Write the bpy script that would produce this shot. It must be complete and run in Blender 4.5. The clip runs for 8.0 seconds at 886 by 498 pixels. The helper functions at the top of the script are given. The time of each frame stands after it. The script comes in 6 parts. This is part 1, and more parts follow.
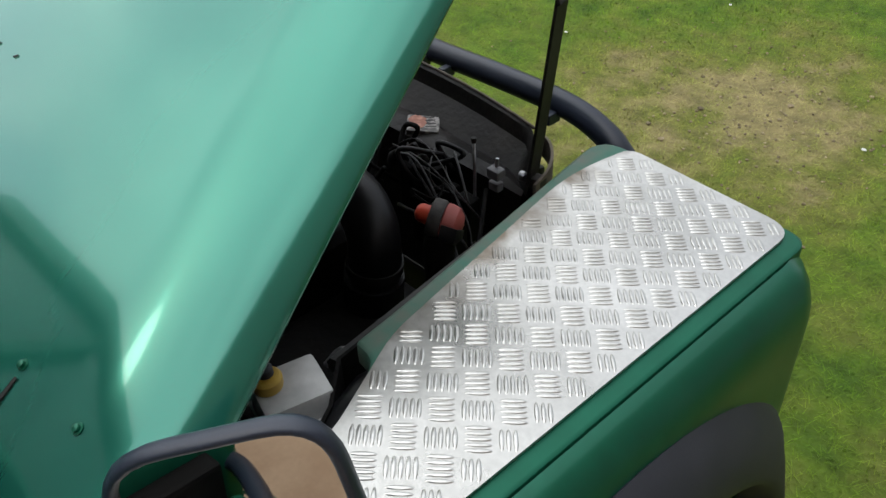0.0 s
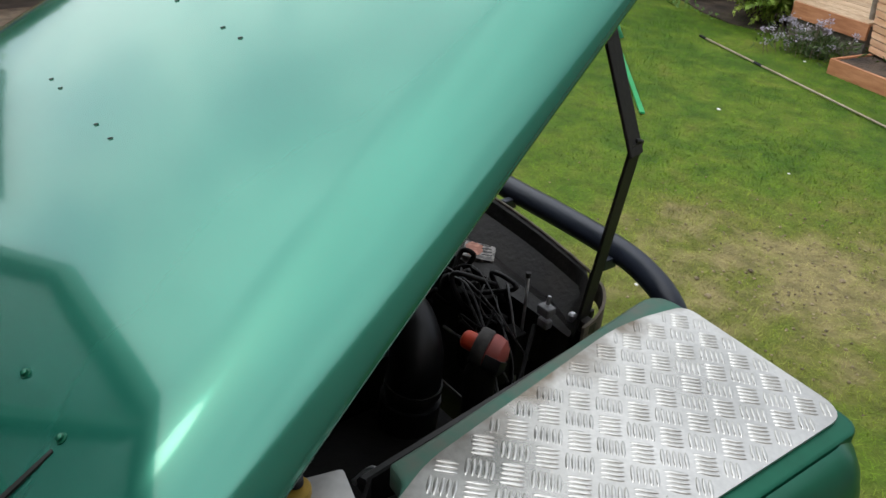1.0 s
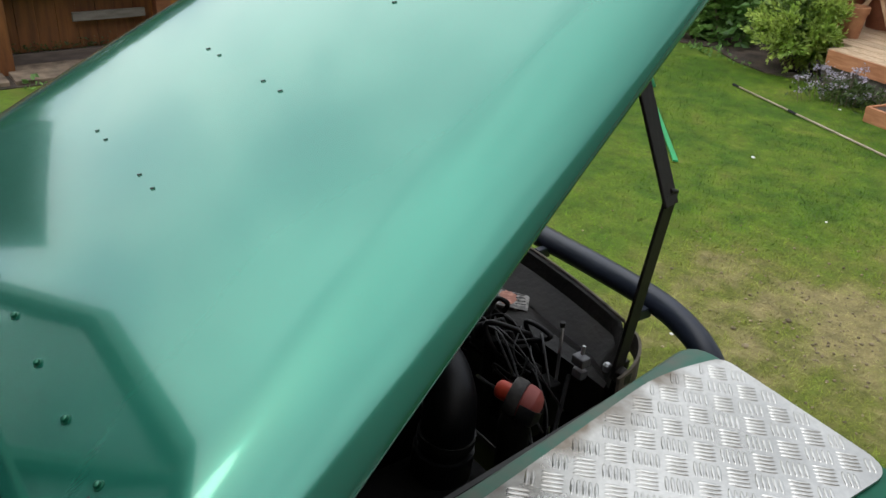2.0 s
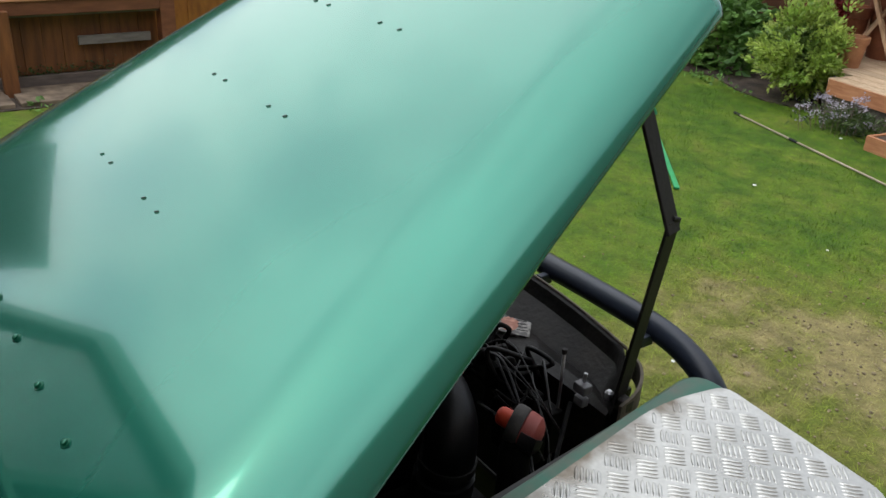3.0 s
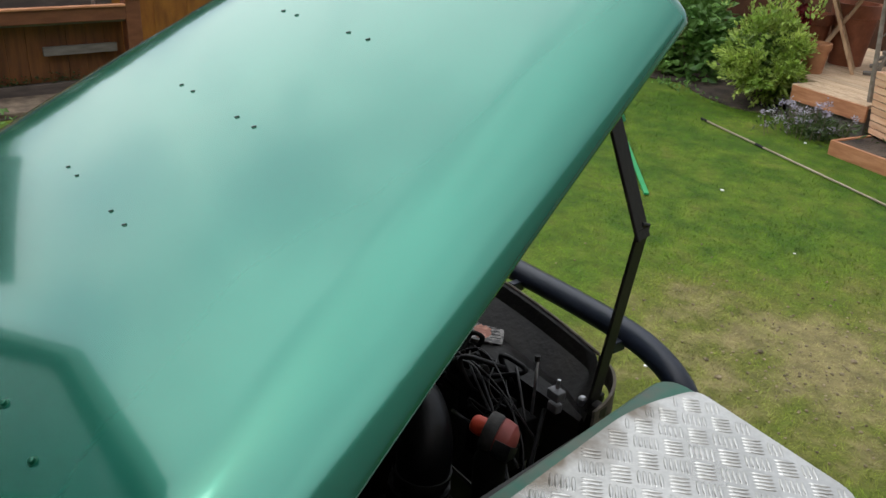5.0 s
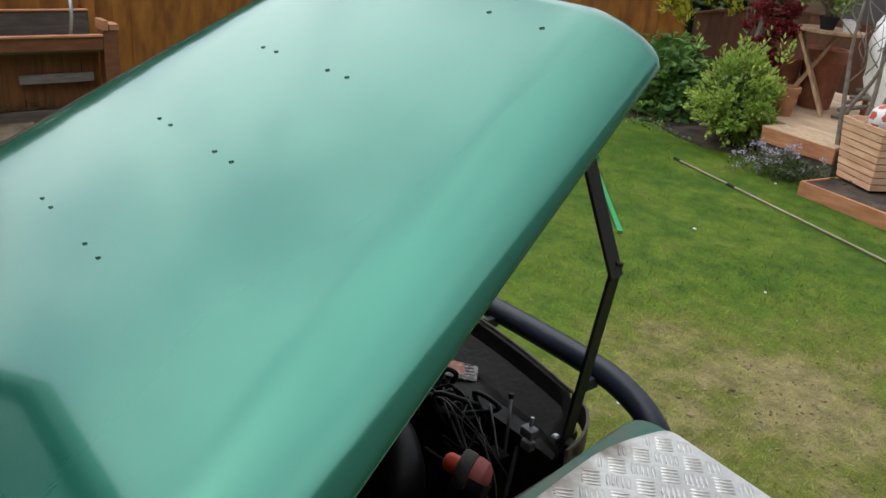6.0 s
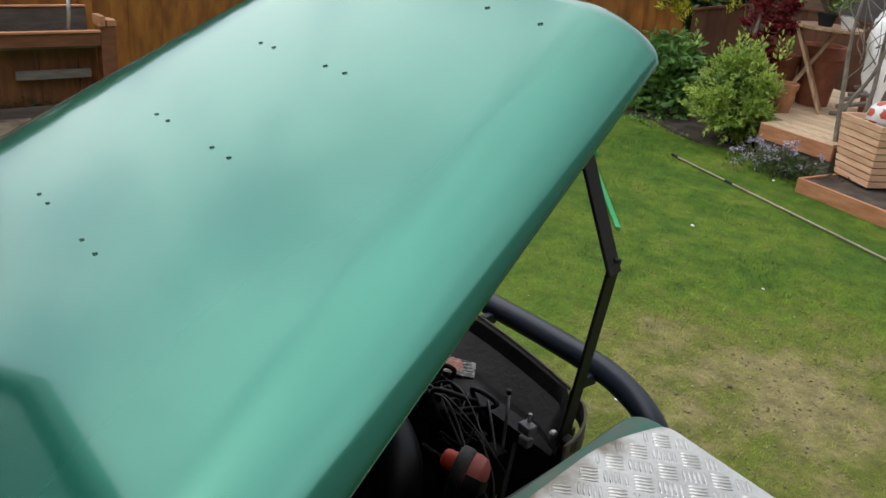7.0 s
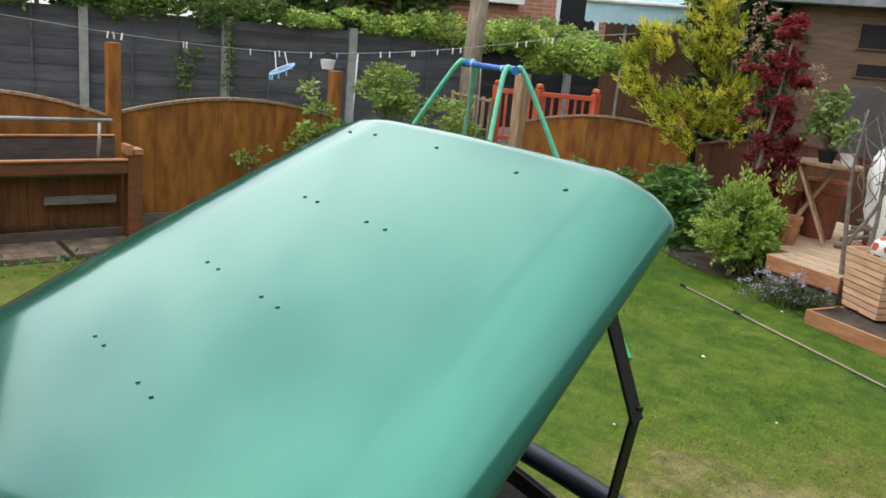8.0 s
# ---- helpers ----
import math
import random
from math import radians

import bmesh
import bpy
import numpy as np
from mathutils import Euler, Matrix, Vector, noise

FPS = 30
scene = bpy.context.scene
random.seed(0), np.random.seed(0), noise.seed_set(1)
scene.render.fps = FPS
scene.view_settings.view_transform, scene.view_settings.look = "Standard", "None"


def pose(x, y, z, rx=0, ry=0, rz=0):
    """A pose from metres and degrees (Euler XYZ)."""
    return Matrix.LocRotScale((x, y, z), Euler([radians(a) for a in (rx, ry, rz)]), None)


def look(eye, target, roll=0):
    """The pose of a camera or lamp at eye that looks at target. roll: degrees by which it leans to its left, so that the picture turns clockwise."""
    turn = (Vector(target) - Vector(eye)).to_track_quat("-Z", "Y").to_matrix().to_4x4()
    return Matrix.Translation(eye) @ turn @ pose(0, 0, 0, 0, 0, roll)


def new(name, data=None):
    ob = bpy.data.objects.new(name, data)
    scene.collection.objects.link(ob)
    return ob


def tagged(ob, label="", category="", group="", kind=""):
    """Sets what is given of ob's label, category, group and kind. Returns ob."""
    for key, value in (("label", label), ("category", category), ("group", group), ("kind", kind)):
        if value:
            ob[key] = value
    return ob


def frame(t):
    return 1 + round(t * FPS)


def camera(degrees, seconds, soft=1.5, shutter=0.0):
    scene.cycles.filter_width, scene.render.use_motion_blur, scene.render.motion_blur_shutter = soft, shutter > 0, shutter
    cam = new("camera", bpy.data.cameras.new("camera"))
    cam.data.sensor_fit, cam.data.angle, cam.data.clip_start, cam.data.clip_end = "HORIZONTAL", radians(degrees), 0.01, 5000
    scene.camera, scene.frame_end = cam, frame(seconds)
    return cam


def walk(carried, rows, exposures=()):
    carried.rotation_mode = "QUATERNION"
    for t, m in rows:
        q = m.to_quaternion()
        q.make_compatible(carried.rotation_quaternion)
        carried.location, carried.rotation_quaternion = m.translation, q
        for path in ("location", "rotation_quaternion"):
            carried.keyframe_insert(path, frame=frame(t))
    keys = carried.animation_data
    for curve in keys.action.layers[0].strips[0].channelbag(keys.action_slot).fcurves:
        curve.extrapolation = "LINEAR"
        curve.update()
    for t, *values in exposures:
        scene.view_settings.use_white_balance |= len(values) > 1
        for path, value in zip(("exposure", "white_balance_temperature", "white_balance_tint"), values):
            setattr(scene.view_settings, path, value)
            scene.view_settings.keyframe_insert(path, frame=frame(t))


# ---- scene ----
cam = camera(55.7, 8.0)
PATH = [
    (0, (1.089, -0.82, 1.705), (-0.079, 0.236, 0.472), -2.6),
    (0.2, (1.087, -0.823, 1.707), (-0.113, 0.273, 0.542), -0.6),
    (0.3, (1.085, -0.825, 1.707), (-0.121, 0.292, 0.57), 0.4),
    (0.5, (1.083, -0.828, 1.709), (-0.129, 0.302, 0.589), 2.4),
    (1, (1.075, -0.835, 1.715), (-0.271, 0.258, 0.718), 3.8),
    (1.2, (1.075, -0.835, 1.717), (-0.307, 0.249, 0.761), 3.5),
    (2.5, (1.075, -0.841, 1.72), (-0.373, 0.217, 0.834), 2.9),
    (3, (1.074, -0.841, 1.721), (-0.387, 0.229, 0.871), 3.2),
    (3.5, (1.075, -0.841, 1.721), (-0.381, 0.244, 0.882), 2.9),
    (4, (1.074, -0.839, 1.721), (-0.367, 0.267, 0.885), 3.3),
    (5.5, (1.076, -0.841, 1.723), (-0.349, 0.299, 0.905), 3.4),
    (5.8, (1.077, -0.842, 1.725), (-0.348, 0.321, 0.94), 4.1),
    (6, (1.077, -0.843, 1.727), (-0.345, 0.347, 0.977), 4.6),
    (6.5, (1.076, -0.842, 1.725), (-0.339, 0.352, 0.968), 4.6),
    (7, (1.076, -0.842, 1.726), (-0.34, 0.35, 0.969), 4.7),
    (7.3, (1.076, -0.842, 1.726), (-0.345, 0.343, 0.967), 4.7),
    (7.5, (1.078, -0.845, 1.732), (-0.363, 0.345, 1.021), 4.9),
    (7.6, (1.081, -0.844, 1.736), (-0.37, 0.345, 1.043), 4.8),
    (7.7, (1.084, -0.851, 1.746), (-0.372, 0.358, 1.099), 3.7),
    (7.8, (1.089, -0.868, 1.763), (-0.386, 0.349, 1.177), 4.1),
    (7.9, (1.092, -0.89, 1.779), (-0.411, 0.327, 1.268), 4.5),
    (8, (1.101, -0.913, 1.785), (-0.41, 0.304, 1.3), 5.1),
]
walk(cam, [(t, look(eye, target, roll)) for t, eye, target, roll in PATH], exposures=((0, 0.52), (1, 0.52), (4.2, 0.49), (5.5, 0.36), (7.4, 0.37), (8, 0.58)))

# ---- light ----
SUN_UP, SUN_TURN = radians(48), radians(208)
world = bpy.data.worlds.new("world")
scene.world = world
world.use_nodes = True
wn, wl = world.node_tree.nodes, world.node_tree.links
sky = wn.new("ShaderNodeTexSky")
sky.sky_type, sky.sun_disc = "NISHITA", False
sky.sun_elevation, sky.sun_rotation = SUN_UP, SUN_TURN
sky.air_density, sky.dust_density = 1.0, 2.0
coord = wn.new("ShaderNodeTexCoord")
cloud_map = wn.new("ShaderNodeMapping")
cloud_map.inputs["Scale"].default_value = (1, 1, 1.7)
cloud = wn.new("ShaderNodeTexNoise")
cloud.inputs["Scale"].default_value, cloud.inputs["Detail"].default_value = 4.0, 4
cloud.inputs["Roughness"].default_value, cloud.inputs["Distortion"].default_value = 0.5, 0.3
ramp = wn.new("ShaderNodeValToRGB")
ramp.color_ramp.elements[0].position, ramp.color_ramp.elements[1].position = 0.36, 0.60
ramp.color_ramp.elements[0].color = (0.42, 0.42, 0.42, 1)
mixer = wn.new("ShaderNodeMix")
mixer.data_type = "RGBA"
# clouds are brighter towards the sun than opposite it
toward = wn.new("ShaderNodeVectorMath")
toward.operation = "DOT_PRODUCT"
toward.inputs[1].default_value = (math.sin(SUN_TURN), math.cos(SUN_TURN), 0)
glow = wn.new("ShaderNodeMapRange")
glow.interpolation_type = "SMOOTHSTEP"
glow.inputs["From Min"].default_value, glow.inputs["From Max"].default_value = -0.85, 0.1
glow.inputs["To Min"].default_value, glow.inputs["To Max"].default_value = 0.42, 1.05
lit = wn.new("ShaderNodeVectorMath")
lit.operation = "SCALE"
lit.inputs[0].default_value = (12.4, 12.7, 13.0)
wl.new(coord.outputs["Generated"], toward.inputs[0])
wl.new(toward.outputs["Value"], glow.inputs["Value"])
# a clouded sky is brighter overhead than at the horizon
rise, both = wn.new("ShaderNodeMapRange"), wn.new("ShaderNodeMath")
rise.inputs["To Min"].default_value, rise.inputs["To Max"].default_value = 0.47, 1.30
both.operation = "MULTIPLY"
wl.new(glow.outputs["Result"], both.inputs[0])
wl.new(rise.outputs["Result"], both.inputs[1])
wl.new(both.outputs["Value"], lit.inputs["Scale"])
wl.new(lit.outputs["Vector"], mixer.inputs["B"])
wl.new(coord.outputs["Generated"], cloud_map.inputs["Vector"])
wl.new(cloud_map.outputs["Vector"], cloud.inputs["Vector"])
# broken cloud towards the horizon, an even thin veil overhead
split, veil, even = wn.new("ShaderNodeSeparateXYZ"), wn.new("ShaderNodeMapRange"), wn.new("ShaderNodeMix")
veil.interpolation_type = "SMOOTHSTEP"
veil.inputs["From Min"].default_value, veil.inputs["From Max"].default_value = 0.35, 0.90
veil.inputs["To Max"].default_value = 0.78
even.inputs["B"].default_value = 0.64
wl.new(coord.outputs["Generated"], split.inputs["Vector"])
wl.new(split.outputs["Z"], veil.inputs["Value"])
wl.new(split.outputs["Z"], rise.inputs["Value"])
wl.new(cloud.outputs["Fac"], ramp.inputs["Fac"])
wl.new(veil.outputs["Result"], even.inputs["Factor"])
wl.new(ramp.outputs["Color"], even.inputs["A"])
wl.new(even.outputs["Result"], mixer.inputs["Factor"])
wl.new(sky.outputs["Color"], mixer.inputs["A"])
wl.new(mixer.outputs["Result"], wn["Background"].inputs["Color"])
wn["Background"].inputs["Strength"].default_value = 0.145

lamp = bpy.data.lights.new("sun", "SUN")
lamp.energy, lamp.angle, lamp.color = 0.08, radians(9), (1.0, 0.95, 0.88)
sun = new("sun", lamp)
sun_dir = Vector((math.sin(SUN_TURN) * math.cos(SUN_UP), math.cos(SUN_TURN) * math.cos(SUN_UP), math.sin(SUN_UP)))
sun.matrix_world = look(sun_dir * 30, (0, 0, 0))


# ---- materials ----
def surface(name, a, b, scale=8.0, rough=0.6, metal=0.0, bump=0.15, bscale=60.0, stretch=(1, 1, 1), coat=0.0,
            vary=0.0, island=0.0, bdist=0.004, rvar=0.12, spec=0.5, thin=0.0, lo=0.35, hi=0.68):
    """Two tones mixed by broad noise, a fine grain over them, uneven roughness and fine relief; vary: tone from piece to piece."""
    m = bpy.data.materials.new(name)
    m.use_nodes = True
    n, l = m.node_tree.nodes, m.node_tree.links
    p = n["Principled BSDF"]
    tc, mp = n.new("ShaderNodeTexCoord"), n.new("ShaderNodeMapping")
    mp.inputs["Scale"].default_value = stretch
    l.new(tc.outputs["Object"], mp.inputs["Vector"])
    info = n.new("ShaderNodeObjectInfo")
    off = n.new("ShaderNodeVectorMath")
    off.operation = "ADD"
    mul = n.new("ShaderNodeMath")
    mul.operation, mul.inputs[1].default_value = "MULTIPLY", 37.0
    l.new(info.outputs["Random"], mul.inputs[0])
    l.new(mp.outputs["Vector"], off.inputs[0])
    l.new(mul.outputs["Value"], off.inputs[1])
    big, fine = n.new("ShaderNodeTexNoise"), n.new("ShaderNodeTexNoise")
    big.inputs["Scale"].default_value, big.inputs["Detail"].default_value = scale, 5
    fine.inputs["Scale"].default_value, fine.inputs["Detail"].default_value = bscale, 4
    l.new(off.outputs["Vector"], big.inputs["Vector"])
    l.new(off.outputs["Vector"], fine.inputs["Vector"])
    rp = n.new("ShaderNodeValToRGB")
    rp.color_ramp.elements[0].position, rp.color_ramp.elements[1].position = lo, hi
    rp.color_ramp.elements[0].color, rp.color_ramp.elements[1].color = (*a, 1), (*b, 1)
    l.new(big.outputs["Fac"], rp.inputs["Fac"])
    hsv = n.new("ShaderNodeHueSaturation")
    l.new(rp.outputs["Color"], hsv.inputs["Color"])
    val = n.new("ShaderNodeMapRange")
    val.inputs["To Min"].default_value, val.inputs["To Max"].default_value = 0.82, 1.18
    l.new(fine.outputs["Fac"], val.inputs["Value"])
    last = val.outputs["Result"]
    for amount, source in ((vary, info.outputs["Random"]), (island, None)):
        if amount:
            if source is None:
                source = n.new("ShaderNodeNewGeometry").outputs["Random Per Island"]
            r = n.new("ShaderNodeMapRange")
            r.inputs["To Min"].default_value, r.inputs["To Max"].default_value = 1 - amount, 1 + amount
            l.new(source, r.inputs["Value"])
            mm = n.new("ShaderNodeMath")
            mm.operation = "MULTIPLY"
            l.new(last, mm.inputs[0])
            l.new(r.outputs["Result"], mm.inputs[1])
            last = mm.outputs["Value"]
    l.new(last, hsv.inputs["Value"])
    l.new(hsv.outputs["Color"], p.inputs["Base Color"])
    rr = n.new("ShaderNodeMapRange")
    rr.inputs["To Min"].default_value, rr.inputs["To Max"].default_value = max(rough - rvar, 0.02), min(rough + rvar, 1)
    l.new(big.outputs["Fac"], rr.inputs["Value"])
    l.new(rr.outputs["Result"], p.inputs["Roughness"])
    p.inputs["Metallic"].default_value = metal
    p.inputs["Specular IOR Level"].default_value = spec
    p.inputs["Coat Weight"].default_value, p.inputs["Coat Roughness"].default_value = coat, 0.06
    if bump:
        bp = n.new("ShaderNodeBump")
        bp.inputs["Strength"].default_value, bp.inputs["Distance"].default_value = bump, bdist
        l.new(fine.outputs["Fac"], bp.inputs["Height"])
        l.new(bp.outputs["Normal"], p.inputs["Normal"])
    if thin:
        tr = n.new("ShaderNodeBsdfTranslucent")
        ms = n.new("ShaderNodeMixShader")
        ms.inputs["Fac"].default_value = thin
        l.new(hsv.outputs["Color"], tr.inputs["Color"])
        l.new(p.outputs["BSDF"], ms.inputs[1])
        l.new(tr.outputs["BSDF"], ms.inputs[2])
        l.new(ms.outputs["Shader"], n["Material Output"].inputs["Surface"])
    return m


M_PAINT = surface("green_mica_paint", (0.021, 0.184, 0.127), (0.027, 0.206, 0.143), 2.5, 0.15, 0.56, 0.006, 3.5, coat=0.62, rvar=0.03, bdist=0.01)
M_PAINT.node_tree.nodes["Principled BSDF"].inputs["Coat Roughness"].default_value = 0.05
M_PAINT.node_tree.nodes["Principled BSDF"].inputs["Coat IOR"].default_value = 1.55


def scratched(m):
    """Fine wash scratches over a polished paint, all one way."""
    n, l = m.node_tree.nodes, m.node_tree.links
    p = n["Principled BSDF"]
    tc, mp, streak = n.new("ShaderNodeTexCoord"), n.new("ShaderNodeMapping"), n.new("ShaderNodeTexNoise")
    mp.inputs["Rotation"].default_value, mp.inputs["Scale"].default_value = (0, 0, radians(20)), (260, 28, 60)
    streak.inputs["Scale"].default_value, streak.inputs["Detail"].default_value = 1.0, 3
    l.new(tc.outputs["Object"], mp.inputs["Vector"])
    l.new(mp.outputs["Vector"], streak.inputs["Vector"])
    second = n.new("ShaderNodeBump")
    second.inputs["Strength"].default_value, second.inputs["Distance"].default_value = 0.05, 0.001
    l.new(streak.outputs["Fac"], second.inputs["Height"])
    l.new(p.inputs["Normal"].links[0].from_socket, second.inputs["Normal"])
    l.new(second.outputs["Normal"], p.inputs["Normal"])


scratched(M_PAINT)
M_PAINT_SIDE = surface("green_paint_aged", (0.005, 0.092, 0.051), (0.009, 0.115, 0.066), 4, 0.36, 0.45, 0.03, 30.0, coat=0.25, spec=0.3)
M_WING = surface("green_paint_wing_top", (0.005, 0.092, 0.051), (0.009, 0.115, 0.066), 4, 0.42, 0.40, 0.05, 30.0, spec=0.3)
M_ALU = surface("tread_aluminium", (0.47, 0.463, 0.432), (0.64, 0.630, 0.595), 7, 0.31, 0.95, 0.10, 160, rvar=0.16, bdist=0.0006)


def inner_edge(m, reach, soft_from, soft_to, tint, size):
    """Wear of its own shape along the wing's inner edge, fading over reach, in blotches of a size."""
    n, l = m.node_tree.nodes, m.node_tree.links
    p = n["Principled BSDF"]
    geo, sep, noisy = n.new("ShaderNodeNewGeometry"), n.new("ShaderNodeSeparateXYZ"), n.new("ShaderNodeTexNoise")
    noisy.inputs["Scale"].default_value, noisy.inputs["Detail"].default_value = size, 6
    l.new(geo.outputs["Position"], sep.inputs["Vector"])
    l.new(geo.outputs["Position"], noisy.inputs["Vector"])
    slope, gap, near, wide = [n.new("ShaderNodeMath") for _ in range(4)]
    slope.operation, slope.inputs[1].default_value, slope.inputs[2].default_value = "MULTIPLY_ADD", 0.175, -0.52
    l.new(sep.outputs["Y"], slope.inputs[0])
    wide.operation = "ABSOLUTE"
    l.new(sep.outputs["X"], wide.inputs[0])
    l.new(wide.outputs["Value"], gap.inputs[0])
    l.new(slope.outputs["Value"], gap.inputs[1])
    fade = n.new("ShaderNodeMapRange")
    fade.inputs["From Min"].default_value, fade.inputs["From Max"].default_value = reach, 0.0
    l.new(gap.outputs["Value"], fade.inputs["Value"])
    near.operation = "MULTIPLY"
    l.new(fade.outputs["Result"], near.inputs[0])
    l.new(noisy.outputs["Fac"], near.inputs[1])
    spot = n.new("ShaderNodeMapRange")
    spot.inputs["From Min"].default_value, spot.inputs["From Max"].default_value = soft_from, soft_to
    l.new(near.outputs["Value"], spot.inputs["Value"])
    mix = n.new("ShaderNodeMix")
    mix.data_type = "RGBA"
    mix.inputs["B"].default_value = (*tint, 1)
    l.new(p.inputs["Base Color"].links[0].from_socket, mix.inputs["A"])
    l.new(spot.outputs["Result"], mix.inputs["Factor"])
    l.new(mix.outputs["Result"], p.inputs["Base Color"])


M_TREAD = surface("polished_tread", (0.53, 0.522, 0.49), (0.66, 0.650, 0.615), 30, 0.31, 0.95, 0.03, 200, rvar=0.08, bdist=0.0005)
# grime on the tread plate, rubbed and dulled paint on the flange inside it
inner_edge(M_ALU, 0.085, 0.28, 0.60, (0.20, 0.165, 0.125), 22)
inner_edge(M_TREAD, 0.085, 0.28, 0.60, (0.20, 0.165, 0.125), 22)
inner_edge(M_WING, 0.13, 0.16, 0.40, (0.060, 0.165, 0.120), 9)
inner_edge(M_WING, 0.05, 0.30, 0.70, (0.13, 0.15, 0.12), 30)
M_DUST = surface("dusty_steel_edge", (0.060, 0.048, 0.036), (0.16, 0.135, 0.105), 30, 0.8, 0, 0.3, 90)
M_BAND = surface("worn_rubber_band", (0.035, 0.032, 0.030), (0.080, 0.072, 0.066), 40, 0.7, 0, 0.2, 120)
M_WIRE = surface("dull_wiring", (0.012, 0.012, 0.013), (0.040, 0.038, 0.038), 40, 0.5, 0, 0.1, 90)
M_BLACK = surface("black_painted_steel", (0.006, 0.006, 0.006), (0.018, 0.016, 0.014), 14, 0.6, 0, 0.12, 120, spec=0.35)
M_SLAM = surface("grimy_black_panel", (0.006, 0.005, 0.005), (0.034, 0.028, 0.024), 9, 0.50, 0, 0.30, 90, spec=0.45)
M_CONN = surface("grey_connector_plastic", (0.10, 0.10, 0.105), (0.17, 0.17, 0.175), 30, 0.5)
M_BAR = surface("black_powder_coat", (0.013, 0.018, 0.030), (0.022, 0.029, 0.046), 10, 0.40, 0, 0.15, 300, bdist=0.001)
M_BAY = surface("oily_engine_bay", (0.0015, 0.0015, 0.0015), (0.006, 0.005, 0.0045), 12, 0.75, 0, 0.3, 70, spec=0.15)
M_RUBBER = surface("black_rubber", (0.003, 0.003, 0.0035), (0.007, 0.007, 0.008), 20, 0.42, 0, 0.1, 90, spec=0.3)
M_ARCH = surface("grey_plastic", (0.018, 0.021, 0.028), (0.028, 0.031, 0.040), 14, 0.6, 0, 0.2, 400, bdist=0.0008)
M_RED = surface("red_plastic", (0.50, 0.040, 0.016), (0.66, 0.075, 0.03), 18, 0.5, 0, 0.1, 80)
M_PINK = surface("faded_red_cap", (0.30, 0.060, 0.048), (0.40, 0.10, 0.085), 22, 0.55, 0, 0.1, 90)
M_STEEL = surface("dull_steel", (0.30, 0.30, 0.31), (0.46, 0.46, 0.47), 30, 0.4, 0.85, 0.1, 150)
M_RESERVOIR = surface("milky_plastic", (0.36, 0.36, 0.35), (0.58, 0.58, 0.56), 22, 0.5, 0, 0.05, 60)
M_YELLOW = surface("yellow_cap_plastic", (0.42, 0.27, 0.04), (0.52, 0.35, 0.06), 25, 0.45)
M_STICKER = surface("faded_sticker", (0.36, 0.13, 0.08), (0.55, 0.25, 0.17), 60, 0.6, lo=0.45, hi=0.6)
M_STICKER_W = surface("sticker_paper", (0.07, 0.065, 0.06), (0.30, 0.28, 0.26), 90, 0.6, lo=0.42, hi=0.6)
M_SOIL = surface("dark_soil", (0.022, 0.015, 0.011), (0.095, 0.070, 0.050), 7, 0.9, 0, 0.8, 40, bdist=0.02)
M_CLOD = surface("dry_soil_crumb", (0.16, 0.125, 0.075), (0.28, 0.23, 0.14), 30, 0.9, 0, 0.4, 90, island=0.4)
M_FENCE = surface("stained_fence_board", (0.18, 0.056, 0.007), (0.36, 0.140, 0.018), 4, 0.58, 0, 0.3, 60, stretch=(4, 4, 0.9), vary=0.12)
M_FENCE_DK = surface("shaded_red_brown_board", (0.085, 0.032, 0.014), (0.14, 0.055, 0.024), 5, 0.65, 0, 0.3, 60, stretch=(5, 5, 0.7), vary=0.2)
M_SLAT = surface("grey_stained_slat", (0.055, 0.054, 0.065), (0.100, 0.097, 0.112), 2.2, 0.75, 0, 0.3, 50, stretch=(1, 1, 5), vary=0.18)
# near-black slats: shade under the overhanging shrub put into the colour
M_SLAT_SHADE = surface("shade_dark_slat", (0.012, 0.012, 0.015), (0.030, 0.028, 0.034), 2.2, 0.75, 0, 0.3, 50, stretch=(1, 1, 5), vary=0.18)
M_CONC = surface("concrete", (0.24, 0.24, 0.24), (0.36, 0.355, 0.34), 8, 0.85, 0, 0.3, 90)
M_WOOD = surface("weathered_wood", (0.25, 0.15, 0.085), (0.42, 0.28, 0.17), 5, 0.65, 0, 0.25, 45, stretch=(6, 6, 1), vary=0.15)
M_PALEPOLE = surface("pale_pole", (0.27, 0.23, 0.16), (0.38, 0.33, 0.24), 8, 0.6)
M_DECK = surface("deck_board", (0.42, 0.29, 0.18), (0.62, 0.47, 0.32), 5, 0.6, 0, 0.25, 45, stretch=(1, 7, 6), vary=0.15)
M_ORANGE = surface("orange_cedar", (0.36, 0.15, 0.07), (0.52, 0.25, 0.13), 6, 0.55, 0, 0.2, 50, stretch=(1, 1, 6), vary=0.15)
M_CEDAR = surface("pale_cedar", (0.64, 0.36, 0.22), (0.80, 0.54, 0.36), 6, 0.55, 0, 0.2, 50, stretch=(1, 1, 6), vary=0.12)
M_TROUGH = surface("red_brown_timber", (0.13, 0.042, 0.019), (0.20, 0.073, 0.032), 6, 0.55, 0, 0.2, 50, stretch=(4, 1, 4), vary=0.12)
# fence colour darkened to hold the shade below the trough
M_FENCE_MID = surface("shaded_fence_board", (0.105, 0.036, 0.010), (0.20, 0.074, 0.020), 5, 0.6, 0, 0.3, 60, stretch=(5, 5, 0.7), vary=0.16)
M_SILT = surface("silted_board", (0.075, 0.058, 0.048), (0.13, 0.10, 0.085), 6, 0.8, 0, 0.3, 60, stretch=(5, 1, 5))
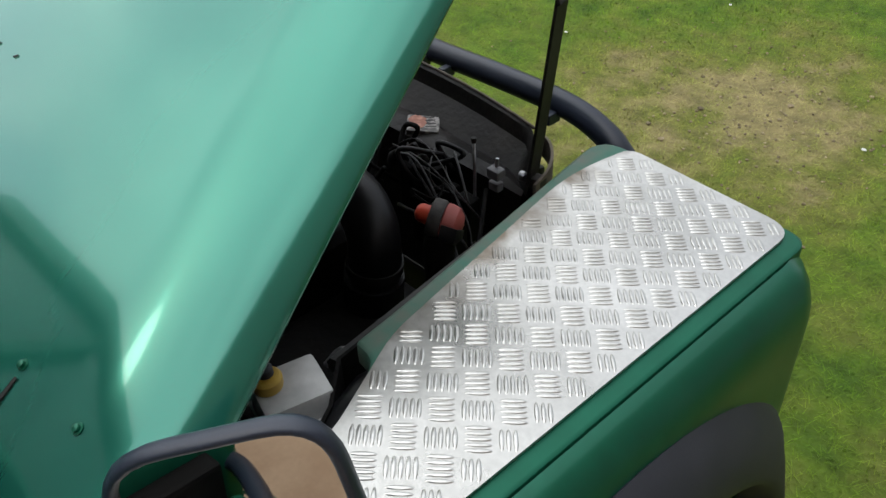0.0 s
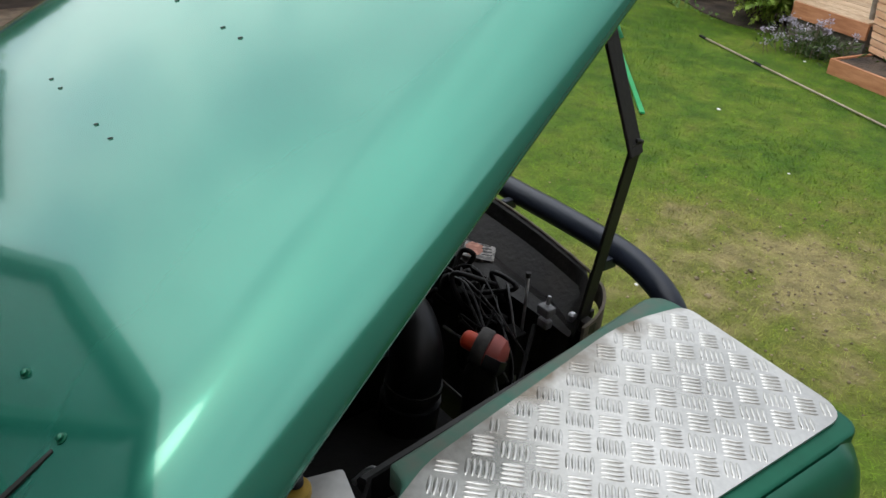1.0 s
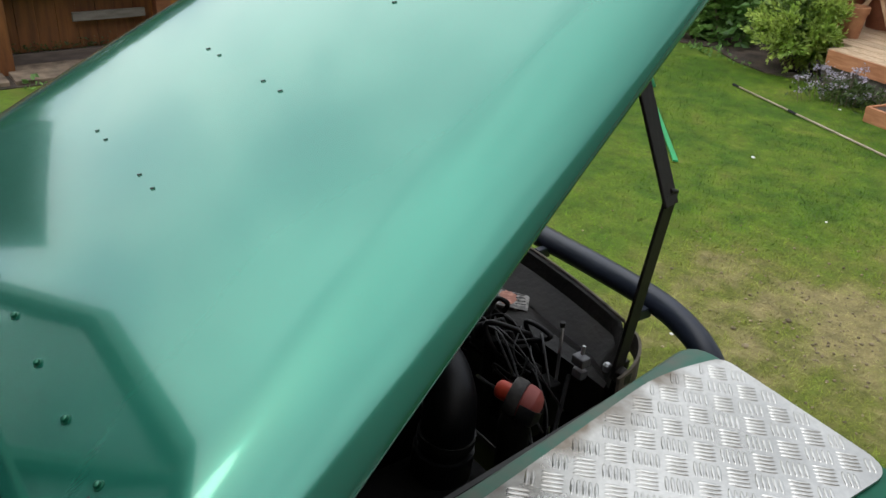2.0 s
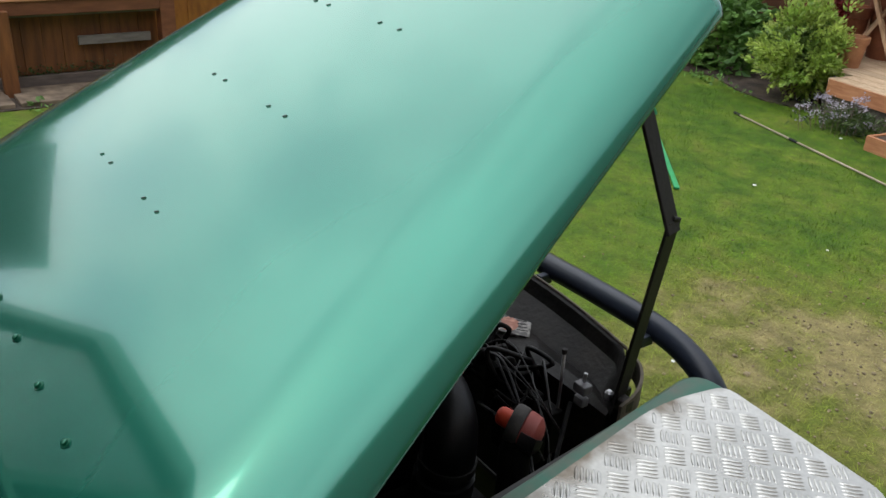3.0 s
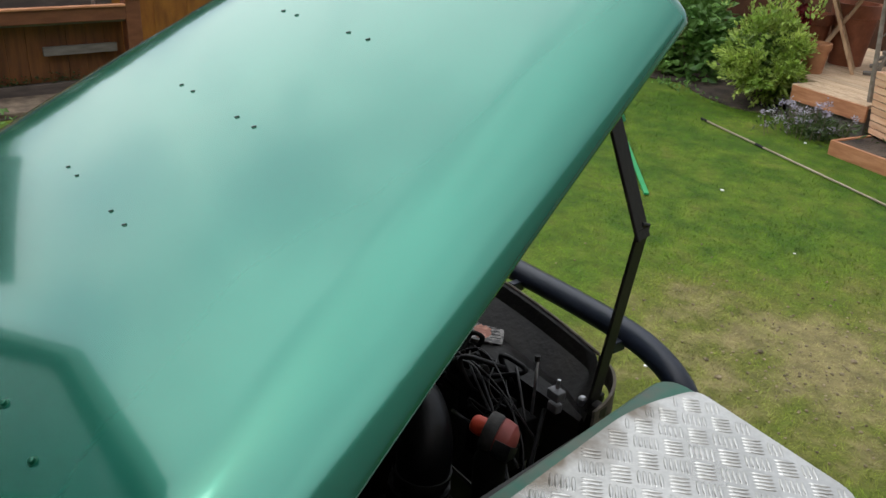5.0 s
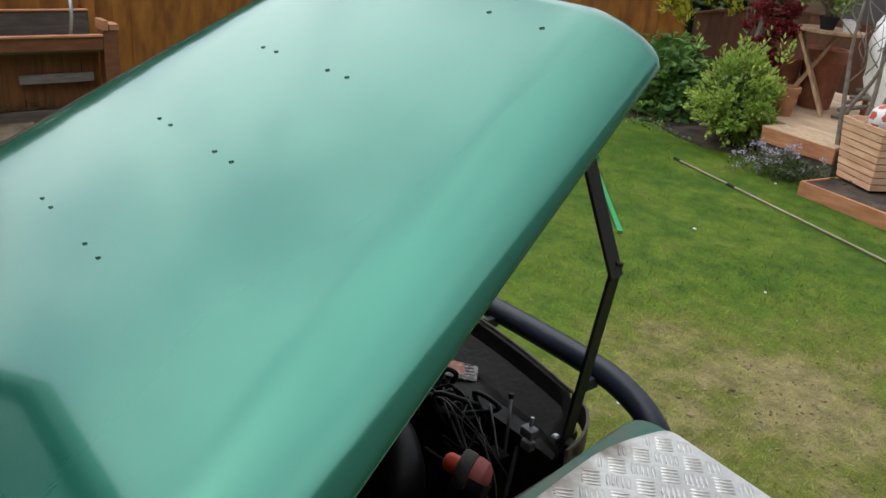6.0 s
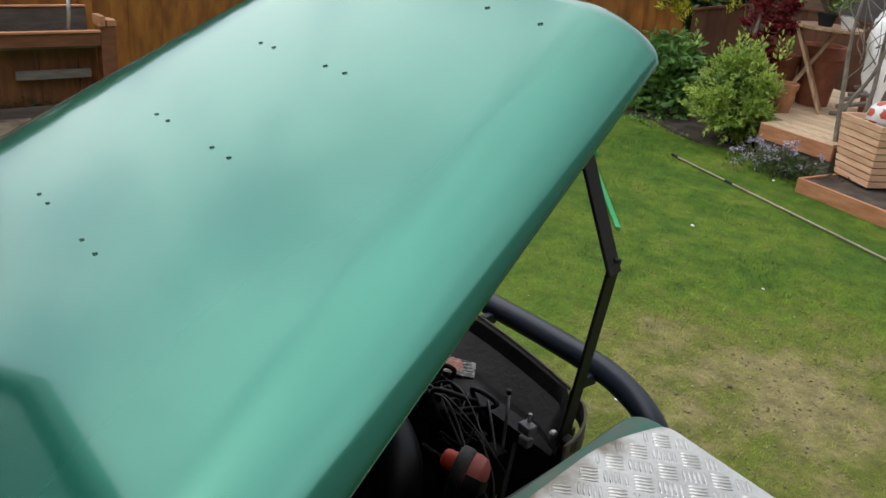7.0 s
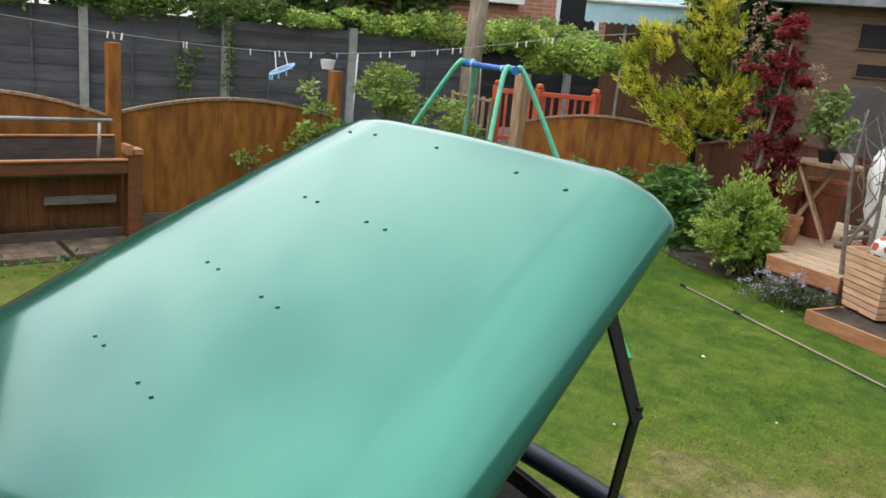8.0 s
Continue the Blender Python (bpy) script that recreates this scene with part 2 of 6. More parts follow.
M_GREYWOOD = surface("silvered_timber", (0.10, 0.088, 0.076), (0.18, 0.16, 0.145), 6, 0.75, 0, 0.3, 60, stretch=(5, 1, 5), vary=0.1)
M_GALV = surface("galvanised_tube", (0.36, 0.37, 0.38), (0.5, 0.51, 0.52), 20, 0.42, 0.7, 0.1, 90)
M_TERRA = surface("terracotta", (0.19, 0.062, 0.030), (0.29, 0.10, 0.05), 9, 0.75, 0, 0.15, 70)
M_TERRA_PALE = surface("weathered_terracotta", (0.25, 0.10, 0.045), (0.40, 0.19, 0.09), 9, 0.75, 0, 0.15, 70)
M_SWING = surface("green_swing_tube", (0.09, 0.47, 0.29), (0.14, 0.56, 0.37), 12, 0.32)
M_STRIP = surface("green_plastic_strip", (0.02, 0.26, 0.09), (0.03, 0.33, 0.12), 12, 0.4)
M_BLUE = surface("blue_plastic", (0.03, 0.12, 0.50), (0.05, 0.18, 0.60), 12, 0.4)
M_LTBLUE = surface("pale_blue_plastic", (0.30, 0.52, 0.80), (0.38, 0.6, 0.86), 12, 0.4)
M_REDPAINT = surface("red_painted_rail", (0.46, 0.075, 0.03), (0.58, 0.11, 0.05), 9, 0.5, vary=0.1)
M_POLE = surface("weathered_pole", (0.24, 0.19, 0.14), (0.40, 0.33, 0.26), 7, 0.85, 0, 0.4, 40, stretch=(4, 4, 0.8))
M_SHED = surface("brown_cladding", (0.11, 0.068, 0.040), (0.17, 0.108, 0.064), 5, 0.65, 0, 0.2, 40, stretch=(1, 1, 6), vary=0.12)
M_FELT = surface("roof_covering", (0.16, 0.17, 0.19), (0.26, 0.27, 0.30), 9, 0.8)
M_TARP = surface("weathered_tarpaulin", (0.060, 0.052, 0.050), (0.105, 0.094, 0.090), 3, 0.7, 0, 0.4, 9, bdist=0.02)
M_DARK = surface("dark_opening", (0.010, 0.011, 0.013), (0.018, 0.019, 0.022), 6, 0.6, spec=0.2)
M_AWN = surface("pale_blue_canvas", (0.62, 0.83, 0.88), (0.70, 0.87, 0.91), 6, 0.75, thin=0.15)
M_WHITE = surface("white_plastic", (0.66, 0.67, 0.68), (0.8, 0.8, 0.8), 6, 0.5)
M_BALLRED = surface("red_patch", (0.40, 0.06, 0.03), (0.5, 0.09, 0.05), 9, 0.5)
M_STONE = surface("paving_slab", (0.090, 0.064, 0.044), (0.24, 0.18, 0.125), 9, 0.85, 0, 0.35, 60, vary=0.1)
M_PATIO = surface("tan_gravel", (0.36, 0.24, 0.15), (0.5, 0.36, 0.24), 5, 0.9, 0, 0.4, 90)
M_BARK = surface("bark", (0.10, 0.075, 0.055), (0.20, 0.155, 0.12), 20, 0.85, 0, 0.4, 60)
M_PALEBARK = surface("pale_bark", (0.15, 0.125, 0.10), (0.25, 0.22, 0.185), 20, 0.85, 0, 0.4, 60)
M_WALLBRICK = surface("brown_brick", (0.20, 0.16, 0.135), (0.32, 0.26, 0.22), 3, 0.85, 0, 0.3, 60)
M_WALLDARK = surface("dark_unseen_wall", (0.030, 0.030, 0.030), (0.060, 0.058, 0.055), 3, 0.8, 0, 0.3, 60, stretch=(1, 1, 6))
M_RENDER = surface("tan_house_wall", (0.42, 0.27, 0.16), (0.52, 0.35, 0.22), 3, 0.85, 0, 0.2, 60)


def leafy(name, a, b, isl=0.35):
    return surface(name, a, b, 3.0, 0.5, 0, 0, 30, island=isl, thin=0.3, rvar=0.08)


L_BUSH = leafy("bright_bush_leaf", (0.19, 0.32, 0.045), (0.48, 0.58, 0.14))
L_LAUREL = leafy("mid_green_leaf", (0.06, 0.15, 0.03), (0.21, 0.38, 0.09))
L_GOLD = leafy("golden_conifer_leaf", (0.32, 0.39, 0.035), (0.88, 0.78, 0.10))
L_GOLD_IN = leafy("shaded_inner_conifer_leaf", (0.07, 0.11, 0.02), (0.20, 0.24, 0.04))
L_MAPLE = leafy("dark_red_leaf", (0.17, 0.015, 0.020), (0.36, 0.042, 0.048))
L_IVY = leafy("ivy_leaf", (0.18, 0.31, 0.05), (0.54, 0.64, 0.16))
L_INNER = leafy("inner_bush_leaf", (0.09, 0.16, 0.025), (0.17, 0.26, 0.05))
L_MID = leafy("shaded_ivy_leaf", (0.05, 0.11, 0.022), (0.20, 0.29, 0.06))
L_LIME = leafy("lime_leaf", (0.19, 0.29, 0.05), (0.33, 0.42, 0.11))
L_OLIVE = leafy("dull_green_leaf", (0.13, 0.22, 0.045), (0.40, 0.48, 0.15))
L_FLOWER = leafy("mauve_petal", (0.36, 0.33, 0.42), (0.50, 0.47, 0.54), 0.2)
# leaf colour darkened to hold the shade of deep or low foliage
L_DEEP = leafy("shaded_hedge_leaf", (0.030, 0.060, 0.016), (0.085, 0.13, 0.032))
L_HEDGE = leafy("hedge_leaf", (0.07, 0.12, 0.028), (0.20, 0.28, 0.07))
L_DRY = leafy("dry_leaf", (0.30, 0.19, 0.12), (0.42, 0.30, 0.20), 0.25)


def glass(name, tint, rough=0.02):
    m = bpy.data.materials.new(name)
    m.use_nodes = True
    p = m.node_tree.nodes["Principled BSDF"]
    p.inputs["Base Color"].default_value = (*tint, 1)
    p.inputs["Roughness"].default_value = rough
    p.inputs["Transmission Weight"].default_value = 1.0
    p.inputs["IOR"].default_value = 1.45
    return m


M_GLASS = glass("window_glass", (0.75, 0.8, 0.78))
M_MIRROR = bpy.data.materials.new("mirror_silver")
M_MIRROR.use_nodes = True
M_MIRROR.node_tree.nodes["Principled BSDF"].inputs["Base Color"].default_value = (0.72, 0.72, 0.70, 1)
M_MIRROR.node_tree.nodes["Principled BSDF"].inputs["Metallic"].default_value = 1.0
M_MIRROR.node_tree.nodes["Principled BSDF"].inputs["Roughness"].default_value = 0.03


# lawn: green turf with worn, dry patches of their own shape
def lawn_material(name, grass):
    m = bpy.data.materials.new(name)
    m.use_nodes = True
    n, l = m.node_tree.nodes, m.node_tree.links
    p = n["Principled BSDF"]
    geo = n.new("ShaderNodeNewGeometry")
    def noise_of(scale, detail=5):
        t = n.new("ShaderNodeTexNoise")
        t.inputs["Scale"].default_value, t.inputs["Detail"].default_value = scale, detail
        l.new(geo.outputs["Position"], t.inputs["Vector"])
        return t.outputs["Fac"]
    def calc(op, a, b):
        t = n.new("ShaderNodeMath")
        t.operation = op
        for k, v in enumerate((a, b)):
            if isinstance(v, float):
                t.inputs[k].default_value = v
            else:
                l.new(v, t.inputs[k])
        return t.outputs["Value"]
    def ramp_of(f, stops):
        r = n.new("ShaderNodeValToRGB")
        while len(r.color_ramp.elements) < len(stops):
            r.color_ramp.elements.new(0.5)
        for e, (pos, c) in zip(r.color_ramp.elements, stops):
            e.position, e.color = pos, (*c, 1)
        l.new(f, r.inputs["Fac"])
        return r.outputs["Color"]
    # the worn stretch where cars park
    far = n.new("ShaderNodeVectorMath")
    far.operation = "DISTANCE"
    sc = n.new("ShaderNodeMapping")
    sc.inputs["Scale"].default_value = (1.3, 1.05, 0)
    l.new(geo.outputs["Position"], sc.inputs["Vector"])
    l.new(sc.outputs["Vector"], far.inputs[0])
    far.inputs[1].default_value = (-0.36, 2.31, 0)
    worn = n.new("ShaderNodeMapRange")
    worn.inputs["From Min"].default_value, worn.inputs["From Max"].default_value = 1.30, 0.15
    l.new(far.outputs["Value"], worn.inputs["Value"])
    dry = calc("ADD", calc("MULTIPLY", worn.outputs["Result"], 0.35), calc("ADD", calc("ADD", calc("MULTIPLY", noise_of(1.7), 0.75), calc("MULTIPLY", noise_of(6.5), 0.55)), -0.232))
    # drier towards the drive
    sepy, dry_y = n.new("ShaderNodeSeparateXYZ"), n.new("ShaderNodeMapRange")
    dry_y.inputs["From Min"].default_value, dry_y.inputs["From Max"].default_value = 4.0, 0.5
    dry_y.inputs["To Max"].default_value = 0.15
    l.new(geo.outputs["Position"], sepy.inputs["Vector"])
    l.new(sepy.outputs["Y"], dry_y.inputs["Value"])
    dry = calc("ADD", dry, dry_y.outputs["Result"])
    if grass:
        stops = [(0.34, (0.066, 0.142, 0.008)), (0.50, (0.118, 0.196, 0.014)), (0.68, (0.175, 0.210, 0.032)), (0.84, (0.265, 0.235, 0.095))]
    else:
        stops = [(0.34, (0.047, 0.100, 0.006)), (0.50, (0.086, 0.138, 0.010)), (0.68, (0.128, 0.138, 0.026)), (0.84, (0.225, 0.190, 0.080))]
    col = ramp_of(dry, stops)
    hsv = n.new("ShaderNodeHueSaturation")
    l.new(col, hsv.inputs["Color"])
    vr = n.new("ShaderNodeMapRange")
    vr.inputs["To Min"].default_value, vr.inputs["To Max"].default_value = (0.95, 1.35) if grass else (0.72, 1.28)
    l.new(geo.outputs["Random Per Island"] if grass else noise_of(45.0, 6), vr.inputs["Value"])
    # tussocks: darker and lighter clumps a hand or so across
    clump = n.new("ShaderNodeMapRange")
    clump.inputs["From Min"].default_value, clump.inputs["From Max"].default_value = 0.32, 0.68
    clump.inputs["To Min"].default_value, clump.inputs["To Max"].default_value = 0.68, 1.34
    l.new(calc("ADD", calc("MULTIPLY", noise_of(8.0, 4), 0.55), calc("MULTIPLY", noise_of(23.0, 3), 0.45)), clump.inputs["Value"])
    l.new(calc("MULTIPLY", vr.outputs["Result"], clump.outputs["Result"]), hsv.inputs["Value"])
    l.new(hsv.outputs["Color"], p.inputs["Base Color"])
    p.inputs["Roughness"].default_value = 0.75
    p.inputs["Specular IOR Level"].default_value = 0.25
    if not grass:
        b = n.new("ShaderNodeBump")
        b.inputs["Strength"].default_value, b.inputs["Distance"].default_value = 0.7, 0.02
        l.new(noise_of(60.0, 6), b.inputs["Height"])
        l.new(b.outputs["Normal"], p.inputs["Normal"])
    return m


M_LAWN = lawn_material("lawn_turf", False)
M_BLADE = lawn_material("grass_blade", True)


def brick_material(name):
    m = bpy.data.materials.new(name)
    m.use_nodes = True
    n, l = m.node_tree.nodes, m.node_tree.links
    tc, mp, bk = n.new("ShaderNodeTexCoord"), n.new("ShaderNodeMapping"), n.new("ShaderNodeTexBrick")
    mp.inputs["Rotation"].default_value = (radians(90), 0, 0)
    l.new(tc.outputs["Object"], mp.inputs["Vector"])
    l.new(mp.outputs["Vector"], bk.inputs["Vector"])
    bk.inputs["Scale"].default_value = 1.0
    bk.inputs["Brick Width"].default_value, bk.inputs["Row Height"].default_value, bk.inputs["Mortar Size"].default_value = 0.225, 0.075, 0.01
    bk.inputs["Color1"].default_value, bk.inputs["Color2"].default_value = (0.50, 0.18, 0.095, 1), (0.34, 0.13, 0.075, 1)
    bk.inputs["Mortar"].default_value = (0.33, 0.28, 0.23, 1)
    l.new(bk.outputs["Color"], n["Principled BSDF"].inputs["Base Color"])
    n["Principled BSDF"].inputs["Roughness"].default_value = 0.85
    return m


M_BRICK = brick_material("red_brick")


# ---- builders ----
def world_of(ob):
    return Matrix.Translation(ob.location) if ob.type == "EMPTY" else Matrix.Identity(4)


def empty(name, at, label, category, group="", kind=""):
    ob = new(name)
    ob.location, ob.empty_display_size = at, 0.1
    return tagged(ob, label, category, group, kind)


def mesh_of(name, bm, mats, smooth=False):
    bmesh.ops.recalc_face_normals(bm, faces=bm.faces)
    me = bpy.data.meshes.new(name)
    bm.to_mesh(me)
    bm.free()
    for m in mats if isinstance(mats, (list, tuple)) else (mats,):
        me.materials.append(m)
    if smooth:
        me.shade_smooth()
        if smooth != "all":
            me.set_sharp_from_angle(angle=radians(smooth if smooth is not True else 40))
    return me


def part(name, bm, material, parent=None, label="", smooth=False, kind=""):
    """Links a bmesh (or a ready mesh) as one object under a thing or under a part."""
    me = bm if isinstance(bm, bpy.types.Mesh) else mesh_of(name, bm, material, smooth)
    ob = new(name, me)
    if parent:
        ob.parent = parent
        ob.matrix_parent_inverse = world_of(parent).inverted()
    return tagged(ob, label, kind=kind)


def piece(name, me, parent, at, turn=0.0, scale=(1, 1, 1)):
    """One of many alike pieces on a shared mesh."""
    ob = new(name, me)
    ob.parent = parent
    ob.matrix_parent_inverse = world_of(parent).inverted()
    ob.location, ob.rotation_euler, ob.scale = at, (0, 0, turn), scale
    return ob


def box(bm, lo, hi, bevel=0.0, m=None):
    """A box between two corners, with softened edges, turned by m."""
    lo, hi = Vector(lo), Vector(hi)
    made = bmesh.ops.create_cube(bm, size=1)["verts"]
    for v in made:
        v.co = Vector((lo[k] + (v.co[k] + 0.5) * (hi[k] - lo[k]) for k in range(3)))
    if bevel:
        edges = list({e for v in made for e in v.link_edges})
        made = bmesh.ops.bevel(bm, geom=edges, offset=bevel, segments=2, affect="EDGES", profile=0.6)["verts"]
    if m is not None:
        bmesh.ops.transform(bm, matrix=m, verts=list({v for v in made}))
    return bm


def one_box(lo, hi, bevel=0.0, m=None):
    return box(bmesh.new(), lo, hi, bevel, m)


def frames_along(points):
    pts = [Vector(p) for p in points]
    out, up = [], Vector((0.13, 0.21, 0.97))
    for i, p in enumerate(pts):
        d = (pts[min(i + 1, len(pts) - 1)] - pts[max(i - 1, 0)]).normalized()
        side = d.cross(up)
        if side.length < 0.05:
            side = d.cross(Vector((1, 0, 0)))
        side.normalize()
        up = side.cross(d).normalized()
        out.append((p, side, up))
    return out


def tube(bm, points, radius, sides=10, caps=True):
    """A round rod along points; radius: one number or one for each point."""
    rings = []
    for i, (p, side, up) in enumerate(frames_along(points)):
        r = radius[i] if isinstance(radius, (list, tuple)) else radius
        rings.append([bm.verts.new(p + side * (r * math.cos(a)) + up * (r * math.sin(a))) for a in (2 * math.pi * k / sides for k in range(sides))])
    for a, b in zip(rings, rings[1:]):
        for k in range(sides):
            bm.faces.new((a[k], a[(k + 1) % sides], b[(k + 1) % sides], b[k]))
    if caps:
        bm.faces.new(rings[0][::-1])
        bm.faces.new(rings[-1])
    return bm


def curve_points(points, steps=6):
    """A smooth line through points."""
    pts = [Vector(p) for p in points]
    pts = [2 * pts[0] - pts[1], *pts, 2 * pts[-1] - pts[-2]]
    out = []
    for a, b, c, d in zip(pts, pts[1:], pts[2:], pts[3:]):
        for k in range(steps):
            t = k / steps
            out.append(0.5 * (2 * b + (c - a) * t + (2 * a - 5 * b + 4 * c - d) * t * t + (3 * b - a - 3 * c + d) * t ** 3))
    return out + [pts[-2]]


def lathe(bm, at, profile, sides=20, m=None):
    """A turned body: profile of (radius, height) from bottom to top about the upright axis at a place."""
    rings, c = [], Vector(at)
    for r, h in profile:
        ring = []
        for k in range(sides):
            a = 2 * math.pi * k / sides
            v = Vector((r * math.cos(a), r * math.sin(a), h))
            ring.append(bm.verts.new(c + (m @ v if m is not None else v)))
        rings.append(ring)
    for a, b in zip(rings, rings[1:]):
        for k in range(sides):
            bm.faces.new((a[k], a[(k + 1) % sides], b[(k + 1) % sides], b[k]))
    bm.faces.new(rings[0][::-1])
    bm.faces.new(rings[-1])
    return bm


def slab(bm, outline, low, high, place=lambda p: p):
    """A plate of an outline (x, y) between two heights."""
    a = [bm.verts.new(place(Vector((x, y, low)))) for x, y in outline]
    b = [bm.verts.new(place(Vector((x, y, high)))) for x, y in outline]
    bm.faces.new(a[::-1])
    bm.faces.new(b)
    for k in range(len(a)):
        bm.faces.new((a[k], a[(k + 1) % len(a)], b[(k + 1) % len(a)], b[k]))
    return bm


def rounded(corners, radii, steps=6):
    """An outline with rounded corners."""
    out, n = [], len(corners)
    for i, c in enumerate(corners):
        c, p, q = Vector(c), Vector(corners[i - 1]), Vector(corners[(i + 1) % n])
        r = radii[i] if isinstance(radii, (list, tuple)) else radii
        a, b = c + (p - c).normalized() * r, c + (q - c).normalized() * r
        for k in range(steps + 1):
            t = k / steps
            out.append(a * (1 - t) ** 2 + c * (2 * t * (1 - t)) + b * t * t)
    return [(v.x, v.y) for v in out]


def leaves(name, spots, size, material, parent=None, label="", flat=0.35, length=1.6, kind="", seed=1, tilt=None):
    """Many small folded leaves at the given spots, turned every way. One joined part."""
    rng = np.random.default_rng(seed)
    spots = np.asarray(spots, float)
    n = len(spots)
    s = size * rng.uniform(0.6, 1.3, n)[:, None]
    d = rng.normal(size=(n, 3))
    d[:, 2] = d[:, 2] * flat + (0.25 if tilt is None else tilt)
    d /= np.linalg.norm(d, axis=1)[:, None]
    w = np.cross(d, rng.normal(size=(n, 3)))
    w /= np.linalg.norm(w, axis=1)[:, None] + 1e-9
    up = np.cross(d, w)
    a, b = spots, spots + d * s * length
    mid = spots + d * s * length * 0.5
    c1, c2 = mid + w * s * 0.42 + up * s * 0.16, mid - w * s * 0.42 + up * s * 0.16
    v = np.stack([a, c1, b, c2], 1).reshape(-1, 3)
    k = np.arange(n)[:, None] * 4
    f = np.concatenate([k + [0, 1, 2], k + [0, 2, 3]], 1).reshape(-1, 3)
    me = bpy.data.meshes.new(name)
    me.from_pydata(v.tolist(), [], f.tolist())
    me.materials.append(material)
    return part(name, me, None, parent, label, kind=kind)


def shoots(name, base, tip, per, size, material, parent, seed=1, spread=0.7, width=0.42, length=1.8, whorl=0.02):
    """Leafy shoots: from each base to its tip a run of pointed leaves, smaller towards the end. One joined part."""
    rng = np.random.default_rng(seed)
    base, tip = np.repeat(np.asarray(base, float), per, 0), np.repeat(np.asarray(tip, float), per, 0)
    n = len(base)
    u = np.tile((np.arange(per) + 0.5) / per, n // per)[:, None] + rng.normal(size=(n, 1)) * 0.04
    along = tip - base
    along /= np.linalg.norm(along, axis=1)[:, None] + 1e-9
    off = np.cross(along, rng.normal(size=(n, 3)))
    off /= np.linalg.norm(off, axis=1)[:, None] + 1e-9
    d = along + off * (spread * (1.15 - 0.6 * u))
    d /= np.linalg.norm(d, axis=1)[:, None]
    s = size * (1.15 - 0.5 * u) * rng.uniform(0.75, 1.2, (n, 1))
    a = base + (tip - base) * u + off * whorl * (1 - u)
    w = np.cross(d, along + rng.normal(size=(n, 3)) * 0.4)
    w /= np.linalg.norm(w, axis=1)[:, None] + 1e-9
    up = np.cross(w, d)
    mid = a + d * s * length * 0.5
    v = np.stack([a, mid + w * s * width + up * s * 0.14, a + d * s * length, mid - w * s * width + up * s * 0.14], 1).reshape(-1, 3)
    k = np.arange(n)[:, None] * 4
    f = np.concatenate([k + [0, 1, 2], k + [0, 2, 3]], 1).reshape(-1, 3)
    me = bpy.data.meshes.new(name)
    me.from_pydata(v.tolist(), [], f.tolist())
    me.materials.append(material)
    return part(name, me, None, parent)


def clumps(rng, blobs, n, crust=0.55):
    """Spots inside a set of ellipsoids (x, y, z, rx, ry, rz), denser towards their skins, with an uneven outline."""
    out = []
    vol = np.array([b[3] * b[4] * b[5] for b in blobs]) ** 0.7
    for b, m in zip(blobs, (n * vol / vol.sum()).astype(int)):
        d = rng.normal(size=(m, 3))
        d /= np.linalg.norm(d, axis=1)[:, None]
        r = crust + (1 - crust) * rng.random(m) ** 0.6
        r *= 0.86 + 0.22 * np.sin(d[:, 0] * 5 + b[0] * 9) * np.sin(d[:, 1] * 6 + d[:, 2] * 5 + b[1] * 7)
        out.append(np.array(b[:3]) + d * r[:, None] * np.array(b[3:6]))
    return np.concatenate(out)

# ---- the car ----
def on_wing(p):
    """Plan place and height over the wing's top, which falls a little outwards and forwards."""
    return Vector((p.x, p.y, 1.1 - 0.0502 * (p.x - 0.8) - 0.0451 * p.y + p.z))


TILT = radians(30.5)


def on_bonnet(p):
    """x, way from the hinge, height over the bonnet's skin."""
    return Vector((p.x, -0.8 + p.y * math.cos(TILT) - p.z * math.sin(TILT), 1.175 + p.y * math.sin(TILT) + p.z * math.cos(TILT)))


def inset(outline, amount):
    pts, out, n = [Vector(p) for p in outline], [], len(outline)
    for i, p in enumerate(pts):
        d = (pts[(i + 1) % n] - pts[i - 1]).normalized()
        out.append(p + Vector((-d.y, d.x)) * amount)
    return out


def pressed(bm, outline, profile, place, middle, crown=lambda x, y: 0.0, inner=(0.8, 0.6, 0.4, 0.2)):
    """A pressed sheet: rings of (inset, height) round an outline, filled towards the middle."""
    rings = [[Vector((p.x, p.y, h + crown(p.x, p.y))) for p in inset(outline, a)] for a, h in profile]
    last = rings[-1]
    for k in inner:
        ring = []
        for p in last:
            q = Vector(middle) + (Vector((p.x, p.y)) - Vector(middle)) * k
            ring.append(Vector((q.x, q.y, profile[-1][1] + crown(q.x, q.y))))
        rings.append(ring)
    made = [[bm.verts.new(place(p)) for p in ring] for ring in rings]
    c = bm.verts.new(place(Vector((*middle, profile[-1][1] + crown(*middle)))))
    n = len(outline)
    for a, b in zip(made, made[1:]):
        for k in range(n):
            bm.faces.new((a[k], a[(k + 1) % n], b[(k + 1) % n], b[k]))
    for k in range(n):
        bm.faces.new((made[-1][k], made[-1][(k + 1) % n], c))
    return made[0]


car = empty("off_road_car", (0, -1.6, 0), "dark green off-road car with its bonnet propped open", "car")

# bonnet, propped open
def dense(outline, step):
    out = []
    for i, p in enumerate(outline):
        p, q = Vector(p), Vector(outline[(i + 1) % len(outline)])
        for k in range(max(1, int((q - p).length / step))):
            out.append(tuple(p.lerp(q, k / max(1, int((q - p).length / step)))))
    return out


RX, RX_FAR, NEAR, RY, FRONT = 0.130, 0.22, 0.009, 0.050, 0.945


def bonnet_half(s, near=0.0):
    return 0.654 + near - 0.25 * s


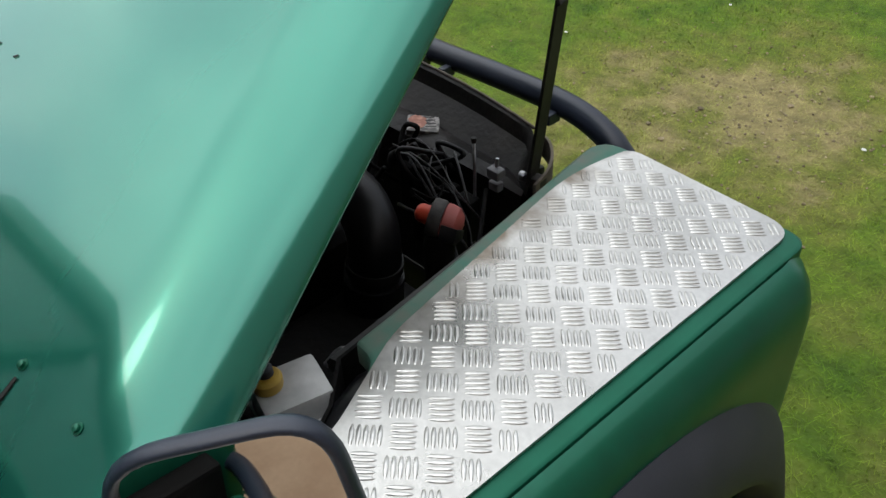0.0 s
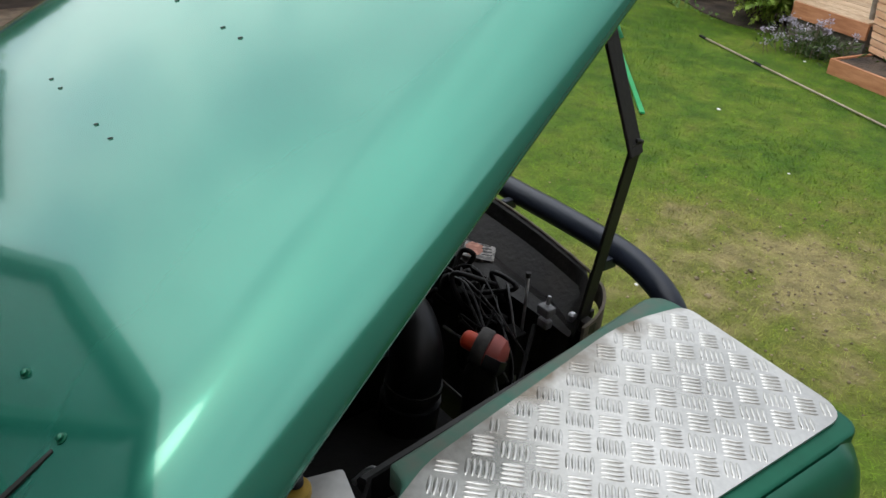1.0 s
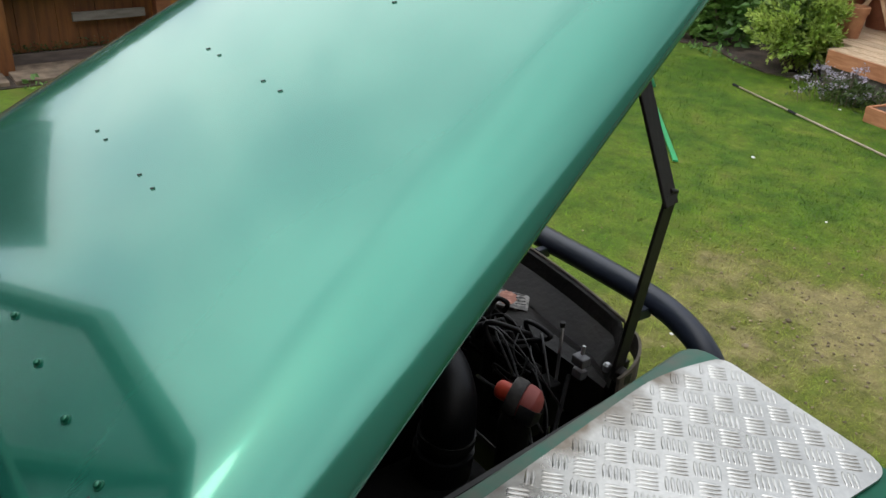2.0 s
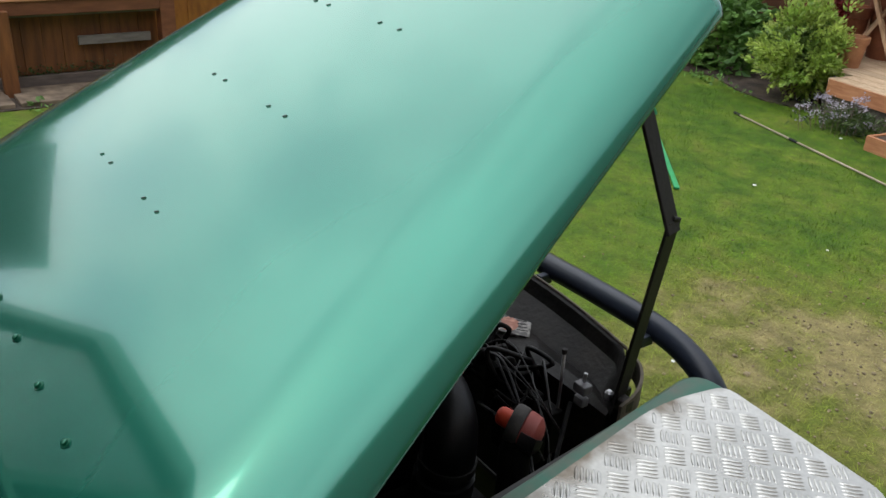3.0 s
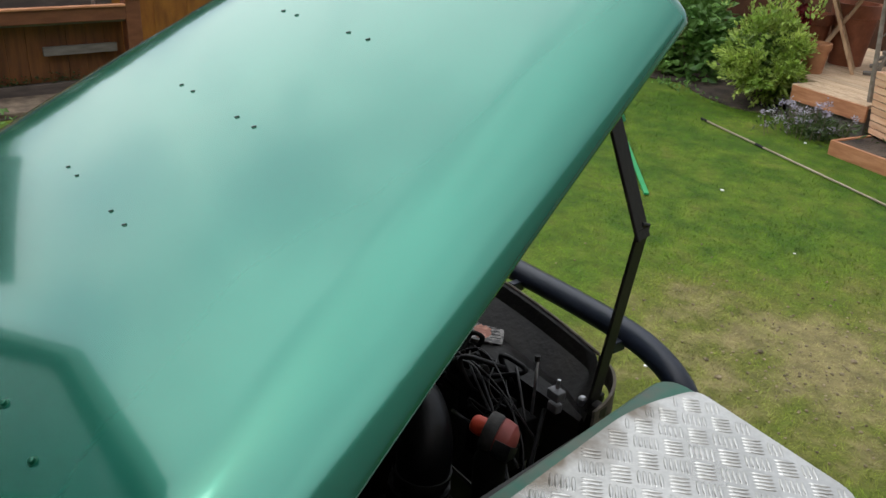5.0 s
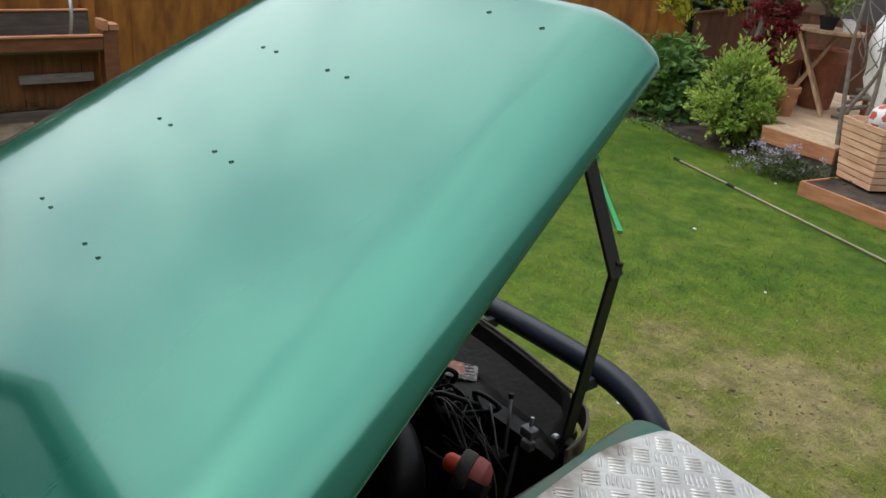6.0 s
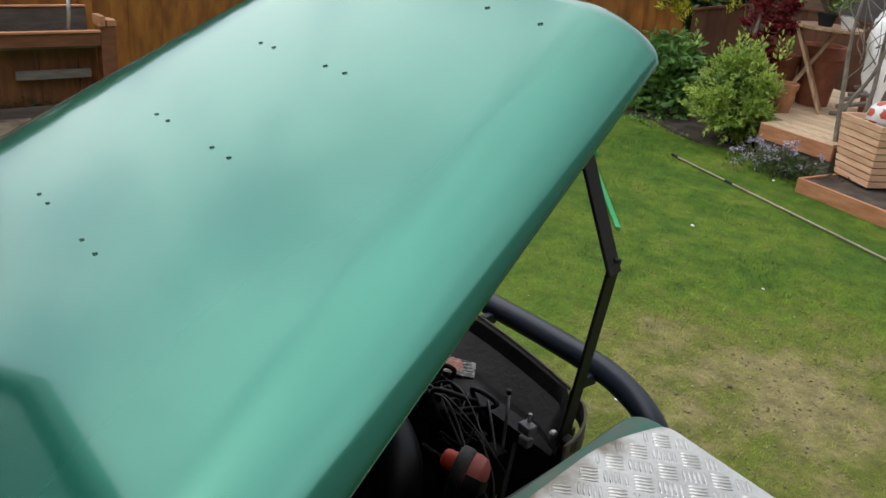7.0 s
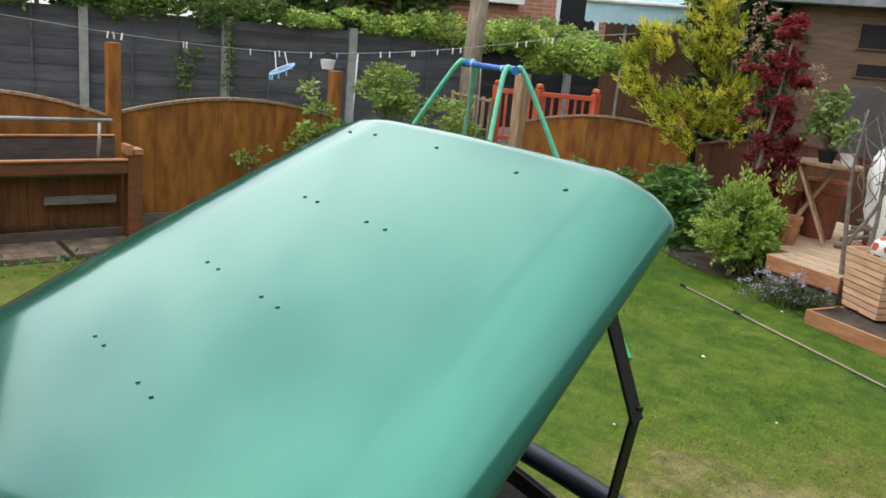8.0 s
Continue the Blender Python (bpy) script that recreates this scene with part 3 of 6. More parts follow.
def bonnet_crown(x, s):
    return -0.013 * (x / 0.5) ** 2 - 0.008 * ((s - 0.45) / 0.5) ** 2


def bonnet_drop(x):
    return 0.056 - 0.002 * max(-1.0, min(1.0, x / 0.25))


def bonnet_skin(x, s):
    """Height of the skin: nearly flat, rolled over at the sides and the front."""
    rx, near = (RX, NEAR) if x > 0 else (RX_FAR, 0.0)
    a, b = max(0.0, (abs(x) - bonnet_half(s, near) + rx) / rx), max(0.0, (s - FRONT + RY) / RY)
    r2 = min(1.0, a * a + b * b)
    quarter = 1 - math.sqrt(max(0.0, 1 - r2))
    # the near side falls away in a long, easy sweep, with a short turn at its lip
    sweep = 0.52 * r2 ** 1.2 + 0.48 * quarter
    share = max(0.0, min(1.0, (x - 0.05) / 0.2)) * a * a / (a * a + b * b + 1e-9)
    return bonnet_crown(x, s) - bonnet_drop(x) * (quarter + (sweep - quarter) * share)


bend = [math.sin(radians(k)) for k in (5, 11, 17, 23, 29, 35, 41, 47, 53, 58, 63, 68, 72.5, 77, 81, 84.5, 87.5, 90)]
bm = bmesh.new()
grid = []
for s_ in [-0.03 + (FRONT - RY + 0.03) * k / 30 for k in range(31)] + [FRONT - RY + RY * b for b in bend]:
    y = max(0.0, (s_ - FRONT + RY) / RY)
    sides = []
    for rx, near in ((RX_FAR, 0.0), (RX, NEAR)):
        flat_, roll_ = bonnet_half(s_, near) - rx, rx * math.sqrt(max(0.0, 1 - y * y))
        sides.append([flat_ * k / 12 for k in range(13)] + [flat_ + roll_ * b for b in bend])
    row = [(-0.984 * x, bonnet_skin(-x, s_)) for x in sides[0][:0:-1]] + [(x, bonnet_skin(x, s_)) for x in sides[1]]
    grid.append([bm.verts.new(on_bonnet(Vector((x, s_, h)))) for x, h in row])
for a, b in zip(grid, grid[1:]):
    for k in range(len(a) - 1):
        if len({a[k], a[k + 1], b[k + 1], b[k]}) == 4:
            bm.faces.new((a[k], a[k + 1], b[k + 1], b[k]))
loop = grid[0][:] + [r[-1] for r in grid[1:]] + grid[-1][-2::-1] + [r[0] for r in grid[-2:0:-1]]
ups = Vector((0, -math.sin(TILT), math.cos(TILT)))
ring = loop
mid_ = on_bonnet(Vector((0, 0.45, -0.1)))
for down, inward in ((0.002, 0.0), (0.005, -0.0003), (0.009, -0.0003), (0.0115, 0.0004), (0.0125, 0.003), (0.012, 0.014)):
    nxt = []
    for v in loop:
        deep = down * (0.45 + 0.12 * max(0.0, min(1.0, (v.co.x + 0.1) / 0.4)))
        nxt.append(bm.verts.new(v.co - ups * deep + (mid_ - v.co).normalized() * inward))
    for k in range(len(loop)):
        bm.faces.new((ring[k], ring[(k + 1) % len(loop)], nxt[(k + 1) % len(loop)], nxt[k]))
    ring = nxt
bmesh.ops.remove_doubles(bm, verts=bm.verts, dist=2e-5)
bmesh.ops.recalc_face_normals(bm, faces=bm.faces)
bmesh.ops.solidify(bm, geom=bm.faces[:], thickness=0.003)
bonnet = part("bonnet", bm, M_PAINT, car, "glossy green bonnet propped open", 55)
part("bonnet_frame", slab(bmesh.new(), [(-0.5, 0.02), (0.5, 0.02), (0.36, 0.84), (-0.36, 0.84)], -0.040, -0.034, on_bonnet), M_BLACK, bonnet)

bolt_bm = bmesh.new()
lathe(bolt_bm, (0, 0, 0), [(0.0058, 0), (0.0058, 0.001), (0.0038, 0.0012), (0.0036, 0.0042), (0.0022, 0.005)], 10)
bolt_me = mesh_of("bolt", bolt_bm, M_PAINT_SIDE, True)
slot_bm = bmesh.new()
lathe(slot_bm, (0, 0, 0), [(0.0034, -0.0005), (0.0032, 0.0004), (0.0022, 0.0008)], 10)
for f in slot_bm.faces:
    f.material_index = 1
box(slot_bm, (-0.0040, -0.0010, 0.0), (0.0024, 0.0010, 0.0017), 0.0004, Matrix.Rotation(radians(35), 4, "Z"))
slot_me = mesh_of("rivet", slot_bm, (M_BLACK, M_PAINT_SIDE), True)
rivets = [(x + shift, s) for s, shift in ((0.266, -0.008), (0.464, 0.0), (0.659, 0.0)) for x in (-0.126, -0.083, 0.067, 0.117)]
rivets += [(-0.268, 0.851), (-0.187, 0.857), (-0.005, 0.862), (0.200, 0.854), (0.307, 0.848)]
for x, s in rivets:
    ob = piece("rivet", slot_me, bonnet, on_bonnet(Vector((x, s, bonnet_skin(x, s)))))
    ob.rotation_euler = (TILT, 0, 0)
for x, s in [(x_, 0.056) for x_ in (0.552, 0.455, 0.352, 0.245, 0.137, 0.026, -0.085, -0.196, -0.307, -0.418, -0.529)]:
    ob = piece("bolt", bolt_me, bonnet, on_bonnet(Vector((x, s, bonnet_skin(x, s)))))
    ob.rotation_euler = (TILT, 0, 0)
for sx in (1, -1):
    part("hinge_strip", slab(bmesh.new(), [(sx * 0.459, -0.02), (sx * 0.466, -0.02), (sx * 0.461, 0.045), (sx * 0.457, 0.045)], bonnet_skin(0.477, 0.02), bonnet_skin(0.477, 0.02) + 0.003, on_bonnet), M_BLACK, bonnet)

# wings
WING = dense(rounded([(0.502, 0.012), (0.578, -0.42), (0.588, -0.489), (0.614, -0.491), (0.640, -0.522), (0.664, -0.59), (0.664, -0.82), (0.811, -0.82), (0.811, 0.010)], [0.05, 0.02, 0.005, 0.010, 0.016, 0.02, 0.01, 0.01, 0.030], 6), 0.05)


def wing_side(sx):
    """The outer panel, with its wheel opening, rounded towards the front."""
    bm = bmesh.new()
    cols = []
    ys = list(np.linspace(-0.82, -0.10, 34)) + list(np.linspace(-0.095, 0.012, 24))
    for y in ys:
        hole = 0.385 ** 2 - (y + 0.42) ** 2
        z0 = max(0.56, 0.6 + math.sqrt(hole)) if hole > 0 else 0.56
        front = max(0.0, y + 0.058)
        z1 = on_wing(Vector((0.82, y, -0.005))).z - 2.2 * front ** 2
        back = 0.07 - math.sqrt(max(0, 0.07 ** 2 - front ** 2))
        col = []
        for k in range(13):
            f_ = 1 - k / 12
            z = z1 - (z1 - z0) * f_ ** 1.7
            q_ = min(1.0, (z1 - z) / 0.075)
            bulge = 0.8125 + 0.040 * math.sqrt(max(0.0, 1 - (1 - q_) ** 2)) - 0.02 * max(0, (0.85 - z) / 0.3)
            col.append(bm.verts.new((sx * (bulge - back), y, z)))
        cols.append(col)
    for a, b in zip(cols, cols[1:]):
        for k in range(12):
            q = (a[k], b[k], b[k + 1], a[k + 1])
            bm.faces.new(q if sx > 0 else q[::-1])
    return bm


def eyebrow(sx):
    bm = bmesh.new()
    rows = []
    for i in range(41):
        a = radians(12 + 180 * i / 40)
        slim = 0.030 * max(0.0, min(1.0, (40 - (12 + 180 * i / 40)) / 28))
        row = []
        for r, x in ((0.375, 0.835), (0.375, 0.885), (0.380, 0.893), (0.392, 0.895), (0.425, 0.884), (0.452, 0.866), (0.464, 0.852), (0.455, 0.838)):
            row.append(bm.verts.new((sx * x, -0.42 + (r - slim * (r > 0.42)) * math.cos(a), 0.6 + (r - slim * (r > 0.42)) * math.sin(a))))
        rows.append(row)
    for a, b in zip(rows, rows[1:]):
        for k in range(8):
            bm.faces.new((a[k], a[(k + 1) % 8], b[(k + 1) % 8], b[k]))
    bm.faces.new(rows[0])
    bm.faces.new(rows[-1][::-1])
    return bm


PLATE = rounded([(0.553, 0.008), (0.538, -0.10), (0.608, -0.458), (0.672, -0.590), (0.672, -0.81), (0.791, -0.81), (0.790, 0.006)], [0.02, 0.06, 0.025, 0.04, 0.01, 0.01, 0.035], 6)


def inside(outline, x, y):
    hit = False
    for (x1, y1), (x2, y2) in zip(outline, outline[1:] + outline[:1]):
        if (y1 > y) != (y2 > y) and x < (x2 - x1) * (y - y1) / (y2 - y1) + x1:
            hit = not hit
    return hit


def treads(sx):
    """Raised five-bar tread: cells of five short bars, turned by turns this way and that."""
    verts, faces = [], []
    D = 0.046
    for k in range(-2, 40):
        for c in range(-2, 14):
            way = (k + c) % 2
            if (k % 2) != (c % 2):
                continue
            cx, cy = 0.8 - (4.95 - c / 2) * D, -0.028 - k / 2 * D
            d = Vector((1, 1)).normalized() if k % 2 == 0 else Vector((1, -1)).normalized()
            e = Vector((-d.y, d.x))
            for b in range(-2, 3):
                m = Vector((cx, cy)) + e * (b * 0.0062)
                if not all(inside(PLATE, *(m + d * q)) for q in (-0.0135, 0.0135)):
                    continue
                base = len(verts)
                for grow, rise in ((1.0, 0.0021), (0.84, 0.0031), (0.6, 0.0034)):
                    for a in range(10):
                        u, w = 0.0128 * math.cos(a * math.pi / 5), 0.0025 * math.sin(a * math.pi / 5)
                        q = m + d * (u * (grow if grow > 0.8 else 0.75)) + e * (w * grow)
                        verts.append(on_wing(Vector((q.x, q.y, rise))))
                for r in (0, 10):
                    faces += [[base + r + a, base + r + (a + 1) % 10, base + r + 10 + (a + 1) % 10, base + r + 10 + a] for a in range(10)]
                faces.append([base + 20 + a for a in range(10)])
    if sx < 0:
        verts = [Vector((-v.x, v.y, v.z)) for v in verts]
        faces = [f[::-1] for f in faces]
    me = bpy.data.meshes.new("raised_tread")
    me.from_pydata([tuple(v) for v in verts], [], faces)
    me.materials.append(M_TREAD)
    me.shade_smooth()
    return me


def mirrored(bm, sx):
    if sx < 0:
        bmesh.ops.scale(bm, vec=(-1, 1, 1), verts=bm.verts)
    return bm


for sx in (1, -1):
    bm = bmesh.new()
    pressed(bm, WING, [(0, -0.03), (0, -0.008), (0.001, -0.0046), (0.003, -0.0032), (0.006, -0.003)], on_wing, (0.70, -0.38))
    wing = part("front_wing", mirrored(bm, sx), M_WING, car, smooth=35)
    part("wing_side_panel", wing_side(sx), M_PAINT_SIDE, wing, smooth=50)
    part("wing_front_panel", one_box((min(sx * 0.52, sx * 0.80), -0.012, 0.56), (max(sx * 0.52, sx * 0.80), 0.006, 1.075), 0.004), M_PAINT_SIDE, wing)
    lamp_bm = bmesh.new()
    lathe(lamp_bm, (sx * 0.64, 0.004, 0.86), [(0.10, 0), (0.10, 0.012), (0.088, 0.02), (0.05, 0.034), (0.01, 0.038)], 24, Matrix.Rotation(radians(-90), 3, "X"))
    part("headlight", lamp_bm, M_GALV, wing, "round headlight", True)
    part("wheel_arch_trim", eyebrow(sx), M_ARCH, wing, "dark grey plastic wheel arch trim", 50)
    plate = part("tread_plate", mirrored(slab(bmesh.new(), PLATE, -0.0015, 0.0022, on_wing), sx), M_ALU, wing, "aluminium tread plate, scuffed along its inner edge")
    part("raised_tread", treads(sx), None, plate, kind="stuff")

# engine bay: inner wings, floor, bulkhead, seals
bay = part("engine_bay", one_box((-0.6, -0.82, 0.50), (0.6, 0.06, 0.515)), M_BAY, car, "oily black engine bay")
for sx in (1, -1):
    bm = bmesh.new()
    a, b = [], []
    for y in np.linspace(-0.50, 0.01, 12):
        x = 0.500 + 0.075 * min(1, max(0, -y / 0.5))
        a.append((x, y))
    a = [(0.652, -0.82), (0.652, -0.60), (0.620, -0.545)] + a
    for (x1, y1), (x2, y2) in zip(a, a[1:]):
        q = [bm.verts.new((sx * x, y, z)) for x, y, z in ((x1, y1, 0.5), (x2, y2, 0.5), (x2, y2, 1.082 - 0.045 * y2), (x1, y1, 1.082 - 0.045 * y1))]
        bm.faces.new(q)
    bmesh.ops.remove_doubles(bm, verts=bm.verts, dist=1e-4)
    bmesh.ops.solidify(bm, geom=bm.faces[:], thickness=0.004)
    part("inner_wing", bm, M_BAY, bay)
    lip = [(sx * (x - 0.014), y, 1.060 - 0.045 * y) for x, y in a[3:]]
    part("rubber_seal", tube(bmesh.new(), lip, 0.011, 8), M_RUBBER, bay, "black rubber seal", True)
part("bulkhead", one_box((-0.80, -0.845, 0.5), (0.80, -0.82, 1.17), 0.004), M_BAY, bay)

# slam panel and grille
bm = bmesh.new()
def recede(x):
    """How far the panel's front falls back towards its rounded corners."""
    return 0.042 * (x / 0.34) ** 2 + 1.0 * max(0.0, abs(x) - 0.335)


prof = [(0.112, 0.985), (0.112, 1.028), (0.107, 1.034), (0.099, 1.030), (0.090, 1.006), (0.035, 0.980), (0.0, 0.992), (-0.03, 0.985), (-0.034, 0.90)]
rows = [[bm.verts.new((x, y - recede(x) * (y + 0.034) / 0.146, z)) for y, z in prof] for x in np.linspace(-0.40, 0.40, 33)]
for a, b in zip(rows, rows[1:]):
    for k in range(len(prof) - 1):
        bm.faces.new((a[k], b[k], b[k + 1], a[k + 1]))
bmesh.ops.solidify(bm, geom=bm.faces[:], thickness=0.003)
slam = part("slam_panel", bm, M_SLAM, car, "black slam panel with a faded sticker", 35)
grille = part("grille", one_box((-0.36, 0.055, 0.60), (0.36, 0.065, 0.975), 0.003), M_BLACK, car, "black slatted grille")
for k in range(9):
    part("grille_slat", one_box((-0.35, 0.064, 0.63 + 0.04 * k), (0.35, 0.080, 0.645 + 0.04 * k), 0.003), M_BLACK, grille)
rim_line = [(x, 0.107 - recede(x) * 0.966, 1.0345) for x in np.linspace(-0.335, 0.335, 25)]
part("rim_edge", tube(bmesh.new(), rim_line, 0.0028, 6), M_DUST, slam, "rubbed dusty edge", "all")
for sx in (1, -1):
    bm = bmesh.new()
    rings = []
    for x, y, z in curve_points([(0.335, 0.068, 1.030), (0.372, 0.056, 1.028), (0.396, 0.036, 1.020), (0.408, 0.010, 1.010), (0.410, -0.02, 1.0)], 4):
        rings.append([bm.verts.new((sx * (x + u), y + u * 0.6, z + w)) for u, w in ((0, -0.035), (0.004, -0.035), (0.004, 0.004), (0.0, 0.004))])
    for q, r in zip(rings, rings[1:]):
        for k in range(4):
            bm.faces.new((q[k], q[(k + 1) % 4], r[(k + 1) % 4], r[k]))
    bm.faces.new(rings[0])
    bm.faces.new(rings[-1])
    part("corner_flange", bm, M_DUST, slam, "dusty curved flange", 35)
label_bm = slab(bmesh.new(), rounded([(0.098, 0.009), (0.135, -0.030), (0.182, 0.002), (0.146, 0.038)], 0.006, 3), 0.988, 0.9945)
sticker = part("sticker", label_bm, M_STICKER_W, slam, "faded torn orange and white sticker")
rs = random.Random(3)
rag = []
for k in range(26):
    a = 2 * math.pi * k / 26
    u, w = (0.024 + rs.uniform(-0.005, 0.002)) * math.cos(a), (0.017 + rs.uniform(-0.004, 0.002)) * math.sin(a)
    rag.append((0.130 + 0.8 * u + 0.6 * w, 0.001 - 0.6 * u + 0.8 * w))
part("orange_patch", slab(bmesh.new(), rag, 0.9944, 0.9950), M_STICKER, sticker, "faded orange patch")
for k in range(4):
    c = Vector((0.134 + 0.0085 * k, 0.027 - 0.0065 * k, 0))
    part("print_bar", slab(bmesh.new(), [(c.x + u * 0.72 - w * 0.7, c.y + u * 0.66 + w * 0.75) for u, w in ((-0.011, -0.0012), (0.008, -0.0012), (0.008, 0.0012), (-0.011, 0.0012))], 0.9944, 0.9949), M_BLACK, sticker)


# bull bar
BARX = [(0.0, 1.018), (0.16, 1.021), (0.30, 1.019), (0.372, 1.004), (0.421, 0.976), (0.454, 0.930), (0.466, 0.86), (0.468, 0.75), (0.468, 0.55)]
bar = part("bull_bar", tube(bmesh.new(), curve_points([(-x, 0.18, z + 0.001) for x, z in BARX[:0:-1]] + [(x, 0.18, z + 0.001) for x, z in BARX], 6), 0.0222, 20), M_BAR, car, "black tubular bull bar", "all")
part("cross_tube", tube(bmesh.new(), [(-0.47, 0.18, 0.74), (0.47, 0.18, 0.74)], 0.022, 14), M_BAR, bar, smooth="all")
for x in (-0.2, 0.2):
    part("upright_tube", tube(bmesh.new(), [(x, 0.18, 0.74), (x, 0.18, 0.53)], 0.022, 14), M_BAR, bar, smooth="all")
for x in (-0.30, -0.02, 0.045, 0.300):
    part("lamp_tab", one_box((x - 0.007, 0.138, 0.996), (x + 0.007, 0.168, 1.016), 0.002), M_BAR, bar)
part("bumper", one_box((-0.66, 0.10, 0.42), (0.66, 0.22, 0.54), 0.012), M_BLACK, car, "black steel bumper")


# bonnet stay: two flat links and a pivot
def link(a, b, width, thick, name, parent, past=0.008):
    a, b = Vector(a), Vector(b)
    d = b - a
    m = Matrix.Translation(a) @ d.to_track_quat("Z", "Y").to_matrix().to_4x4()
    return part(name, one_box((-width / 2, -thick / 2, -0.008), (width / 2, thick / 2, d.length + past), 0.0015, m), M_BLACK, parent)


JOINT = Vector((0.427, 0.008, 1.303))
stay = link((0.392, 0.0, 1.00), JOINT, 0.033, 0.005, "bonnet_stay", car, -0.002)
tagged(stay, "black folding steel bonnet stay")
link(JOINT + Vector((0.003, -0.006, -0.01)), (0.342, -0.02, 1.50), 0.033, 0.005, "upper_link", stay)
pv = bmesh.new()
lathe(pv, JOINT, [(0.0035, -0.005), (0.0035, 0.004), (0.0015, 0.005)], 10, Matrix.Rotation(radians(75), 3, "X"))
part("pivot", pv, M_BLACK, stay, smooth=True)
part("stay_bracket", one_box((0.392, -0.010, 0.985), (0.414, 0.010, 1.006), 0.004), M_SLAM, stay)
bm = bmesh.new()
lathe(bm, (0.372, 0.0, 0.994), [(0.007, -0.006), (0.007, 0.004), (0.004, 0.007)], 8)
part("stay_bolt", bm, M_STEEL, stay, "bare steel bolt", 35)

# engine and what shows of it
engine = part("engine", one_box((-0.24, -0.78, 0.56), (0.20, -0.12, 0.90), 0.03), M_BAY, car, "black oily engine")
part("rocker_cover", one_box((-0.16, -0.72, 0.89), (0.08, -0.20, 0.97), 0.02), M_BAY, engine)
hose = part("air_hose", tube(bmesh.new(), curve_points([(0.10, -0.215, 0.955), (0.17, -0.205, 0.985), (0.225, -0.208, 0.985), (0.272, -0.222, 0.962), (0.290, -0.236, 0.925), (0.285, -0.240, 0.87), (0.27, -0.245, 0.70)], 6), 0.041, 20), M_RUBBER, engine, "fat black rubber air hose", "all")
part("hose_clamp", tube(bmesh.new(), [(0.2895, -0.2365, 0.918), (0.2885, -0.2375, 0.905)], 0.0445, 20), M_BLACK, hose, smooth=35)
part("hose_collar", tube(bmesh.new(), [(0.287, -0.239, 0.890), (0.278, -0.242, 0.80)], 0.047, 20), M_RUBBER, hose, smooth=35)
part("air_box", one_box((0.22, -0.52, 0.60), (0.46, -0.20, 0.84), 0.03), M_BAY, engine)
FILL = Vector((0.314, -0.167, 0.985))
filler = Vector((0.073, 0.040, -0.018)).to_track_quat("Z", "Y").to_matrix()
bm = bmesh.new()
lathe(bm, FILL, [(0.008, -0.002), (0.0125, 0.001), (0.0145, 0.006), (0.0150, 0.026), (0.012, 0.029)], 20, filler)
red = part("red_bottle", bm, M_RED, car, "red plastic filler with a black band", 35)
bm = bmesh.new()
lathe(bm, FILL, [(0.018, 0.020), (0.0275, 0.021), (0.0295, 0.025), (0.0295, 0.037), (0.0275, 0.041), (0.018, 0.042)], 24, filler)
part("band", bm, M_BAND, red, "worn grey rubber band", 35)
bm = bmesh.new()
lathe(bm, FILL, [(0.024, 0.040), (0.0275, 0.043), (0.0275, 0.050), (0.0250, 0.061), (0.016, 0.069), (0.005, 0.072)], 24, filler)
part("cap", bm, M_PINK, red, "faded red domed cap", 35)
# the dark cradle that holds its lower half
axis = Vector((0.073, 0.040, -0.018)).normalized()
toward_side = Vector((0.57, -0.82, 0.0))
rise_ = axis.cross(toward_side).normalized()
rise_ = rise_ if rise_.z > 0 else -rise_
bm = bmesh.new()
rings = []
for a in np.linspace(radians(-150), radians(24), 14):
    out_ = toward_side * math.cos(a) + rise_ * math.sin(a)
    rings.append([bm.verts.new(FILL + axis * h + out_ * r) for h, r in ((0.041, 0.0290), (0.041, 0.0320), (0.066, 0.0310), (0.075, 0.0190), (0.075, 0.0165), (0.065, 0.0285))])
for q, r in zip(rings, rings[1:]):
    for k in range(6):
        bm.faces.new((q[k], q[(k + 1) % 6], r[(k + 1) % 6], r[k]))
bm.faces.new(rings[0])
bm.faces.new(rings[-1])
part("cradle", bm, M_WIRE, red, "worn black cradle", 40)
bm = bmesh.new()
lathe(bm, (0.350, -0.160, 0.84), [(0.022, 0), (0.024, 0.01), (0.024, 0.10), (0.018, 0.118), (0.010, 0.122)], 20)
part("bottle_body", bm, M_BAY, red, "black bottle", 40)

dip = part("dipstick", tube(bmesh.new(), [(0.317, -0.05, 1.055), (0.318, -0.05, 1.0), (0.322, -0.055, 0.93), (0.33, -0.07, 0.80)], 0.0027, 8), M_STEEL, engine, "thin steel dipstick", "all")
part("dipstick_grip", tube(bmesh.new(), [(0.317, -0.05, 1.053), (0.317, -0.05, 1.061)], 0.0042, 8), M_BLACK, dip)
conn = part("connector", one_box((0.350, -0.058, 1.010), (0.374, -0.040, 1.026), 0.003), M_CONN, car, "grey wiring connector on a black stalk")
part("connector_foot", one_box((0.352, -0.056, 0.988), (0.372, -0.042, 1.003), 0.003), M_CONN, conn)
part("connector_stalk", tube(bmesh.new(), [(0.362, -0.048, 1.028), (0.362, -0.046, 1.042)], 0.003, 8), M_STEEL, conn)
part("brace_rod", tube(bmesh.new(), [(0.352, -0.06, 0.99), (0.40, -0.13, 0.92)], 0.0036, 8), M_RUBBER, engine)
rng = random.Random(5)
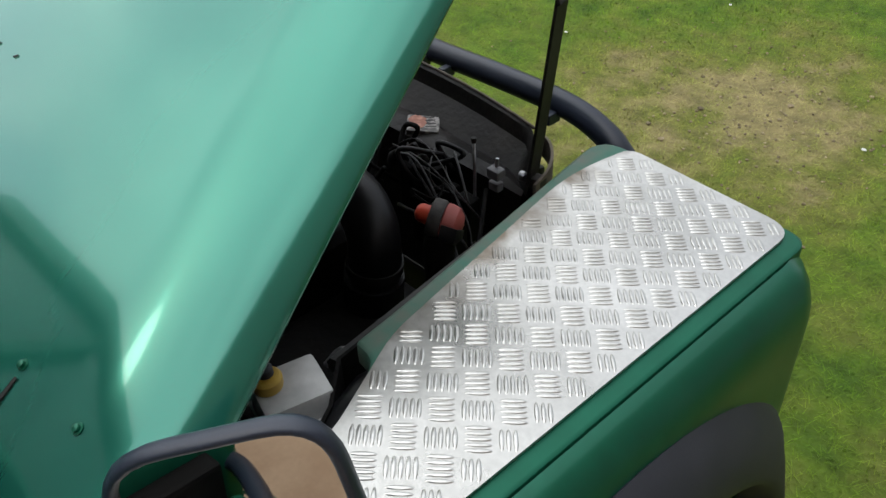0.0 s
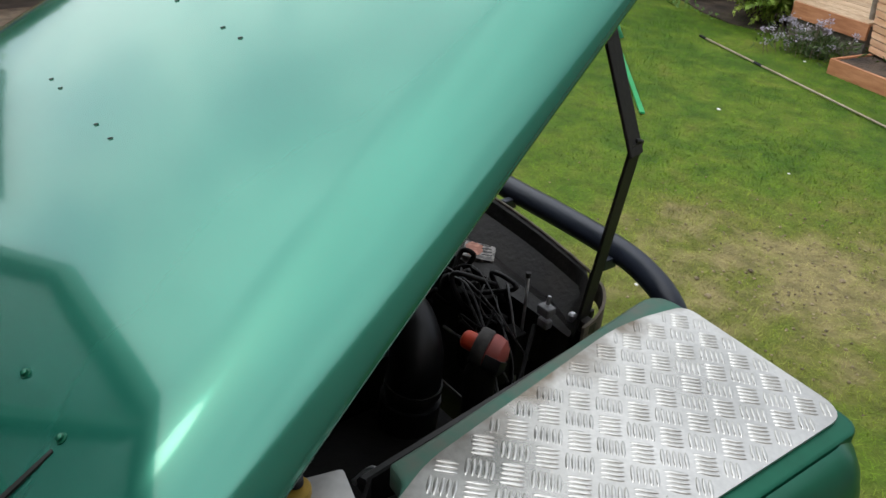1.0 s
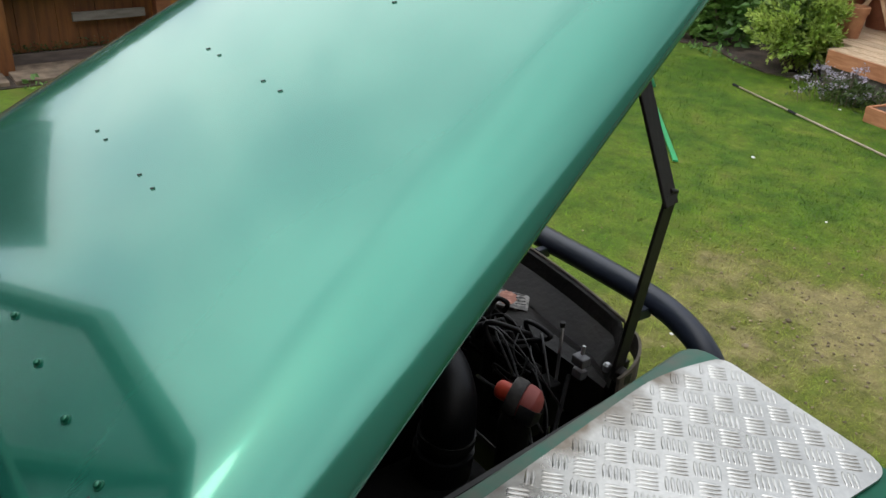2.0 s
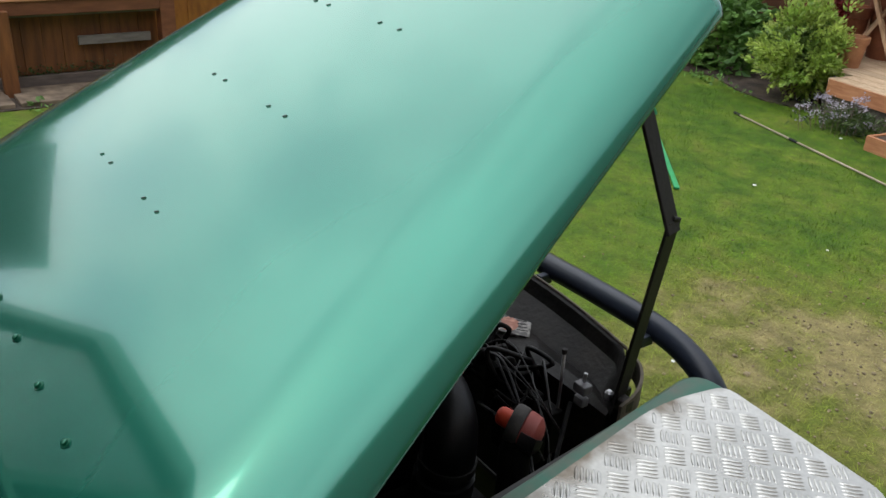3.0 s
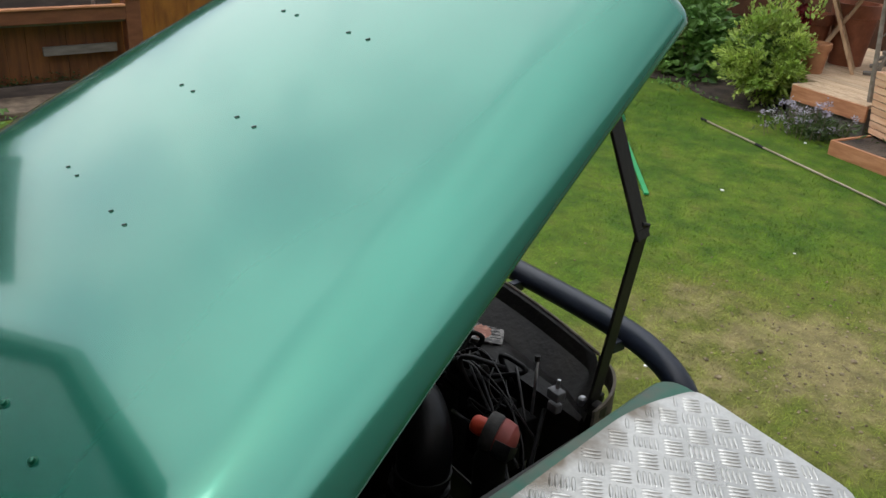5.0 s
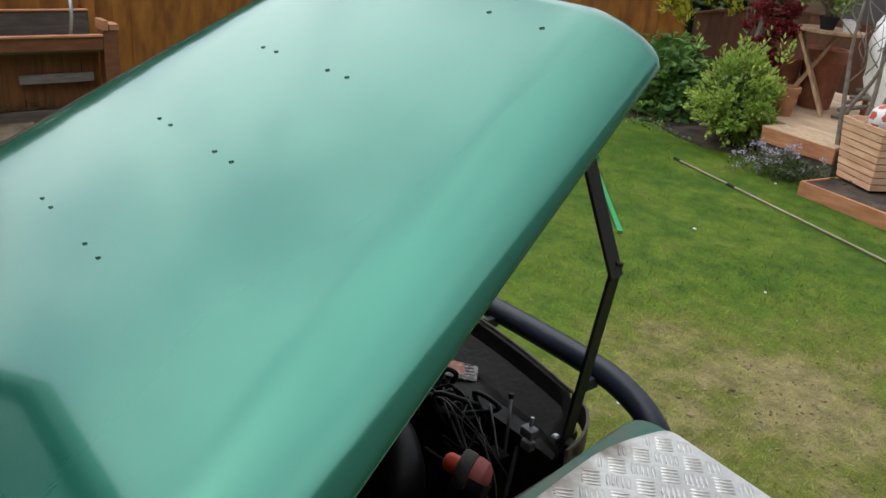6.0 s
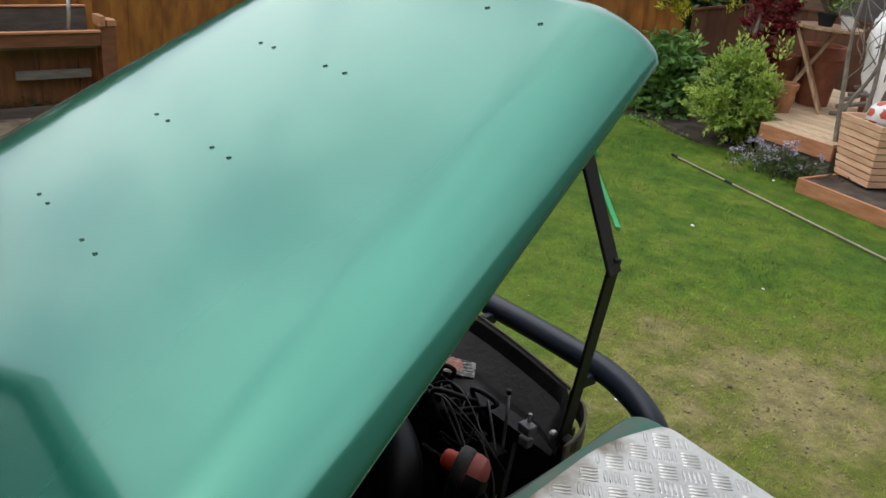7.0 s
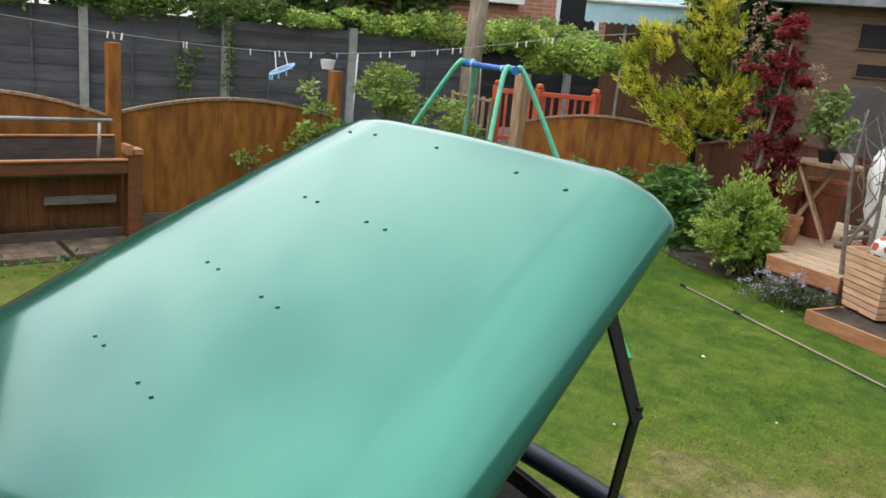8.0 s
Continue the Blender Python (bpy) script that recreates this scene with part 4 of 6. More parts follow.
for k in range(13):
    x, y = rng.uniform(0.10, 0.30), rng.uniform(-0.14, -0.04)
    pts = [(x, y, rng.uniform(0.93, 0.99))]
    for _ in range(3):
        pts.append((pts[-1][0] + rng.uniform(-0.06, 0.07), max(-0.17, min(-0.035, pts[-1][1] + rng.uniform(-0.05, 0.05))), max(0.84, min(1.015, pts[-1][2] + rng.uniform(-0.06, 0.05)))))
    thin = rng.choice((0.002, 0.002, 0.0032, 0.0045))
    part("cable", tube(bmesh.new(), curve_points(pts, 6), thin, 6), M_RUBBER if k % 3 == 0 else M_BAY, engine, smooth="all")
WIRES = random.Random(17)
for k in range(8):
    a = Vector((WIRES.uniform(0.13, 0.30), WIRES.uniform(-0.09, -0.03), WIRES.uniform(0.97, 1.00)))
    b = Vector((WIRES.uniform(0.24, 0.40), WIRES.uniform(-0.16, -0.05), WIRES.uniform(0.90, 0.985)))
    sag = Vector((WIRES.uniform(-0.03, 0.03), WIRES.uniform(-0.04, 0.04), WIRES.uniform(0.0, 0.05)))
    part("wire", tube(bmesh.new(), curve_points([a, a.lerp(b, 0.33) + sag, a.lerp(b, 0.7) + sag * 0.8, b], 6), WIRES.choice((0.0012, 0.0015, 0.0022)), 5), M_WIRE, engine, smooth="all")
for k in range(10):
    x, y = rng.uniform(0.14, 0.32), rng.uniform(-0.13, -0.05)
    part("bracket", one_box((x, y, 0.88), (x + rng.uniform(0.012, 0.035), y + rng.uniform(0.010, 0.025), rng.uniform(0.93, 0.985)), 0.003), rng.choice((M_BAY, M_BLACK, M_BAY)), engine)
for x, y, z in ((0.175, -0.055, 0.99), (0.205, -0.062, 0.985), (0.150, -0.075, 0.975)):
    bm = bmesh.new()
    lathe(bm, (x, y, z - 0.02), [(0.009, 0), (0.011, 0.006), (0.011, 0.020), (0.007, 0.026), (0.003, 0.032)], 12, Matrix.Rotation(radians(20), 3, "Y"))
    part("plug_cap", bm, M_BLACK, engine, smooth=35)

# brake fluid reservoir by the bulkhead
RM = Matrix.Translation((0.572, -0.560, 1.0)) @ Matrix.Rotation(radians(-14), 4, "Z") @ Matrix.Rotation(radians(4), 4, "Y")
res = part("reservoir", one_box((-0.036, -0.034, 0.0), (0.020, 0.036, 0.112), 0.006, RM), M_RESERVOIR, car, "milky plastic fluid reservoir with a yellow cap", 40)
part("reservoir_step", one_box((0.016, -0.032, 0.0), (0.046, 0.026, 0.080), 0.007, RM), M_RESERVOIR, res, "", 40)
part("reservoir_seam", one_box((-0.0385, -0.0365, 0.070), (0.0225, 0.0385, 0.074), 0.001, RM), M_RESERVOIR, res)
bm = bmesh.new()
lathe(bm, RM @ Vector((-0.016, -0.018, 0.111)), [(0.0145, 0), (0.0155, 0.003), (0.0155, 0.012), (0.013, 0.015), (0.008, 0.016)], 18)
part("cap", bm, M_YELLOW, res, "yellow screw cap", 35)
bm = bmesh.new()
lathe(bm, RM @ Vector((-0.016, -0.018, 0.129)), [(0.008, 0), (0.008, 0.008), (0.005, 0.011)], 12)
part("cap_terminal", bm, M_ARCH, res, "", 35)
part("master_cylinder", tube(bmesh.new(), [(0.565, -0.81, 0.985), (0.565, -0.47, 0.985)], 0.026, 14), M_BAY, res, smooth=35)
part("hose_clip", tube(bmesh.new(), curve_points([(0.520, -0.485, 1.045), (0.528, -0.468, 1.062), (0.540, -0.462, 1.055), (0.548, -0.470, 1.04)], 4), 0.004, 8), M_STEEL, res, "bare metal clip", "all")
part("wing_duct", tube(bmesh.new(), curve_points([(0.592, -0.47, 1.05), (0.612, -0.495, 1.075), (0.630, -0.53, 1.085), (0.640, -0.58, 1.075), (0.642, -0.66, 1.05)], 5), 0.024, 12), M_RUBBER, bay, "black rubber duct", "all")

# scuttle, screen, cab and body
scuttle = part("scuttle", one_box((-0.80, -1.22, 1.12), (0.80, -0.845, 1.20), 0.02), M_PAINT_SIDE, car, smooth=40)
cab_screen = bmesh.new()
m = Matrix.Translation((0, -1.03, 1.20)) @ Matrix.Rotation(radians(12), 4, "X")
for lo, hi in (((-0.69, -0.025, 0), (-0.62, 0.025, 0.52)), ((0.62, -0.025, 0), (0.69, 0.025, 0.52)), ((-0.69, -0.025, 0.46), (0.69, 0.025, 0.54)), ((-0.69, -0.025, 0), (0.69, 0.025, 0.06)), ((-0.02, -0.02, 0.05), (0.02, 0.02, 0.48))):
    box(cab_screen, lo, hi, 0.006, m)
screen = part("windscreen_frame", cab_screen, M_PAINT_SIDE, car)
part("windscreen", one_box((-0.62, -0.004, 0.06), (0.62, 0.004, 0.46), 0, m), M_GLASS, screen)
roof = bmesh.new()
pressed(roof, dense(rounded([(-0.69, -3.55), (0.69, -3.55), (0.69, -1.12), (-0.69, -1.12)], 0.16, 6), 0.15), [(0, 1.70), (0, 1.72), (0.02, 1.74), (0.06, 1.765), (0.14, 1.80)], lambda p: p, (0, -2.3))
part("roof", roof, M_PAINT_SIDE, car, "dark green roof", "all")
for sx in (1, -1):
    x0, x1 = sorted((sx * 0.80, sx * 0.84))
    door = part("door", one_box((x0, -1.78, 0.55), (x1, -0.86, 1.20), 0.012), M_PAINT_SIDE, car, smooth=40)
    fr = bmesh.new()
    for lo, hi in (((x0 - sx * 0.145, -1.78, 1.20), (x1 - sx * 0.145, -1.72, 1.72)), ((x0 - sx * 0.145, -1.72, 1.67), (x1 - sx * 0.145, -1.15, 1.72)), ((x0 - sx * 0.145, -1.21, 1.20), (x1 - sx * 0.145, -1.15, 1.67))):
        box(fr, lo, hi, 0.006)
    part("window_frame", fr, M_PAINT_SIDE, door)
    part("pane", one_box((sx * 0.675 - 0.003, -1.72, 1.20), (sx * 0.675 + 0.003, -1.21, 1.67)), M_GLASS, door)
    part("door_handle", one_box((sx * 0.85 - 0.015, -1.72, 1.02), (sx * 0.85 + 0.015, -1.60, 1.05), 0.006), M_BLACK, door)
    part("rear_side", one_box((x0, -3.55, 0.55), (x1, -1.79, 1.20), 0.012), M_PAINT_SIDE, car, smooth=40)
    part("rear_upper_side", one_box((x0 - sx * 0.145, -3.52, 1.20), (x1 - sx * 0.145, -1.80, 1.72), 0.01), M_PAINT_SIDE, car, smooth=40)
part("tail_panel", one_box((-0.80, -3.57, 0.5), (0.80, -3.53, 1.20), 0.01), M_PAINT_SIDE, car)
part("tail_upper", one_box((-0.69, -3.56, 1.20), (0.69, -3.52, 1.72), 0.01), M_PAINT_SIDE, car)
for sx in (1, -1):
    part("waist_ledge", one_box((min(sx * 0.66, sx * 0.84), -3.55, 1.185), (max(sx * 0.66, sx * 0.84), -0.95, 1.205), 0.006), M_PAINT_SIDE, car)
part("floor_pan", one_box((-0.78, -3.52, 0.47), (0.78, -0.84, 0.53), 0), M_BAY, car)
for x in (-0.36, 0.36):
    seat = part("seat", one_box((x - 0.25, -1.95, 0.75), (x + 0.25, -1.50, 0.92), 0.04), M_BLACK, car, smooth=40)
    part("backrest", one_box((x - 0.24, -2.05, 0.85), (x + 0.24, -1.92, 1.50), 0.04), M_BLACK, seat, smooth=40)
for sx in (1, -1):
    for y in (-0.42, -2.78):
        wb = bmesh.new()
        lathe(wb, (sx * 0.69, y, 0.39), [(0.20, -0.11), (0.33, -0.12), (0.385, -0.09), (0.39, 0), (0.385, 0.09), (0.33, 0.12), (0.20, 0.11)], 32, Matrix.Rotation(radians(90), 3, "Y"))
        wheel = part("wheel", wb, M_RUBBER, car, "black tyre on a steel rim", 40)
        rb = bmesh.new()
        lathe(rb, (sx * 0.69, y, 0.39), [(0.05, -0.06), (0.2, -0.105), (0.205, 0), (0.2, 0.105), (0.05, 0.06)], 24, Matrix.Rotation(radians(90), 3, "Y"))
        part("rim", rb, M_STEEL, wheel, smooth=40)

# door mirror on its arm
MIR = Matrix.Translation((0.737, -0.700, 1.300)) @ Matrix.Rotation(radians(47), 4, "Z") @ Matrix.Rotation(radians(-6), 4, "X") @ Matrix.Rotation(radians(-11), 4, "Y")
OUT = rounded([(-0.094, -0.19), (0.074, -0.19), (0.074, 0.004), (-0.094, -0.004)], [0.04, 0.04, 0.045, 0.06], 7)
bm = bmesh.new()
rows = []
for grow, y in ((-0.0085, 0.001), (-0.008, -0.004), (-0.006, -0.0065), (-0.003, -0.0075), (-0.0005, -0.006), (0.001, -0.002), (0.0012, 0.004), (-0.002, 0.009), (-0.010, 0.014), (-0.03, 0.018)):
    rows.append([bm.verts.new(MIR @ Vector((p.x, y, p.y))) for p in inset(OUT, -grow)])
for a, b in zip(rows, rows[1:]):
    for k in range(len(OUT)):
        bm.faces.new((a[k], a[(k + 1) % len(OUT)], b[(k + 1) % len(OUT)], b[k]))
bm.faces.new(rows[-1])
mirror = part("door_mirror", bm, M_BAR, car, "black door mirror", "all")
bm = bmesh.new()
bm.faces.new([bm.verts.new(MIR @ Vector((p.x, 0.0005, p.y))) for p in inset(OUT, 0.0075)])
part("mirror_glass", bm, M_MIRROR, mirror, "silvered mirror glass")
part("mirror_arm", tube(bmesh.new(), curve_points([MIR @ Vector((0.0, 0.017, -0.12)), (0.80, -0.76, 1.15), (0.83, -0.84, 1.13), (0.83, -0.87, 1.13)], 5), 0.009, 10), M_BAR, mirror, smooth="all")

# ---- ground ----
def flat(x0, y0, x1, y1, z=0.0):
    bm = bmesh.new()
    bm.faces.new([bm.verts.new(p) for p in ((x0, y0, z), (x1, y0, z), (x1, y1, z), (x0, y1, z))])
    return bm


bm = bmesh.new()
bmesh.ops.create_grid(bm, x_segments=2, y_segments=2, size=2500)
ground = part("ground", bm, M_LAWN)
tagged(ground, "mown lawn with worn dry patches", "lawn", kind="structure")

# grass blades over the lawn
rng = np.random.default_rng(3)
n = 240000
gx, gy = rng.uniform(-5.0, 2.2, n), rng.uniform(0.25, 6.0, n)
tuft = rng.integers(0, 9000, n)
cx, cy = rng.uniform(-5.0, 2.2, 9000), rng.uniform(0.25, 6.0, 9000)
near = rng.random(n) < 0.02
gx, gy = np.where(near, cx[tuft] + rng.normal(size=n) * 0.025, gx), np.where(near, cy[tuft] + rng.normal(size=n) * 0.025, gy)
edge = 5.62 + 0.12 * np.sin(gx * 2.1) + 0.10 * np.sin(gx * 5.3) + 0.28 * (gx + 3)
keep = (gy < edge) & ((gx - 1.1) ** 2 + (gy + 0.8) ** 2 < 64)
gx, gy = gx[keep], gy[keep]
n = len(gx)
ang, lean = rng.uniform(0, 2 * np.pi, n), rng.uniform(0.008, 0.038, n)
h, w = rng.uniform(0.006, 0.022, n), rng.uniform(0.0008, 0.0019, n)
patch = np.sin(gx * 3.1 + 1.3 * np.sin(gy * 2.3)) * np.sin(gy * 3.7 + gx)
h *= 1.0 + 0.35 * patch
ca, sa = np.cos(ang), np.sin(ang)
base = np.stack([gx, gy, np.zeros(n)], 1)
side = np.stack([-sa * w, ca * w, np.zeros(n)], 1)
tip = base + np.stack([ca * lean, sa * lean, h], 1)
v = np.stack([base - side, base + side, tip], 1).reshape(-1, 3)
me = bpy.data.meshes.new("grass")
me.from_pydata(v.tolist(), [], np.arange(3 * n).reshape(-1, 3).tolist())
me.materials.append(M_BLADE)
tagged(part("grass", me, None), "short lawn grass, green and straw mixed", "grass", kind="stuff")

# small clods and dead tufts on the worn stretch
rng = np.random.default_rng(77)
bm = bmesh.new()
for k in range(420):
    x, y = rng.normal(-0.28, 0.40), rng.normal(2.10, 0.38)
    r = rng.uniform(0.003, 0.008) * (1.8 if rng.random() < 0.06 else 1)
    q = bmesh.ops.create_icosphere(bm, subdivisions=1, radius=r)["verts"]
    for v in q:
        v.co = Vector((v.co.x * rng.uniform(0.8, 1.3) + x, v.co.y * rng.uniform(0.8, 1.3) + y, v.co.z * 0.7 + r * 0.3))
tagged(part("soil_clods", bm, M_CLOD), "small crumbs of dry soil on the worn lawn", "soil", kind="stuff")

# planting bed along the fence
bm = bmesh.new()
rim = [(-5.9, 5.2), (-4.9, 5.38), (-4.2, 5.50), (-3.75, 5.66), (-3.3, 5.42), (-2.95, 5.34), (-2.55, 5.44), (-2.15, 5.32), (-1.9, 5.55), (-1.8, 7.5), (-3.0, 9.0), (-4.6, 7.2), (-5.9, 5.8)]
slab(bm, [tuple(p) for p in rim], -0.02, 0.012)
tagged(part("flower_bed", bm, M_SOIL), "bare dark soil bed below the fence", "soil", kind="structure")
rng = np.random.default_rng(8)
small = [(rng.uniform(-3.9, -3.1), 0, 0) for _ in range(70)]
spots = np.array([(x, 5.45 - 0.25 * abs(x + 3.6) + rng.normal() * 0.06, rng.uniform(0.0, 0.07)) for x, _, _ in small])
tagged(leaves("low_weeds", spots, 0.028, L_LAUREL, seed=4), "low green weeds at the lawn's edge", "weeds", kind="stuff")


# ---- fences ----
bm = one_box((-0.048, -0.009, 0), (0.048, 0.009, 1.0), 0.003)
BOARD = mesh_of("fence_board", bm, M_FENCE)
bm = one_box((-0.048, -0.009, 0), (0.048, 0.009, 1.0), 0.003)
BOARD_DK = mesh_of("fence_board", bm, M_FENCE_DK)


def arch_panel(a, b, low, high, board, mat, label):
    """An arched fence panel of upright boards with a capping strip, from a to b."""
    a, b = Vector((*a, 0)), Vector((*b, 0))
    d = b - a
    turn, length = math.atan2(d.y, d.x), d.length
    side = Vector((-math.sin(turn), math.cos(turn), 0))
    thing = None
    m = Matrix.Translation(a) @ Matrix.Rotation(turn, 4, "Z")
    rails = bmesh.new()
    for z in (0.3, 0.78):
        box(rails, (0, 0.016, z), (length, 0.05, z + 0.04), 0.003, m)
    thing = part("panel", rails, mat, FENCE, label)
    n = max(2, round(length / 0.14))
    rnd = random.Random(int(a.x * 91 + a.y * 37))
    def rise(t):
        return low + (high - low) * math.sin(math.pi * t) ** 0.9
    for k in range(n):
        t = (k + 0.5) / n
        p = a + d * t + side * (0.003 if k % 2 else -0.003)
        piece("fence_board", board, thing, (p.x, p.y, 0.10), turn + rnd.uniform(-0.012, 0.012), (length / n / 0.1 * 1.05, 1, rise(t) - 0.11))
    cap = [a + d * (k / 16) + Vector((0, 0, rise(k / 16))) for k in range(17)]
    bm = bmesh.new()
    rings = []
    for p in cap:
        rings.append([bm.verts.new(p + side * u + Vector((0, 0, w))) for u, w in ((-0.025, -0.012), (0.025, -0.012), (0.025, 0.012), (-0.025, 0.012))])
    for q, r in zip(rings, rings[1:]):
        for k in range(4):
            bm.faces.new((q[k], q[(k + 1) % 4], r[(k + 1) % 4], r[k]))
    bm.faces.new(rings[0])
    bm.faces.new(rings[-1])
    part("capping_strip", bm, M_WOOD if mat is M_FENCE else mat, thing, "pale capping strip" if mat is M_FENCE else "")
    part("gravel_board", one_box((0, -0.02, 0.0), (length, 0.02, 0.12), 0.004, m), M_GREYWOOD, thing)
    return thing


def fence_post(x, y, h, w=0.10, mat=M_FENCE, label="square orange-brown timber fence post"):
    return tagged(part("fence_post", one_box((x - w / 2, y - w / 2, 0), (x + w / 2, y + w / 2, h), 0.006), mat), label, "post", "timber fence posts")


FX = -5.95
FENCE = empty("garden_fence", (-5.95, 1.2, 0), "orange-brown timber garden fence with arched panels", "fence")
arch_panel((FX, -2.85), (FX, -0.90), 0.98, 1.12, BOARD, M_FENCE, "orange-brown arched timber fence panel")
arch_panel((FX, -0.80), (FX, 1.15), 0.955, 1.13, BOARD, M_FENCE, "orange-brown arched timber fence panel behind the trough")
arch_panel((FX, 1.27), (FX, 3.22), 0.98, 1.11, BOARD, M_FENCE, "orange-brown arched timber fence panel with climbing plants")
arch_panel((FX + 0.05, 5.75), (-4.52, 6.96), 0.96, 1.10, BOARD, M_FENCE, "orange-brown arched timber fence panel behind the laurel")
# these two panels carry the shrubs' shade in their darker board colour
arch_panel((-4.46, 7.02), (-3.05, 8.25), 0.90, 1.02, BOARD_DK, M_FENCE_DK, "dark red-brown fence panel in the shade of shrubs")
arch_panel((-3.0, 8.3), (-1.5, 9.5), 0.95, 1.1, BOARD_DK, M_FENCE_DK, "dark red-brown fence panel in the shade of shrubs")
fence_post(FX, 1.21, 1.53)
fence_post(FX, -0.85, 1.2)
fence_post(FX, 3.27, 1.40)
fence_post(FX, 5.70, 1.48, 0.13, M_WOOD, "square pale bare timber fence post")
fence_post(-4.70, 6.95, 1.30, 0.09, M_ORANGE, "pale turned timber post top")

# neighbours' dark lapped fence with concrete posts
A, B = Vector((-11.06, 2.37, 0)), Vector((-10.54, 4.16, 0))
STEP = B - A
TURN = math.atan2(STEP.y, STEP.x)
bm = one_box((0.03, -0.008, 0), (STEP.length - 0.03, 0.012, 0.125), 0.004)
LAP = mesh_of("lap_slat", bm, M_SLAT)
LAP_DK = mesh_of("lap_slat", one_box((0.03, -0.008, 0), (STEP.length - 0.03, 0.012, 0.125), 0.004), M_SLAT_SHADE)
for i in range(-4, 6):
    o = A + STEP * i
    m = Matrix.Translation(o) @ Matrix.Rotation(TURN, 4, "Z")
    tagged(part("concrete_post", one_box((-0.06, -0.06, 0), (0.06, 0.06, 1.82 if i < 3 else 1.7), 0.008, m), M_CONC), "grey concrete fence post", "post", "concrete posts")
    thing = empty("lap_fence_panel", o, "dark grey lapped fence panel between concrete posts" if i < 3 else "lapped fence panel with the shade under the shrub put into its dark colour", "fence", "dark fence panels")
    for k in range(16):
        q = o + Vector((-math.sin(TURN), math.cos(TURN), 0)) * (0.02 if k % 2 else 0.028)
        piece("lap_slat", LAP if i < 3 else LAP_DK, thing, (q.x, q.y, 0.03 + 0.108 * k), TURN)
    for f in (0.33, 0.66):
        part("batten", one_box((STEP.length * f - 0.014, -0.026, 0.05), (STEP.length * f + 0.014, -0.012, 1.76), 0.003, m), M_SLAT if i < 3 else M_SLAT_SHADE, thing)

# ivy and shrubs along the top of the dark fence
rng = np.random.default_rng(21)
blobs = []
for i in np.arange(-2.0, 5.4, 0.22):
    o = A + STEP * i
    big = 0.10 + 0.16 * (0.5 + 0.5 * math.sin(i * 2.3)) + (0.08 if i > 2.1 else 0.0)
    blobs.append((o.x + 0.05, o.y, 1.84 + rng.uniform(-0.05, 0.12) + (0.06 if i > 2.1 else 0.06), 0.25, 0.32, big + (0.05 if 1.0 > i > -1 else 0)))
cutoff = (A + STEP * 1.35).y
tagged(leaves("ivy", clumps(rng, [b for b in blobs if b[1] >= cutoff], 9000), 0.046, L_IVY, seed=22), "bright unclipped ivy along the top of the dark fence", "ivy", kind="stuff")
# the shaded left run of the ivy gets its shade through a darker leaf colour
tagged(leaves("ivy", clumps(rng, [b for b in blobs if b[1] < cutoff], 6500), 0.046, L_MID, seed=29), "ivy along the top of the dark fence, its shade put into a darker colour", "ivy", kind="stuff")
blobs = [(-7.05 + 0.06 * k + rng.uniform(-0.1, 0.1), 6.45 + 0.075 * k + rng.uniform(-0.15, 0.15), 1.80 - 0.010 * k + rng.uniform(-0.16, 0.14), 0.24, 0.24, 0.17) for k in range(15)]
tagged(leaves("overhanging_shrub", clumps(rng, blobs, 8000), 0.042, L_IVY, seed=23), "dense green shrub hanging over the dark fence", "shrub", kind="stuff")
# upper layers are unseen, added to darken the bonnet's far edge by reflection
blobs = []
for k in range(275):
    f_ = -4.2 + (k % 55) * 0.135
    o = A + STEP * f_ + Vector((-1.4, 0.45, 0))
    blobs.append((o.x + rng.uniform(-0.4, 0.3), o.y, (1.35, 2.0, 2.7, 3.3, 3.9)[k // 55] + rng.uniform(-0.3, 0.45), 0.55, 0.45, 0.5))
tagged(leaves("far_hedge", clumps(rng, blobs, 60000, 0.1), 0.12, L_HEDGE, seed=25), "green hedge behind the dark fence, its unseen upper part added for reflection", "hedge", kind="stuff")


# ---- trough with rail by the fence ----
trough = empty("planter_trough", (-5.55, 0.2, 0), "red-brown timber trough planter on posts with a metal rail", "planter")
for y in (1.235, -1.6):
    part("post", one_box((-5.60, y - 0.058, 0.0), (-5.48, y + 0.055, 0.70), 0.006), M_TROUGH, trough)
    part("post_cap", one_box((-5.63, y - 0.066, 0.70), (-5.46, y - 0.022, 0.775), 0.005), M_ORANGE, trough)
    part("post_cap", one_box((-5.62, y - 0.012, 0.70), (-5.47, y + 0.062, 0.745), 0.005), M_ORANGE, trough)
part("front_board", one_box((-5.505, -1.6, 0.56), (-5.475, 1.175, 0.655), 0.004), M_TROUGH, trough)
part("front_rim", one_box((-5.52, -1.6, 0.657), (-5.46, 1.175, 0.672), 0.003), M_ORANGE, trough)
part("back_board", one_box((-5.82, -1.6, 0.56), (-5.79, 1.175, 0.80), 0.004), M_SILT, trough, "silted grey-brown back board")
part("back_rim", one_box((-5.83, -1.6, 0.802), (-5.78, 1.175, 0.815), 0.003), M_ORANGE, trough)
part("trough_bottom", one_box((-5.79, -1.6, 0.54), (-5.51, 1.175, 0.56), 0.003), M_GREYWOOD, trough)
part("potting_soil", one_box((-5.788, -1.58, 0.561), (-5.507, 1.17, 0.60), 0.005), M_SOIL, trough)
rail = part("rail", tube(bmesh.new(), [(-5.55, -1.7, 1.00), (-5.55, 1.08, 0.955)], 0.017, 12), M_GALV, trough, "galvanised tube rail", "all")
